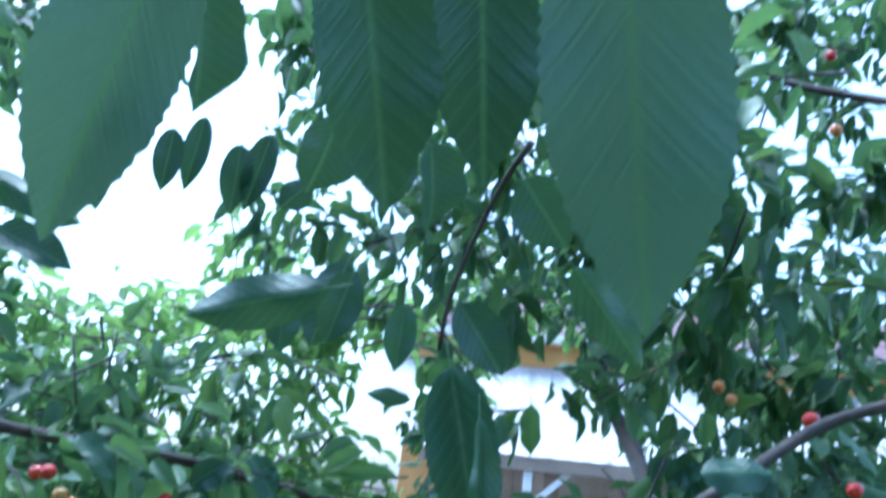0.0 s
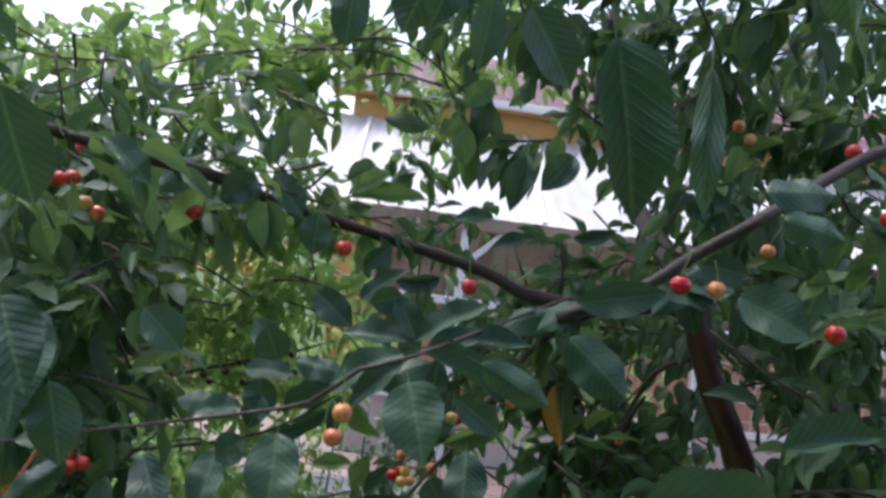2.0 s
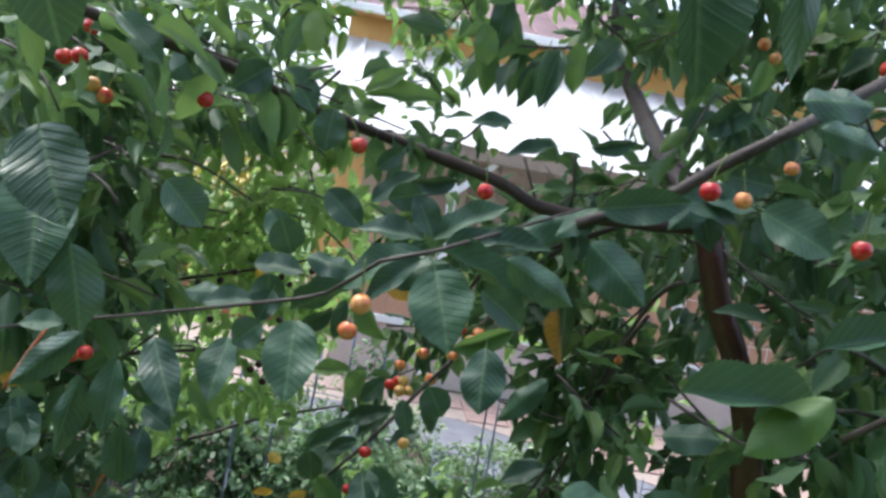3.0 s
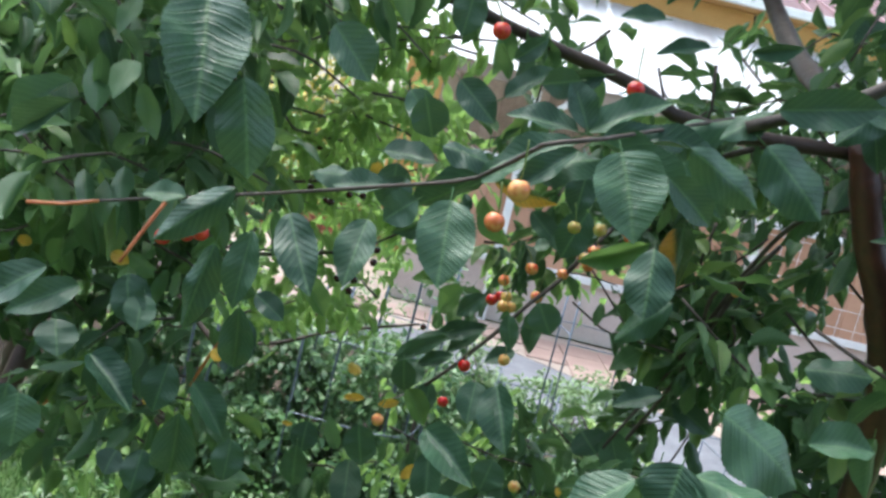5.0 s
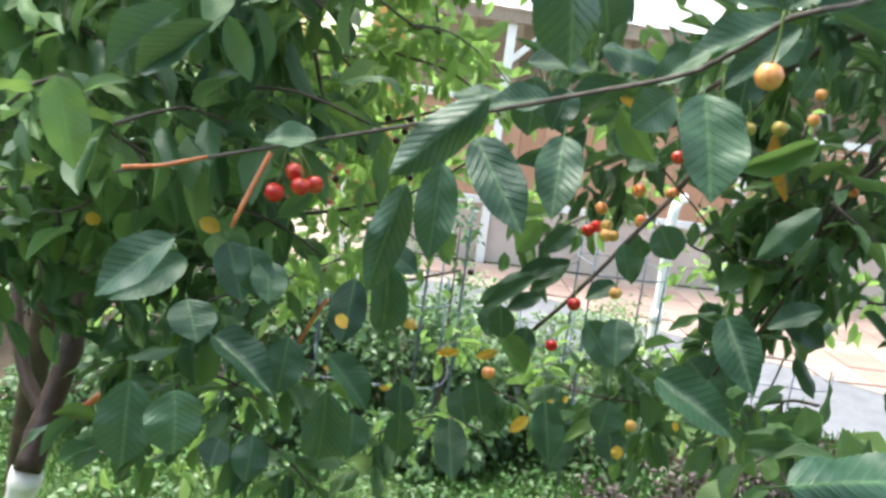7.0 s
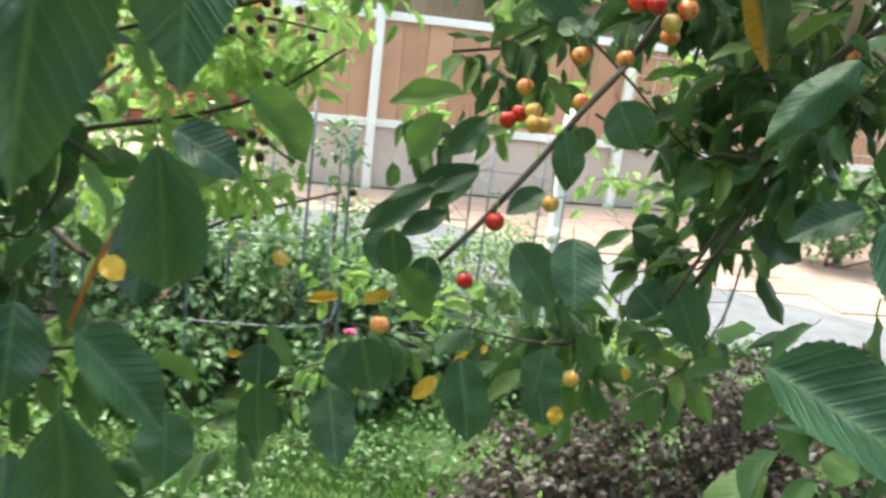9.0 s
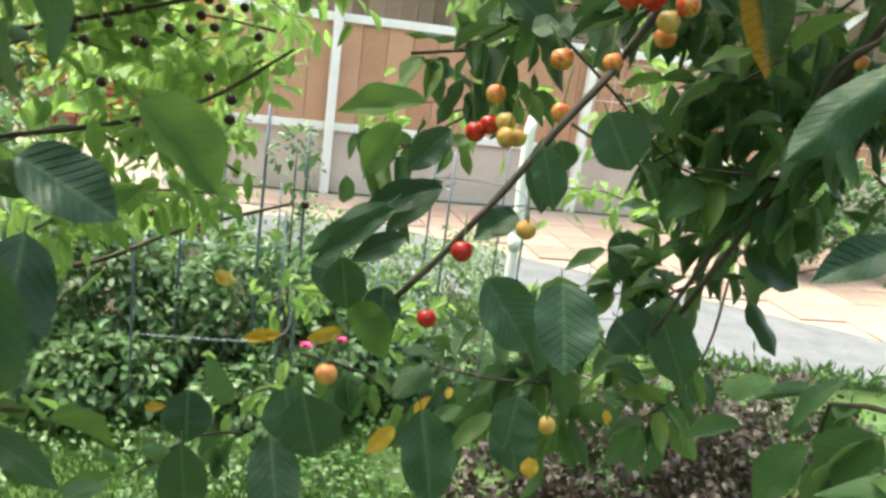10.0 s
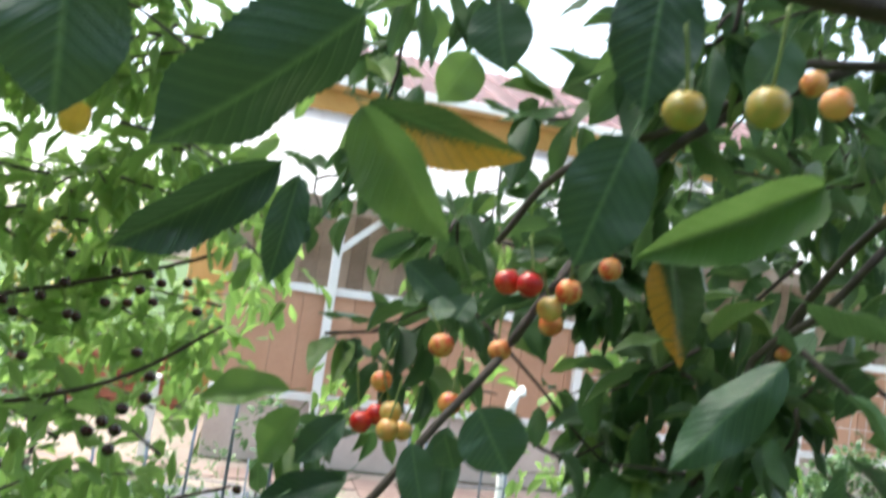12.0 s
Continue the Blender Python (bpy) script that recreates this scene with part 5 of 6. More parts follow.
leaf(tree, "green", (0.082, 0.412, 2.106), (0.086, 0.413, 2.045), 0.014, (-0.35, -0.93, -0.13), 3)
leaf(tree, "green", (0.120, 0.415, 2.180), (0.162, 0.439, 2.135), 0.024, (-0.17, -0.97, -0.15), 3)
leaf(tree, "green", (-0.006, 0.478, 2.174), (-0.086, 0.472, 2.149), 0.032, (0.26, -0.96, -0.13), 3)
leaf(tree, "green", (0.078, 0.660, 2.101), (0.059, 0.657, 2.074), 0.024, (-0.09, -1.00, 0.02), 1)
leaf(tree, "green", (-0.238, 0.499, 2.073), (-0.223, 0.520, 2.015), 0.036, (0.40, -0.91, -0.01), 2)
leaf(tree, "green", (0.203, 0.565, 1.931), (0.258, 0.558, 1.952), 0.026, (-0.41, -0.71, 0.57), 1)
leaf(tree, "green", (0.127, 0.570, 1.892), (0.215, 0.560, 1.900), 0.034, (-0.32, -0.72, 0.62), 1)
leaf(tree, "young", (0.204, 0.545, 1.906), (0.159, 0.543, 1.871), 0.029, (-0.39, -0.80, 0.46), 3)
leaf(tree, "green", (0.286, 0.783, 2.090), (0.343, 0.774, 2.084), 0.032, (-0.44, -0.86, 0.27), 3)
leaf(tree, "green", (0.281, 0.814, 2.116), (0.343, 0.806, 2.131), 0.043, (-0.38, -0.79, 0.48), 3)
leaf(tree, "green", (0.067, 0.831, 2.123), (0.059, 0.826, 2.071), 0.025, (-0.14, -0.99, -0.04), 1)
leaf(tree, "young", (0.016, 1.036, 2.178), (0.026, 1.031, 2.134), 0.029, (-0.07, -1.00, -0.07), 3)
leaf(tree, "young", (-0.013, 1.087, 2.091), (-0.107, 1.090, 2.089), 0.027, (0.02, -0.89, 0.45), 0)
leaf(tree, "young", (-0.058, 1.091, 2.118), (-0.107, 1.090, 2.089), 0.024, (0.04, -0.90, 0.44), 0)
leaf(tree, "green", (0.070, 1.080, 2.080), (0.023, 1.080, 2.076), 0.023, (-0.08, -0.85, 0.53), 0)
leaf(tree, "green", (0.123, 1.076, 2.062), (0.068, 1.076, 2.046), 0.021, (-0.12, -0.83, 0.54), 0)
leaf(tree, "green", (-0.199, 1.001, 2.086), (-0.236, 0.999, 2.055), 0.036, (0.19, -0.98, 0.02), 0)
leaf(tree, "green", (-0.132, 1.045, 2.058), (-0.134, 1.040, 2.009), 0.038, (0.09, -0.99, 0.06), 0)
leaf(tree, "green", (-0.029, 0.649, 2.237), (-0.049, 0.648, 2.169), 0.044, (0.09, -0.98, -0.17), 3)
leaf(tree, "green", (-0.098, 0.747, 2.235), (-0.096, 0.747, 2.178), 0.033, (0.16, -0.98, -0.14), 3)
leaf(tree, "green", (-0.100, 0.351, 2.215), (-0.084, 0.356, 2.172), 0.023, (0.45, -0.85, -0.27), 3)
leaf(tree, "green", (-0.182, 0.417, 2.204), (-0.126, 0.421, 2.188), 0.021, (0.51, -0.86, 0.10), 3)
leaf(tree, "green", (-0.214, 0.497, 2.196), (-0.165, 0.501, 2.179), 0.026, (0.48, -0.84, 0.26), 0)
leaf(tree, "green", (-0.017, 0.612, 2.219), (-0.032, 0.616, 2.165), 0.032, (0.16, -0.98, -0.13), 0)
leaf(tree, "green", (-0.237, 0.769, 2.387), (-0.241, 0.775, 2.324), 0.029, (0.38, -0.89, -0.26), 0)
leaf(tree, "green", (-0.226, 0.814, 2.422), (-0.238, 0.823, 2.343), 0.028, (0.35, -0.90, -0.27), 0)
leaf(tree, "green", (0.012, 0.716, 2.223), (0.008, 0.721, 2.166), 0.028, (0.09, -0.99, -0.10), 0)
leaf(tree, "green", (-0.465, 0.906, 1.596), (-0.463, 0.889, 1.527), 0.047, (0.20, -0.68, 0.71), 0)
leaf(tree, "green", (-0.422, 0.848, 1.728), (-0.477, 0.838, 1.686), 0.036, (0.19, -0.65, 0.74), 2)
leaf(tree, "green", (-0.431, 0.857, 1.882), (-0.479, 0.846, 1.837), 0.030, (0.21, -0.70, 0.68), 1)
leaf(tree, "young", (-0.516, 0.870, 1.827), (-0.495, 0.854, 1.767), 0.033, (0.30, -0.80, 0.52), 0)
leaf(tree, "green", (-0.388, 0.944, 1.706), (-0.374, 0.932, 1.666), 0.032, (0.13, -0.78, 0.61), 2)
leaf(tree, "green", (-0.126, 1.066, 1.968), (-0.081, 1.053, 1.932), 0.038, (-0.18, -0.91, 0.38), 2)
leaf(tree, "green", (-0.430, 1.067, 1.680), (-0.407, 1.047, 1.629), 0.044, (0.25, -0.76, 0.60), 0)
leaf(tree, "young", (-0.453, 1.124, 1.690), (-0.416, 1.112, 1.676), 0.023, (0.21, -0.64, 0.74), 3)
leaf(tree, "green", (-0.360, 1.038, 1.602), (-0.363, 1.020, 1.550), 0.041, (0.17, -0.71, 0.69), 0)
leaf(tree, "green", (-0.187, 0.822, 2.398), (-0.189, 0.830, 2.324), 0.034, (0.30, -0.92, -0.25), 0)
leaf(tree, "green", (-0.157, 0.822, 2.412), (-0.176, 0.830, 2.329), 0.033, (0.28, -0.92, -0.27), 0)
leaf(tree, "green", (-0.261, 0.767, 2.384), (-0.288, 0.765, 2.359), 0.032, (0.41, -0.87, -0.27), 3)
leaf(tree, "green", (-0.113, 0.834, 2.366), (-0.138, 0.832, 2.336), 0.034, (0.23, -0.94, -0.25), 3)
leaf(tree, "green", (-0.017, 0.884, 1.939), (-0.080, 0.885, 1.945), 0.031, (0.01, -0.65, 0.76), 0)
leaf(tree, "green", (-0.019, 0.863, 1.929), (-0.087, 0.864, 1.898), 0.031, (0.01, -0.64, 0.77), 0)
leaf(tree, "green", (-0.009, 0.903, 1.939), (0.055, 0.895, 1.988), 0.032, (-0.05, -0.66, 0.75), 0)
leaf(tree, "green", (-0.002, 0.842, 1.934), (0.081, 0.831, 1.906), 0.034, (-0.07, -0.67, 0.74), 1)
leaf(tree, "green", (-0.010, 0.883, 1.943), (-0.032, 0.882, 1.983), 0.029, (-0.02, -0.84, 0.54), 0)
leaf(tree, "green", (0.002, 0.882, 1.936), (0.101, 0.871, 1.958), 0.030, (-0.08, -0.65, 0.76), 0)
leaf(tree, "green", (-0.018, 0.843, 1.924), (-0.067, 0.842, 1.878), 0.024, (0.00, -0.73, 0.68), 0)
leaf(tree, "green", (0.155, 0.972, 1.995), (0.057, 0.975, 1.962), 0.034, (-0.11, -0.66, 0.74), 3)
leaf(tree, "green", (-0.280, 1.058, 2.099), (-0.324, 1.056, 2.063), 0.043, (0.23, -0.86, 0.46), 3)
leaf(tree, "green", (-0.234, 1.054, 2.093), (-0.203, 1.047, 2.063), 0.041, (0.16, -0.87, 0.46), 3)
leaf(tree, "green", (-0.331, 0.911, 2.096), (-0.281, 0.902, 2.060), 0.035, (0.27, -0.85, 0.45), 0)
leaf(tree, "green", (-0.194, 1.081, 2.097), (-0.153, 1.073, 2.053), 0.039, (0.12, -0.88, 0.46), 0)
leaf(tree, "green", (-0.181, 0.973, 1.881), (-0.128, 0.966, 1.886), 0.032, (0.00, -0.66, 0.75), 0)
leaf(tree, "green", (-0.127, 0.952, 1.899), (-0.075, 0.946, 1.901), 0.034, (-0.04, -0.67, 0.74), 3)
leaf(tree, "green", (-0.167, 0.907, 1.854), (-0.214, 0.904, 1.848), 0.028, (0.04, -0.71, 0.70), 0)
leaf(tree, "green", (-0.198, 0.939, 1.852), (-0.239, 0.937, 1.853), 0.028, (0.07, -0.71, 0.70), 3)
leaf(tree, "green", (-0.086, 0.926, 1.876), (-0.047, 0.926, 1.913), 0.026, (-0.08, -0.73, 0.67), 0)
leaf(tree, "green", (-0.152, 0.928, 1.864), (-0.160, 0.919, 1.832), 0.030, (0.01, -0.87, 0.50), 1)
leaf(tree, "green", (-0.050, 0.887, 1.896), (0.005, 0.885, 1.931), 0.037, (-0.13, -0.70, 0.70), 3)
leaf(tree, "green", (-0.338, 0.908, 1.803), (-0.378, 0.906, 1.800), 0.025, (0.19, -0.66, 0.72), 0)
leaf(tree, "green", (0.035, 0.910, 1.943), (0.081, 0.907, 1.965), 0.032, (-0.20, -0.70, 0.68), 3)
leaf(tree, "green", (-0.164, 0.900, 1.941), (-0.133, 0.889, 1.908), 0.029, (-0.00, -0.94, 0.35), 0)
leaf(tree, "green", (0.147, 0.912, 1.996), (0.107, 0.906, 1.969), 0.029, (-0.26, -0.69, 0.67), 3)
leaf(tree, "green", (0.066, 0.846, 1.935), (0.109, 0.834, 1.900), 0.029, (-0.31, -0.85, 0.43), 1)
leaf(tree, "green", (0.194, 1.131, 1.670), (0.139, 1.137, 1.644), 0.030, (-0.50, -0.63, 0.59), 0)
leaf(tree, "green", (0.235, 0.957, 2.024), (0.306, 0.952, 2.012), 0.042, (-0.32, -0.75, 0.58), 0)
leaf(tree, "green", (0.302, 1.011, 2.051), (0.248, 1.000, 1.996), 0.036, (-0.34, -0.83, 0.45), 3)
leaf(tree, "green", (0.291, 1.039, 2.029), (0.313, 1.028, 1.974), 0.038, (-0.37, -0.87, 0.31), 1)
leaf(tree, "green", (0.321, 0.958, 2.029), (0.264, 0.954, 2.030), 0.041, (-0.34, -0.75, 0.57), 0)
leaf(tree, "young", (0.021, 1.159, 2.183), (0.046, 1.166, 2.118), 0.038, (0.22, -0.93, 0.28), 1)
leaf(tree, "young", (0.146, 1.146, 2.201), (0.156, 1.153, 2.137), 0.032, (0.22, -0.95, 0.22), 3)
leaf(tree, "green", (0.045, 1.147, 2.247), (0.047, 1.160, 2.172), 0.032, (-0.10, -0.99, 0.13), 3)
leaf(tree, "green", (-0.185, 0.416, 1.979), (-0.166, 0.399, 1.947), 0.030, (0.03, -0.95, 0.32), 0)
leaf(tree, "green", (0.168, 1.083, 2.069), (0.218, 1.070, 2.083), 0.022, (-0.05, -0.94, -0.33), 1)
leaf(tree, "green", (0.141, 0.884, 1.996), (0.221, 0.861, 2.014), 0.036, (-0.20, -0.98, -0.04), 2)
leaf(tree, "green", (0.130, 0.855, 1.963), (0.190, 0.837, 1.921), 0.051, (-0.19, -0.89, 0.41), 3)
leaf(tree, "green", (0.322, 1.141, 2.118), (0.371, 1.116, 2.167), 0.041, (-0.17, -0.99, -0.02), 1)
leaf(tree, "green", (0.255, 0.879, 2.047), (0.295, 0.863, 2.042), 0.031, (-0.39, -0.92, 0.08), 2)
leaf(tree, "green", (0.308, 0.913, 2.021), (0.375, 0.882, 1.993), 0.059, (-0.30, -0.83, 0.48), 0)
leaf(tree, "green", (-0.026, 0.884, 1.981), (-0.057, 0.884, 1.970), 0.029, (0.17, -0.97, -0.15), 0)
leaf(tree, "green", (-0.200, 0.658, 1.960), (-0.172, 0.663, 1.934), 0.031, (0.26, -0.87, 0.42), 0)
leaf(tree, "green", (-0.399, 0.784, 1.643), (-0.389, 0.770, 1.606), 0.040, (0.42, -0.67, 0.61), 3)
leaf(tree, "green", (0.068, 0.664, 1.750), (0.061, 0.655, 1.715), 0.044, (-0.37, -0.76, 0.54), 2)
leaf(tree, "green", (0.075, 0.660, 1.746), (0.125, 0.633, 1.748), 0.036, (-0.26, -0.44, 0.86), 3)
leaf(tree, "green", (0.024, 0.606, 1.755), (-0.014, 0.607, 1.723), 0.031, (-0.48, -0.38, 0.79), 2)
leaf(tree, "green", (0.013, 1.012, 2.003), (-0.038, 1.022, 1.987), 0.025, (0.05, -0.93, -0.37), 1)
leaf(tree, "green", (-0.075, 1.097, 1.962), (-0.027, 1.088, 2.008), 0.030, (-0.40, -0.75, 0.53), 2)
leaf(tree, "green", (-0.075, 1.075, 2.002), (-0.045, 1.069, 2.031), 0.023, (0.11, -0.99, -0.03), 0)
leaf(tree, "yellow", (-0.468, 1.107, 1.689), (-0.447, 1.112, 1.680), 0.017, (0.22, -0.93, 0.30), 0)
leaf(tree, "yellow", (-0.592, 1.164, 1.672), (-0.595, 1.160, 1.658), 0.018, (0.73, -0.59, 0.34), 2)
leaf(tree, "yellow", (-0.391, 1.084, 1.542), (-0.385, 1.081, 1.531), 0.010, (-0.22, -0.89, 0.39), 1)
leaf(tree, "green", (-0.047, 1.329, 1.456), (-0.034, 1.292, 1.384), 0.049, (-0.21, -0.76, 0.61), 1)
leaf(tree, "young", (-0.097, 1.461, 1.498), (-0.055, 1.440, 1.455), 0.043, (0.01, -0.76, 0.65), 1)
leaf(tree, "young", (0.093, 0.966, 1.564), (0.085, 0.961, 1.545), 0.022, (-0.70, -0.35, 0.63), 2)
leaf(tree, "green", (-0.445, 1.188, 1.419), (-0.453, 1.170, 1.392), 0.040, (-0.07, -0.67, 0.74), 2)
leaf(tree, "green", (-0.403, 1.155, 1.443), (-0.401, 1.129, 1.398), 0.043, (0.10, -0.72, 0.68), 3)
leaf(tree, "green", (-0.055, 1.545, 1.580), (-0.129, 1.540, 1.513), 0.032, (0.23, -0.97, 0.12), 3)
leaf(tree, "green", (-0.062, 1.477, 1.513), (-0.064, 1.461, 1.463), 0.045, (-0.56, -0.65, 0.51), 0)
leaf(tree, "green", (0.052, 1.372, 1.450), (0.043, 1.354, 1.404), 0.054, (0.21, -0.81, 0.54), 0)
leaf(tree, "green", (0.078, 1.497, 1.767), (0.088, 1.493, 1.790), 0.033, (-0.56, -0.73, 0.38), 0)
leaf(tree, "green", (0.042, 1.457, 1.769), (0.064, 1.449, 1.778), 0.028, (-0.39, -0.64, 0.67), 0)
leaf(tree, "green", (0.012, 1.299, 1.687), (0.024, 1.287, 1.641), 0.028, (-0.17, -0.87, 0.46), 2)
leaf(tree, "green", (0.303, 1.753, 1.518), (0.338, 1.716, 1.446), 0.072, (-0.80, -0.57, 0.20), 3)
leaf(tree, "yellow", (-0.159, 1.446, 1.471), (-0.194, 1.446, 1.465), 0.014, (-0.04, -0.90, 0.44), 1)
leaf(tree, "yellow", (-0.105, 1.433, 1.483), (-0.137, 1.433, 1.471), 0.015, (0.03, -0.97, 0.22), 0)
leaf(tree, "yellow", (-0.053, 1.399, 1.403), (-0.078, 1.392, 1.379), 0.018, (0.08, -0.89, 0.44), 2)
leaf(tree, "yellow", (-0.017, 1.412, 1.427), (-0.034, 1.407, 1.405), 0.011, (-0.48, -0.45, 0.75), 1)
leaf(tree, "yellow", (0.006, 1.429, 1.429), (0.001, 1.426, 1.419), 0.009, (-0.49, -0.56, 0.67), 0)
leaf(tree, "yellow", (0.076, 1.380, 1.382), (0.078, 1.370, 1.365), 0.018, (-0.29, -0.71, 0.65), 3)
leaf(tree, "yellow", (0.171, 1.432, 1.407), (0.174, 1.425, 1.394), 0.011, (0.08, -0.72, 0.69), 2)
leaf(tree, "yellow", (-0.236, 2.096, 1.316), (-0.200, 2.094, 1.309), 0.031, (0.04, -0.69, 0.73), 3)
leaf(tree, "yellow", (-0.318, 1.040, 1.627), (-0.306, 1.039, 1.617), 0.018, (0.39, -0.48, 0.79), 2)
leaf(tree, "turning", (-0.330, 1.097, 1.558), (-0.317, 1.099, 1.556), 0.014, (0.13, -0.92, 0.37), 0)
leaf(tree, "yellow", (-0.270, 1.377, 1.430), (-0.253, 1.378, 1.430), 0.009, (0.04, -0.96, 0.29), 1)
leaf(tree, "yellow", (-0.195, 1.200, 1.841), (-0.209, 1.196, 1.849), 0.020, (-0.10, -0.95, -0.31), 3)
leaf(tree, "green", (-0.072, 1.366, 1.824), (-0.086, 1.368, 1.814), 0.026, (-0.15, -0.94, 0.31), 3)
leaf(tree, "green", (-0.050, 1.531, 1.578), (-0.131, 1.527, 1.520), 0.025, (-0.12, -0.86, 0.50), 2)
leaf(tree, "green", (-0.037, 1.522, 1.552), (-0.092, 1.523, 1.524), 0.028, (-0.15, -0.85, 0.51), 0)
leaf(tree, "green", (0.073, 1.451, 1.677), (0.070, 1.439, 1.604), 0.035, (-0.46, -0.78, 0.41), 0)
leaf(tree, "green", (0.032, 1.526, 1.348), (0.009, 1.492, 1.277), 0.055, (-0.20, -0.72, 0.66), 2)
leaf(tree, "green", (0.098, 1.509, 1.358), (0.103, 1.478, 1.306), 0.052, (-0.28, -0.71, 0.65), 2)
leaf(tree, "green", (0.186, 1.166, 1.775), (0.124, 1.164, 1.715), 0.035, (-0.52, -0.79, 0.33), 3)
leaf(tree, "green", (-0.008, 1.507, 1.667), (-0.048, 1.505, 1.623), 0.033, (-0.11, -0.90, 0.42), 0)
leaf(tree, "green", (-0.056, 0.343, 2.274), (-0.051, 0.373, 2.224), 0.038, (0.83, -0.56, 0.06), 1)
leaf(tree, "young", (0.046, 1.021, 2.227), (0.015, 1.025, 2.198), 0.029, (0.11, -0.99, 0.08), 0)
leaf(tree, "green", (0.052, 0.812, 2.250), (0.100, 0.825, 2.186), 0.052, (0.12, -0.98, 0.18), 2)
leaf(tree, "green", (-0.034, 0.565, 2.319), (-0.050, 0.585, 2.265), 0.056, (0.74, -0.65, -0.14), 0)
leaf(tree, "green", (-0.011, 0.661, 2.360), (-0.016, 0.688, 2.294), 0.056, (-0.09, -0.99, -0.08), 2)
leaf(tree, "green", (0.100, 0.680, 2.328), (0.141, 0.697, 2.276), 0.056, (-0.16, -0.98, -0.11), 0)
leaf(tree, "green", (0.025, 0.623, 2.330), (0.038, 0.649, 2.270), 0.052, (0.59, -0.80, 0.10), 1)
# Boughs added overhead and behind the camera to shade the near leaves.
branch(tree, "twig", 0.0032, 0.0016, TWIG, *bough(fill, (-0.200, -0.900, 2.500), (0.000, 1.000, 2.650), 60, 0.2, 0.08, 0.1, 0.5, 0.55))
branch(tree, "twig", 0.0032, 0.0016, TWIG, *bough(fill, (0.300, -0.900, 2.750), (0.500, 1.000, 2.900), 60, 0.2, 0.08, 0.1, 0.5, 0.55))
branch(tree, "twig", 0.0032, 0.0016, TWIG, *bough(fill, (0.800, -0.900, 3.000), (1.000, 1.000, 3.150), 60, 0.2, 0.08, 0.1, 0.5, 0.55))
branch(tree, "twig", 0.0032, 0.0016, TWIG, *bough(fill, (1.300, -0.900, 2.500), (1.500, 1.000, 3.400), 60, 0.2, 0.08, 0.1, 0.5, 0.55))
branch(tree, "twig", 0.0032, 0.0016, TWIG, *bough(fill, (-1.300, -0.750, 1.500), (-1.150, -0.500, 2.700), 110, 0.3, 0.085, 0.05, 0.4, 0.55))
branch(tree, "twig", 0.0032, 0.0016, TWIG, *bough(fill, (-0.980, -0.750, 1.600), (-0.830, -0.500, 2.800), 110, 0.3, 0.085, 0.05, 0.4, 0.55))
branch(tree, "twig", 0.0032, 0.0016, TWIG, *bough(fill, (-0.660, -0.750, 1.700), (-0.510, -0.500, 2.700), 110, 0.3, 0.085, 0.05, 0.4, 0.55))
branch(tree, "twig", 0.0032, 0.0016, TWIG, *bough(fill, (-0.340, -0.750, 1.500), (-0.190, -0.500, 2.800), 110, 0.3, 0.085, 0.05, 0.4, 0.55))
branch(tree, "twig", 0.0032, 0.0016, TWIG, *bough(fill, (-0.020, -0.750, 1.600), (0.130, -0.500, 2.700), 110, 0.3, 0.085, 0.05, 0.4, 0.55))
branch(tree, "twig", 0.0032, 0.0016, TWIG, *bough(fill, (0.300, -0.750, 1.700), (0.450, -0.500, 2.800), 110, 0.3, 0.085, 0.05, 0.4, 0.55))
branch(tree, "twig", 0.0032, 0.0016, TWIG, *bough(fill, (0.620, -0.750, 1.500), (0.770, -0.500, 2.700), 110, 0.3, 0.085, 0.05, 0.4, 0.55))
branch(tree, "twig", 0.0032, 0.0016, TWIG, *bough(fill, (0.940, -0.750, 1.600), (1.090, -0.500, 2.800), 110, 0.3, 0.085, 0.05, 0.4, 0.55))
branch(tree, "twig", 0.0032, 0.0016, TWIG, *bough(fill, (1.260, -0.750, 1.700), (1.410, -0.500, 2.700), 110, 0.3, 0.085, 0.05, 0.4, 0.55))
sprig(0.26, 1.36, 2.28, 40)
sprig(0.34, 1.61, 2.35, 28)
sprig(0.14, 1.33, 2.54, 356)
sprig(0.18, 1.83, 3.00, 124)
sprig(0.04, 1.07, 2.75, 192)
sprig(-0.02, 1.33, 2.64, 18)
sprig(0.30, 1.13, 2.57, 270)
sprig(-0.05, 1.33, 2.86, 91)
sprig(0.01, 1.18, 2.77, 14)
sprig(0.57, 1.09, 2.15, 7)
sprig(0.01, 1.69, 2.47, 168)
sprig(0.36, 1.17, 2.74, 32)
sprig(-0.14, 1.64, 2.71, 289)
sprig(0.03, 1.52, 2.10, 124)
sprig(0.59, 1.70, 2.27, 298)
sprig(0.07, 1.19, 2.20, 157)
sprig(0.10, 1.83, 2.83, 333)
sprig(-0.27, 1.32, 2.50, 349)
sprig(0.58, 1.86, 2.60, 141)
sprig(0.19, 1.65, 3.10, 350)
sprig(-0.22, 1.36, 2.46, 110)
sprig(-0.09, 1.16, 2.62, 202)
sprig(-0.03, 1.80, 2.21, 310)
sprig(0.22, 1.42, 2.97, 249)
sprig(0.44, 1.33, 2.45, 154)
sprig(-0.63, 1.41, 2.10, 294)
sprig(0.25, 1.08, 2.69, 262)
sprig(0.48, 2.07, 2.27, 65)
sprig(-0.71, 1.65, 2.14, 217)
sprig(-0.46, 1.16, 2.74, 45)
sprig(0.12, 1.28, 2.35, 69)
sprig(-0.72, 1.22, 2.78, 199)
sprig(-0.12, 1.98, 2.76, 251)
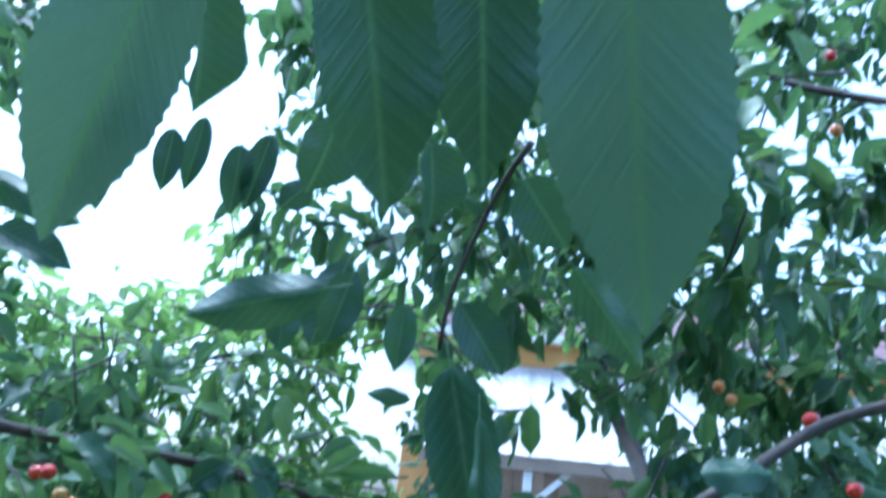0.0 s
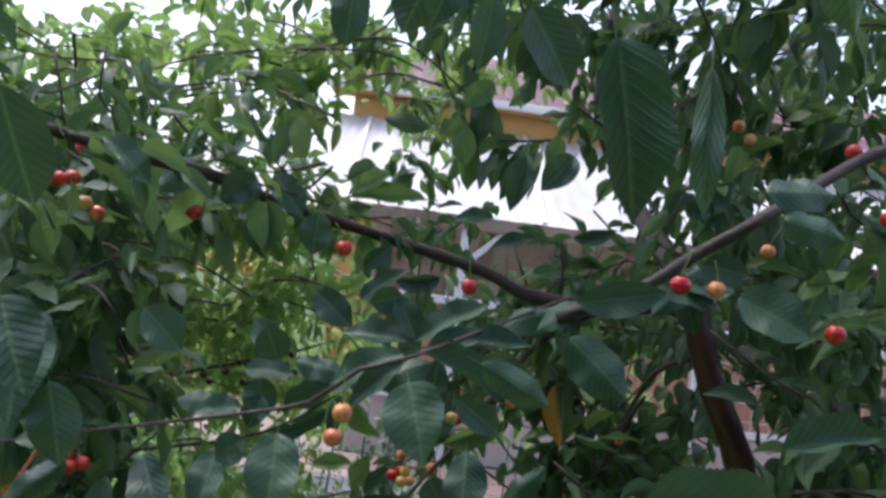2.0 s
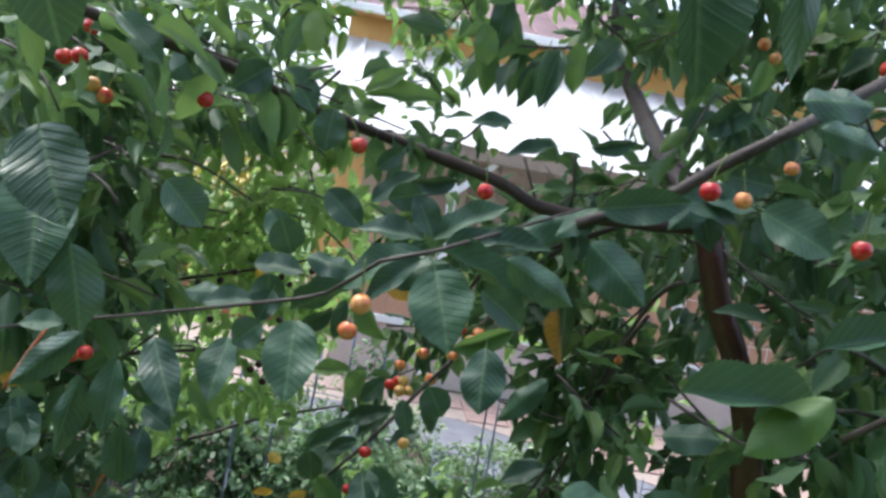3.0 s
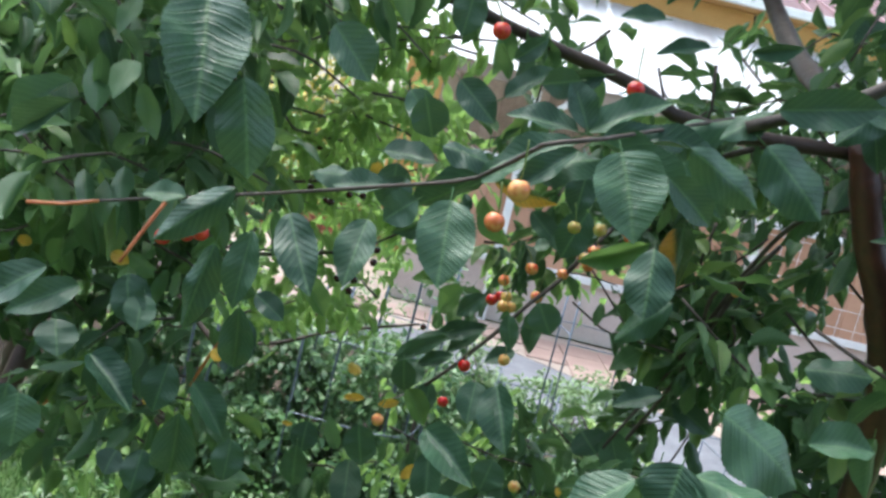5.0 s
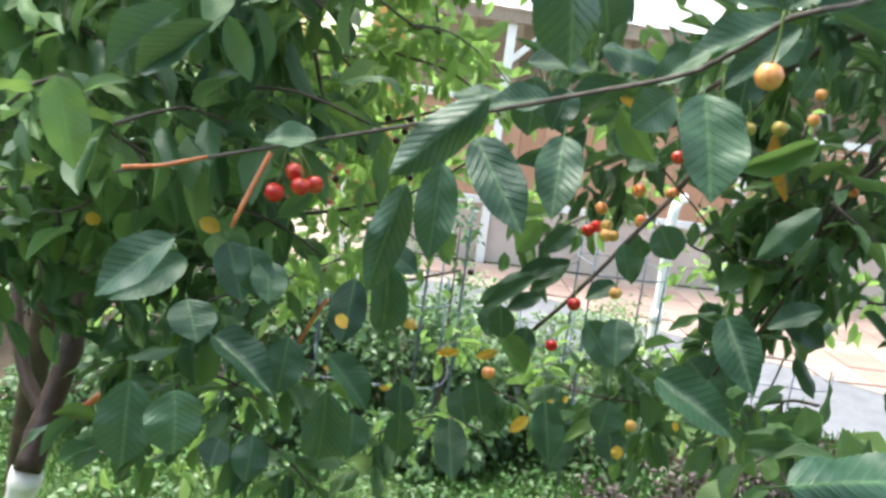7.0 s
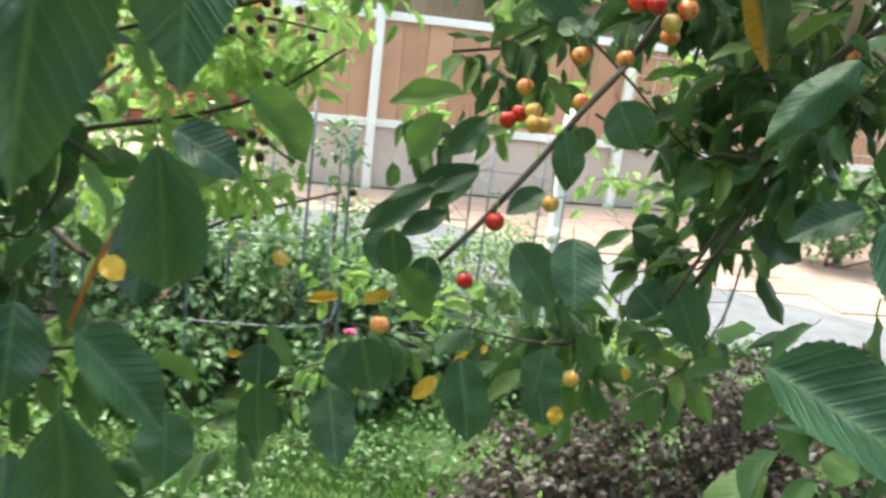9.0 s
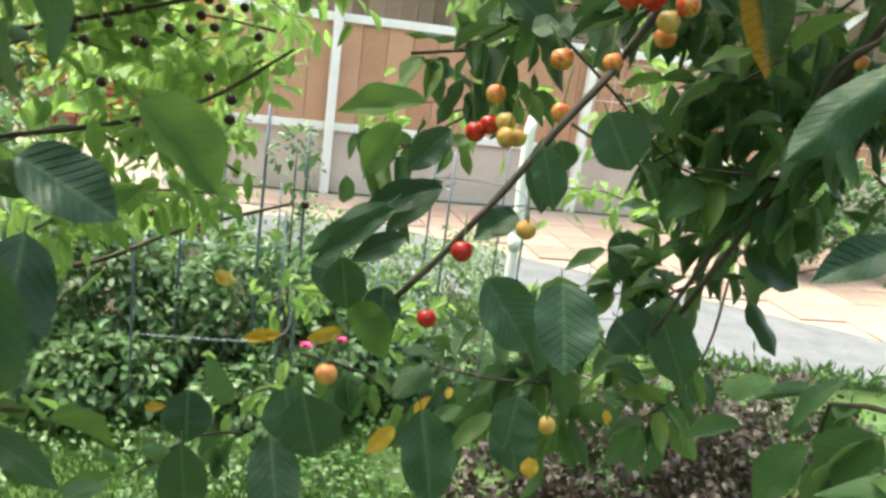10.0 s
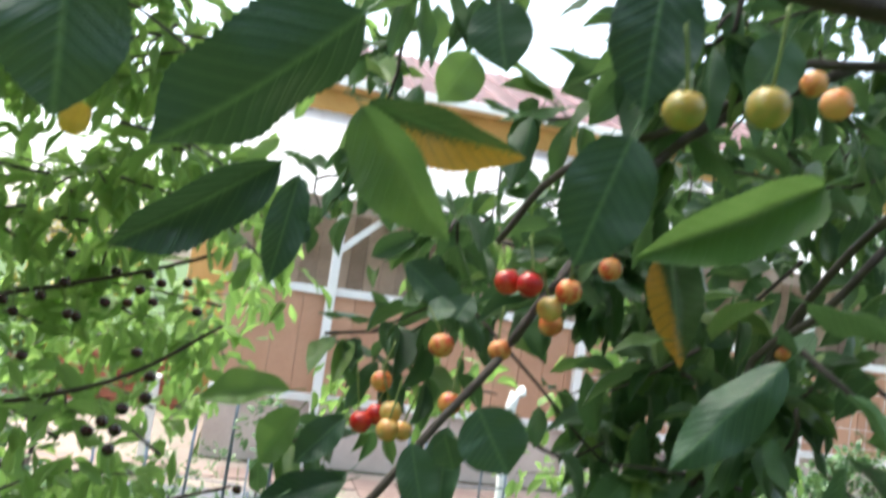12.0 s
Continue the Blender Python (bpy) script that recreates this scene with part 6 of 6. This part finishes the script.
sprig(-0.11, 1.77, 2.74, 68)
sprig(-0.15, 1.43, 2.84, 183)
sprig(-0.15, 1.90, 2.96, 211)
sprig(0.32, 1.96, 2.39, 293)
sprig(0.13, 1.59, 3.01, 85)
sprig(-0.14, 1.88, 2.48, 148)
sprig(0.09, 1.63, 2.72, 9)
sprig(0.39, 1.29, 2.82, 6)
sprig(-0.20, 1.21, 2.62, 345)
sprig(-0.02, 1.59, 2.63, 332)
sprig(0.01, 1.25, 2.50, 63)
sprig(0.35, 0.97, 2.60, 156)
sprig(-0.65, 1.41, 2.88, 223)
sprig(0.64, 1.26, 2.20, 258)
sprig(0.19, 1.55, 2.76, 246)
sprig(-0.20, 1.66, 2.55, 243)
sprig(0.65, 1.53, 2.94, 136)
sprig(0.79, 1.75, 2.52, 135)
sprig(0.33, 1.46, 2.44, 224)
sprig(0.46, 1.13, 2.39, 237)
sprig(0.34, 1.72, 2.75, 259)
sprig(0.15, 1.00, 2.62, 350)
sprig(0.71, 1.60, 2.58, 188)
sprig(0.56, 1.20, 2.41, 161)
sprig(0.38, 1.08, 2.41, 95)
sprig(-0.35, 1.61, 2.94, 204)
sprig(0.08, 1.10, 2.53, 77)
sprig(0.28, 1.84, 2.45, 66)
sprig(0.08, 1.96, 2.59, 238)
sprig(0.65, 1.46, 2.20, 73)
sprig(0.80, 1.77, 2.20, 13)
sprig(0.42, 1.78, 2.48, 260)
sprig(0.28, 2.04, 2.56, 111)
sprig(0.22, 1.26, 2.59, 39)
sprig(0.62, 1.18, 2.54, 171)
sprig(0.41, 1.16, 2.57, 105)
sprig(-0.77, 1.87, 2.00, 269)
sprig(0.22, 1.40, 2.70, 301)
sprig(-0.53, 0.93, 2.59, 44)
sprig(0.37, 1.04, 2.52, 51)
sprig(0.54, 1.85, 2.61, 160)
sprig(0.55, 1.95, 2.20, 83)
sprig(-0.12, 1.86, 2.92, 125)
sprig(0.62, 1.40, 2.17, 208)
sprig(-0.76, 1.60, 2.85, 263)
sprig(0.59, 1.33, 2.30, 95)
sprig(0.29, 1.34, 2.67, 63)
sprig(0.55, 1.44, 2.30, 176)
sprig(-0.62, 1.29, 2.16, 228)
sprig(-0.06, 1.69, 3.07, 114)
sprig(0.28, 1.35, 2.54, 167)
sprig(0.61, 1.16, 2.57, 290)
sprig(0.72, 1.41, 2.63, 172)
sprig(-0.79, 1.69, 2.98, 130)
sprig(0.79, 1.77, 2.31, 16)
sprig(-0.05, 1.64, 2.90, 79)
sprig(-1.00, 1.57, 2.94, 217)
sprig(0.16, 1.52, 2.68, 52)
sprig(0.31, 1.67, 2.49, 27)
sprig(0.53, 1.42, 2.29, 71)
sprig(0.80, 1.94, 2.55, 204)
sprig(-0.01, 1.15, 2.48, 253)
sprig(0.81, 1.72, 2.57, 182)
sprig(-0.65, 1.16, 2.75, 196)
sprig(-0.22, 1.70, 3.13, 136)
sprig(-0.10, 1.31, 2.76, 357)
sprig(0.52, 1.46, 2.45, 190)
sprig(0.76, 1.66, 2.43, 252)
sprig(0.76, 1.76, 2.21, 101)
sprig(0.61, 1.29, 2.31, 270)
sprig(-0.82, 1.82, 2.10, 254)
sprig(0.38, 1.26, 2.36, 66)
sprig(0.36, 1.20, 2.52, 169)
sprig(-0.15, 1.46, 2.98, 239)
sprig(0.45, 1.85, 2.73, 199)
sprig(-0.75, 1.68, 2.20, 274)
sprig(-0.74, 1.66, 3.03, 101)
sprig(-0.05, 1.10, 2.40, 229)
sprig(0.45, 1.33, 2.39, 187)
sprig(0.20, 1.08, 2.45, 356)
sprig(0.01, 1.32, 2.48, 55)
sprig(0.18, 1.70, 2.53, 266)
sprig(0.39, 1.81, 2.54, 303)
sprig(0.73, 1.76, 2.18, 149)
sprig(0.77, 1.56, 2.46, 100)
sprig(-0.85, 1.80, 2.01, 223)
sprig(0.55, 1.39, 2.28, 69)
sprig(0.58, 1.19, 2.56, 152)
sprig(-0.11, 1.04, 2.61, 246)
sprig(0.44, 1.26, 2.18, 318)
sprig(0.79, 1.60, 3.05, 22)
sprig(0.41, 1.53, 2.15, 197)
sprig(0.62, 1.40, 2.90, 146)
sprig(0.05, 1.10, 2.39, 198)
sprig(-0.76, 1.55, 2.91, 85)
sprig(0.46, 1.88, 2.64, 70)
sprig(-0.77, 1.44, 2.80, 31)
sprig(0.12, 1.86, 2.65, 150)
sprig(-0.47, 1.26, 2.03, 97)
sprig(-0.22, 1.59, 3.00, 284)
sprig(0.60, 1.89, 2.39, 84)
sprig(0.73, 1.50, 2.17, 54)
sprig(-0.53, 1.15, 2.02, 88)
sprig(-0.17, 1.10, 2.66, 310)
sprig(0.60, 1.88, 2.38, 316)
sprig(0.22, 1.36, 2.49, 210)
sprig(0.02, 1.69, 2.94, 59)
sprig(0.29, 1.25, 2.26, 210)
sprig(0.73, 1.93, 2.29, 281)
sprig(0.78, 1.65, 2.15, 151)
sprig(0.48, 1.42, 2.99, 325)
sprig(0.69, 1.69, 2.15, 72)
sprig(-0.60, 1.81, 2.01, 69)
sprig(-0.47, 1.26, 2.07, 74)
sprig(-0.54, 1.29, 2.06, 151)
sprig(-0.66, 1.80, 2.03, 273)
sprig(0.72, 1.96, 2.47, 173)
sprig(0.58, 1.42, 2.94, 164)
sprig(-0.59, 1.40, 2.02, 135)
sprig(-0.96, 1.73, 2.44, 248)
sprig(0.71, 1.39, 2.98, 105)
sprig(0.79, 1.70, 3.06, 82)
sprig(0.71, 1.71, 2.82, 150)
sprig(0.34, 1.18, 2.12, 230)
sprig(-0.85, 1.62, 2.92, 186)
sprig(-0.23, 1.13, 2.76, 22)
sprig(0.47, 2.02, 2.44, 64)
sprig(0.85, 1.97, 2.17, 222)
sprig(0.06, 1.86, 2.95, 307)
sprig(-0.34, 1.51, 2.95, 242)
sprig(-0.90, 1.83, 2.01, 116)
sprig(-0.50, 1.45, 2.03, 21)
sprig(0.25, 1.59, 2.48, 328)
sprig(0.47, 1.41, 2.13, 326)
sprig(0.64, 1.72, 2.16, 5)
sprig(0.57, 1.91, 2.41, 166)
sprig(0.01, 1.80, 2.09, 293)
sprig(-0.59, 1.71, 2.09, 305)
sprig(0.70, 1.94, 2.15, 102)
sprig(-0.45, 1.03, 2.03, 317)
sprig(-0.59, 1.90, 2.07, 269)
sprig(0.76, 1.97, 2.15, 327)
sprig(0.79, 1.72, 2.96, 144)
sprig(0.65, 1.65, 3.12, 255)
sprig(0.44, 1.81, 2.94, 178)
sprig(0.77, 1.92, 2.57, 194)
sprig(-0.32, 1.85, 2.77, 132)
sprig(-0.56, 1.11, 1.99, 256)
sprig(0.49, 1.53, 1.95, 329)
sprig(-0.47, 1.11, 1.93, 249)
sprig(0.38, 1.50, 1.95, 162)
sprig(0.21, 1.31, 2.01, 240)
sprig(0.21, 1.34, 1.96, 84)
sprig(0.45, 0.94, 2.02, 271)
sprig(-0.77, 1.83, 1.84, 278)
sprig(0.41, 1.27, 1.96, 326)
sprig(-0.60, 1.49, 1.83, 333)
sprig(0.20, 1.78, 1.92, 154)
sprig(0.61, 1.64, 1.98, 30)
sprig(-0.65, 1.36, 1.99, 170)
sprig(0.14, 1.44, 1.96, 125)
sprig(0.28, 1.54, 2.04, 252)
sprig(0.63, 1.55, 2.10, 289)
sprig(0.09, 1.94, 1.94, 273)
sprig(0.44, 1.53, 2.04, 324)
sprig(0.19, 1.39, 1.97, 69)
sprig(0.39, 1.80, 1.98, 321)
sprig(-0.43, 1.15, 1.91, 140)
sprig(-0.76, 1.69, 1.85, 257)
sprig(-0.30, 1.25, 2.06, 22)
sprig(0.59, 1.93, 2.03, 298)
sprig(-0.75, 1.74, 1.88, 207)
sprig(-0.79, 1.55, 1.84, 116)
sprig(0.36, 1.90, 1.97, 68)
sprig(0.60, 1.65, 2.06, 97)
sprig(-0.80, 1.80, 1.79, 297)
sprig(0.73, 1.78, 1.93, 343)
sprig(0.50, 1.35, 2.06, 268)
sprig(-0.45, 1.15, 1.88, 287)
sprig(0.49, 1.86, 1.91, 155)
sprig(0.64, 1.50, 2.09, 26)
sprig(0.83, 1.87, 2.05, 355)
sprig(-0.50, 1.02, 1.92, 349)
sprig(0.47, 1.98, 1.94, 343)
sprig(0.72, 1.54, 1.96, 9)
sprig(-0.68, 1.35, 1.91, 243)
sprig(0.48, 1.19, 2.01, 357)
sprig(-0.72, 1.45, 1.91, 236)
sprig(-0.01, 1.85, 1.90, 116)
sprig(0.65, 1.54, 2.00, 322)
sprig(0.30, 1.34, 2.04, 183)
sprig(-0.65, 1.30, 1.83, 8)
sprig(0.59, 1.30, 2.02, 136)
sprig(-0.81, 1.60, 1.82, 348)
sprig(0.60, 1.29, 1.98, 174)
sprig(0.17, 1.96, 1.88, 64)
sprig(0.19, 1.91, 1.86, 93)
sprig(-0.87, 1.65, 1.86, 279)
sprig(0.22, 1.53, 1.90, 109)
sprig(0.00, 1.61, 1.95, 90)
sprig(0.54, 1.14, 2.00, 293)
sprig(0.46, 0.97, 2.00, 293)
sprig(-0.81, 1.61, 1.79, 292)
sprig(0.29, 1.74, 1.90, 300)
sprig(0.37, 1.79, 1.89, 253)
sprig(-0.55, 1.59, 1.84, 212)
sprig(0.53, 1.86, 2.44, 113)
sprig(-0.88, 1.67, 1.78, 111)
sprig(0.53, 1.27, 1.89, 14)
sprig(0.58, 1.20, 1.87, 346)
sprig(-0.52, 1.20, 1.75, 48)
sprig(0.52, 1.06, 1.90, 357)
sprig(-0.54, 1.55, 1.71, 354)
sprig(0.21, 1.54, 1.85, 238)
sprig(-0.46, 1.31, 1.77, 263)
sprig(-0.61, 1.62, 1.73, 186)
sprig(0.29, 1.61, 1.82, 328)
sprig(0.47, 1.08, 1.88, 225)
sprig(-0.36, 1.23, 1.83, 76)
sprig(-0.52, 1.55, 1.71, 254)
sprig(0.42, 1.35, 1.83, 88)
sprig(0.59, 1.17, 1.87, 301)
sprig(-0.48, 1.48, 1.74, 313)
sprig(0.54, 1.59, 1.76, 281)
sprig(0.62, 1.30, 1.85, 88)
sprig(-0.49, 1.40, 1.69, 299)
sprig(-0.48, 1.10, 1.78, 35)
sprig(-0.60, 1.43, 1.63, 32)
sprig(0.47, 1.02, 1.86, 124)
sprig(-0.36, 1.14, 1.81, 5)
sprig(0.09, 1.60, 1.81, 77)
sprig(-0.63, 1.42, 1.66, 185)
sprig(0.08, 1.71, 1.77, 217)
sprig(-0.60, 1.40, 1.68, 244)
sprig(-0.48, 1.43, 1.65, 302)
sprig(-0.50, 1.50, 1.80, 354)
sprig(0.20, 1.74, 1.79, 234)
sprig(0.35, 1.47, 1.75, 26)
sprig(0.36, 1.49, 1.83, 107)
sprig(0.43, 1.66, 1.74, 293)
sprig(-0.57, 1.55, 1.61, 74)
sprig(0.06, 1.70, 1.70, 355)
sprig(0.44, 1.68, 1.74, 148)
sprig(0.57, 1.12, 1.87, 149)
sprig(-0.70, 1.54, 1.63, 181)
sprig(-0.71, 1.52, 1.70, 28)
sprig(0.33, 1.63, 1.75, 96)
sprig(0.49, 1.34, 1.65, 71)
sprig(0.26, 1.14, 1.74, 323)
sprig(0.43, 0.98, 1.78, 21)
sprig(0.42, 1.37, 1.64, 43)
sprig(0.62, 1.12, 1.86, 172)
sprig(0.69, 1.30, 1.80, 116)
sprig(0.58, 1.26, 1.75, 336)
sprig(0.48, 1.26, 1.68, 155)
sprig(0.50, 0.97, 1.79, 352)
sprig(0.72, 1.30, 1.75, 1)
sprig(0.60, 1.14, 1.73, 36)
sprig(-0.48, 1.40, 2.22, 329)
sprig(0.59, 1.33, 1.69, 71)
sprig(-0.50, 1.45, 1.58, 224)
sprig(-0.54, 1.42, 1.57, 204)
sprig(-0.47, 1.50, 1.88, 112)
sprig(0.58, 1.33, 1.67, 348)
sprig(-0.46, 1.19, 1.57, 238)
sprig(0.34, 1.42, 1.69, 92)
sprig(-0.48, 1.42, 1.51, 114)
sprig(0.73, 1.32, 1.70, 153)
sprig(0.30, 1.48, 1.65, 152)
sprig(-0.50, 1.29, 1.41, 178)
sprig(-0.70, 1.43, 1.66, 101)
sprig(-0.40, 1.32, 1.44, 38)
sprig(-0.58, 1.30, 1.36, 151)
sprig(-0.51, 1.43, 1.43, 176)
sprig(0.19, 1.12, 1.54, 83)
sprig(-0.40, 1.33, 1.33, 341)
sprig(0.59, 1.40, 1.58, 131)
sprig(-0.60, 1.33, 1.53, 265)
sprig(-0.63, 1.41, 1.42, 272)
sprig(-0.63, 1.15, 1.76, 179)
sprig(-0.66, 1.45, 1.56, 104)
sprig(-0.66, 1.23, 1.66, 126)
sprig(-0.79, 1.47, 1.67, 164)
sprig(0.26, 1.56, 1.67, 333)
sprig(0.30, 1.56, 1.64, 15)
sprig(-0.74, 1.41, 1.59, 296)
sprig(0.06, 1.51, 1.41, 158)
sprig(-0.00, 1.78, 1.61, 197)
sprig(0.35, 1.59, 1.52, 204)
sprig(0.14, 1.54, 1.42, 272)
sprig(0.17, 1.56, 1.31, 86)
sprig(0.36, 1.64, 1.55, 111)
sprig(0.32, 1.57, 1.37, 219)
sprig(0.25, 1.74, 1.37, 328)
sprig(0.32, 1.70, 1.37, 291)
sprig(0.35, 1.75, 1.43, 120)
sprig(0.34, 1.79, 1.47, 257)
sprig(0.25, 1.08, 2.69, 60)
sprig(0.10, 1.48, 2.87, 229)
sprig(0.79, 1.60, 3.05, 153)
sprig(-0.77, 1.44, 2.80, 232)
sprig(-0.10, 2.04, 2.64, 90)
sprig(-0.34, 1.51, 2.95, 283)
sprig(0.52, 1.91, 2.83, 47)
sprig(0.77, 1.62, 3.16, 256)
sprig(0.60, 1.67, 3.12, 95)
sprig(-0.59, 1.68, 3.04, 152)
sprig(0.79, 1.72, 2.96, 63)
sprig(0.70, 1.34, 2.45, 54)
sprig(-0.56, 1.02, 2.25, 328)
sprig(-0.43, 1.78, 2.57, 318)
sprig(-0.84, 1.56, 2.08, 256)
sprig(-0.94, 1.69, 2.04, 3)
sprig(-1.00, 1.65, 2.54, 162)
sprig(0.69, 1.29, 2.06, 249)
sprig(-0.55, 1.32, 1.95, 9)
sprig(0.73, 1.32, 1.70, 309)
sprig(0.59, 1.40, 1.58, 303)
sprig(0.50, 1.34, 1.52, 1)
sprig(-0.79, 1.46, 1.69, 123)
sprig(0.21, 1.03, 1.54, 154)
sprig(-0.74, 1.32, 1.59, 352)
sprig(-0.41, 1.57, 1.17, 101)
sprig(-0.64, 1.63, 1.31, 273)
sprig(-0.03, 1.79, 1.28, 356)
sprig(-0.72, 1.22, 2.78, 290)
sprig(-0.22, 1.70, 3.13, 36)
sprig(-0.66, 1.45, 2.91, 276)
sprig(0.58, 1.78, 3.06, 181)
sprig(-0.34, 1.51, 2.95, 127)
sprig(0.11, 1.84, 3.00, 171)
sprig(0.77, 1.62, 3.16, 183)
sprig(0.91, 1.81, 2.69, 295)
sprig(-0.39, 1.79, 2.83, 12)
sprig(0.42, 1.96, 2.64, 328)
sprig(0.39, 1.69, 3.17, 328)
sprig(0.04, 2.01, 2.69, 174)
sprig(0.68, 1.70, 2.71, 5)
sprig(-0.94, 1.69, 2.04, 181)
sprig(-1.00, 1.65, 2.54, 44)
sprig(-0.03, 1.99, 2.38, 35)
sprig(-0.91, 1.68, 1.97, 349)
sprig(-0.40, 1.71, 2.22, 226)
sprig(0.69, 1.29, 2.06, 34)
sprig(0.69, 1.23, 1.92, 35)
sprig(0.73, 1.32, 1.70, 30)
sprig(0.59, 1.33, 1.54, 59)
sprig(-0.80, 1.36, 1.80, 62)
sprig(-0.73, 1.31, 1.54, 70)
sprig(-0.26, 1.70, 1.20, 188)
sprig(0.12, 1.54, 3.07, 63)
sprig(-0.00, 1.71, 3.00, 224)
sprig(0.54, 1.41, 3.01, 201)
sprig(0.20, 1.70, 2.97, 205)
sprig(-0.87, 1.42, 2.75, 29)
sprig(0.59, 1.33, 1.54, 203)
sprig(-0.82, 1.41, 1.73, 266)
sprig(-0.75, 1.28, 1.89, 91)
sprig(0.15, 1.00, 1.52, 274)
sprig(-0.50, 1.38, 1.93, 262)
sprig(-0.45, 1.43, 1.95, 359)
sprig(-0.49, 1.35, 2.15, 90)
sprig(-0.43, 1.56, 2.06, 158)
sprig(-0.27, 1.24, 2.21, 307)
sprig(-0.48, 1.33, 2.12, 304)
sprig(-0.65, 1.48, 2.18, 74)
sprig(-0.62, 1.29, 1.94, 252)
sprig(-0.72, 1.60, 2.20, 288)
sprig(-0.37, 1.59, 2.06, 54)
sprig(-0.59, 1.25, 2.11, 215)
sprig(-0.73, 1.64, 2.10, 86)
sprig(-0.33, 1.45, 2.13, 162)
sprig(-0.54, 1.39, 2.16, 75)
TWIGS.append((bough(fill, (-0.40, 0.86, 2.10), (-0.05, 1.20, 2.06), 40, 0.06, 0.06, 0.01, 0.25, 0.6), 0.002))
sprig(0.49, 1.79, 2.03, 84)
sprig(0.50, 1.68, 1.97, 214)
sprig(0.67, 1.86, 2.09, 353)
sprig(0.59, 1.81, 1.91, 214)
sprig(0.59, 1.71, 1.92, 325)
sprig(0.57, 1.97, 2.01, 144)
sprig(0.21, 1.57, 1.81, 245)
sprig(0.27, 1.50, 1.74, 110)
sprig(0.39, 1.66, 1.82, 243)
sprig(0.41, 1.50, 1.73, 262)
sprig(0.38, 1.54, 1.66, 93)
sprig(0.32, 1.69, 1.66, 258)
# Unseen clumps and limbs, added above and behind the camera to block skylight.
shade_crown = Foliage(TINY)
for cx, cy, cz, rx, ry, rz, n in ((-0.6, -1.2, 1.9, 0.8, 0.35, 1.2, 2400), (0.4, -1.3, 1.9, 0.8, 0.35, 1.2, 2400), (1.4, -0.9, 2.1, 0.5, 0.5, 1.0, 1400), (-1.5, -0.6, 2.0, 0.4, 0.6, 1.0, 1200), (0.1, 0.1, 3.4, 1.3, 0.7, 0.4, 1700)):
    crown(shade_crown, (cx, cy, cz), (rx, ry, rz), n, 0.08, 0.5, 0.1)
    branch(tree, "limb", 0.014, 0.006, BARK, (0.53, 1.34, 0.8), (0.5 * cx + 0.3, 0.3, 0.95), (cx, cy, 1.6))
put("foliage", shade_crown.mesh("foliage", FILL), tree, Matrix.Identity(4), kind="stuff")
join_twigs(TWIGS, tree)
put("foliage", fill.mesh("foliage", FILL), tree, Matrix.Identity(4), kind="stuff")

# ---------------------------------------------------------------- paving of the terrace, piece by piece
paver_mesh = box_mesh("paver", 0.392, 0.392, 0.03, PAVER, 0.005)
paved = 0
for i in range(24):
    for j in range(11):
        x, y = -2.0 + 0.4 * i, 5.2 + 0.4 * j
        edge = 7.84 if x < 0.9 else 7.8 - 0.729 * (x - 0.92)
        if y - 0.25 > edge and y < 8.6 and x < 7.2 and paved < 300:
            put("paver", paver_mesh, terrace, pose(x, y - 0.05, 0.004 + rng.uniform(0, 0.005), rng.uniform(-0.4, 0.4), rng.uniform(-0.4, 0.4), 0))
            paved += 1
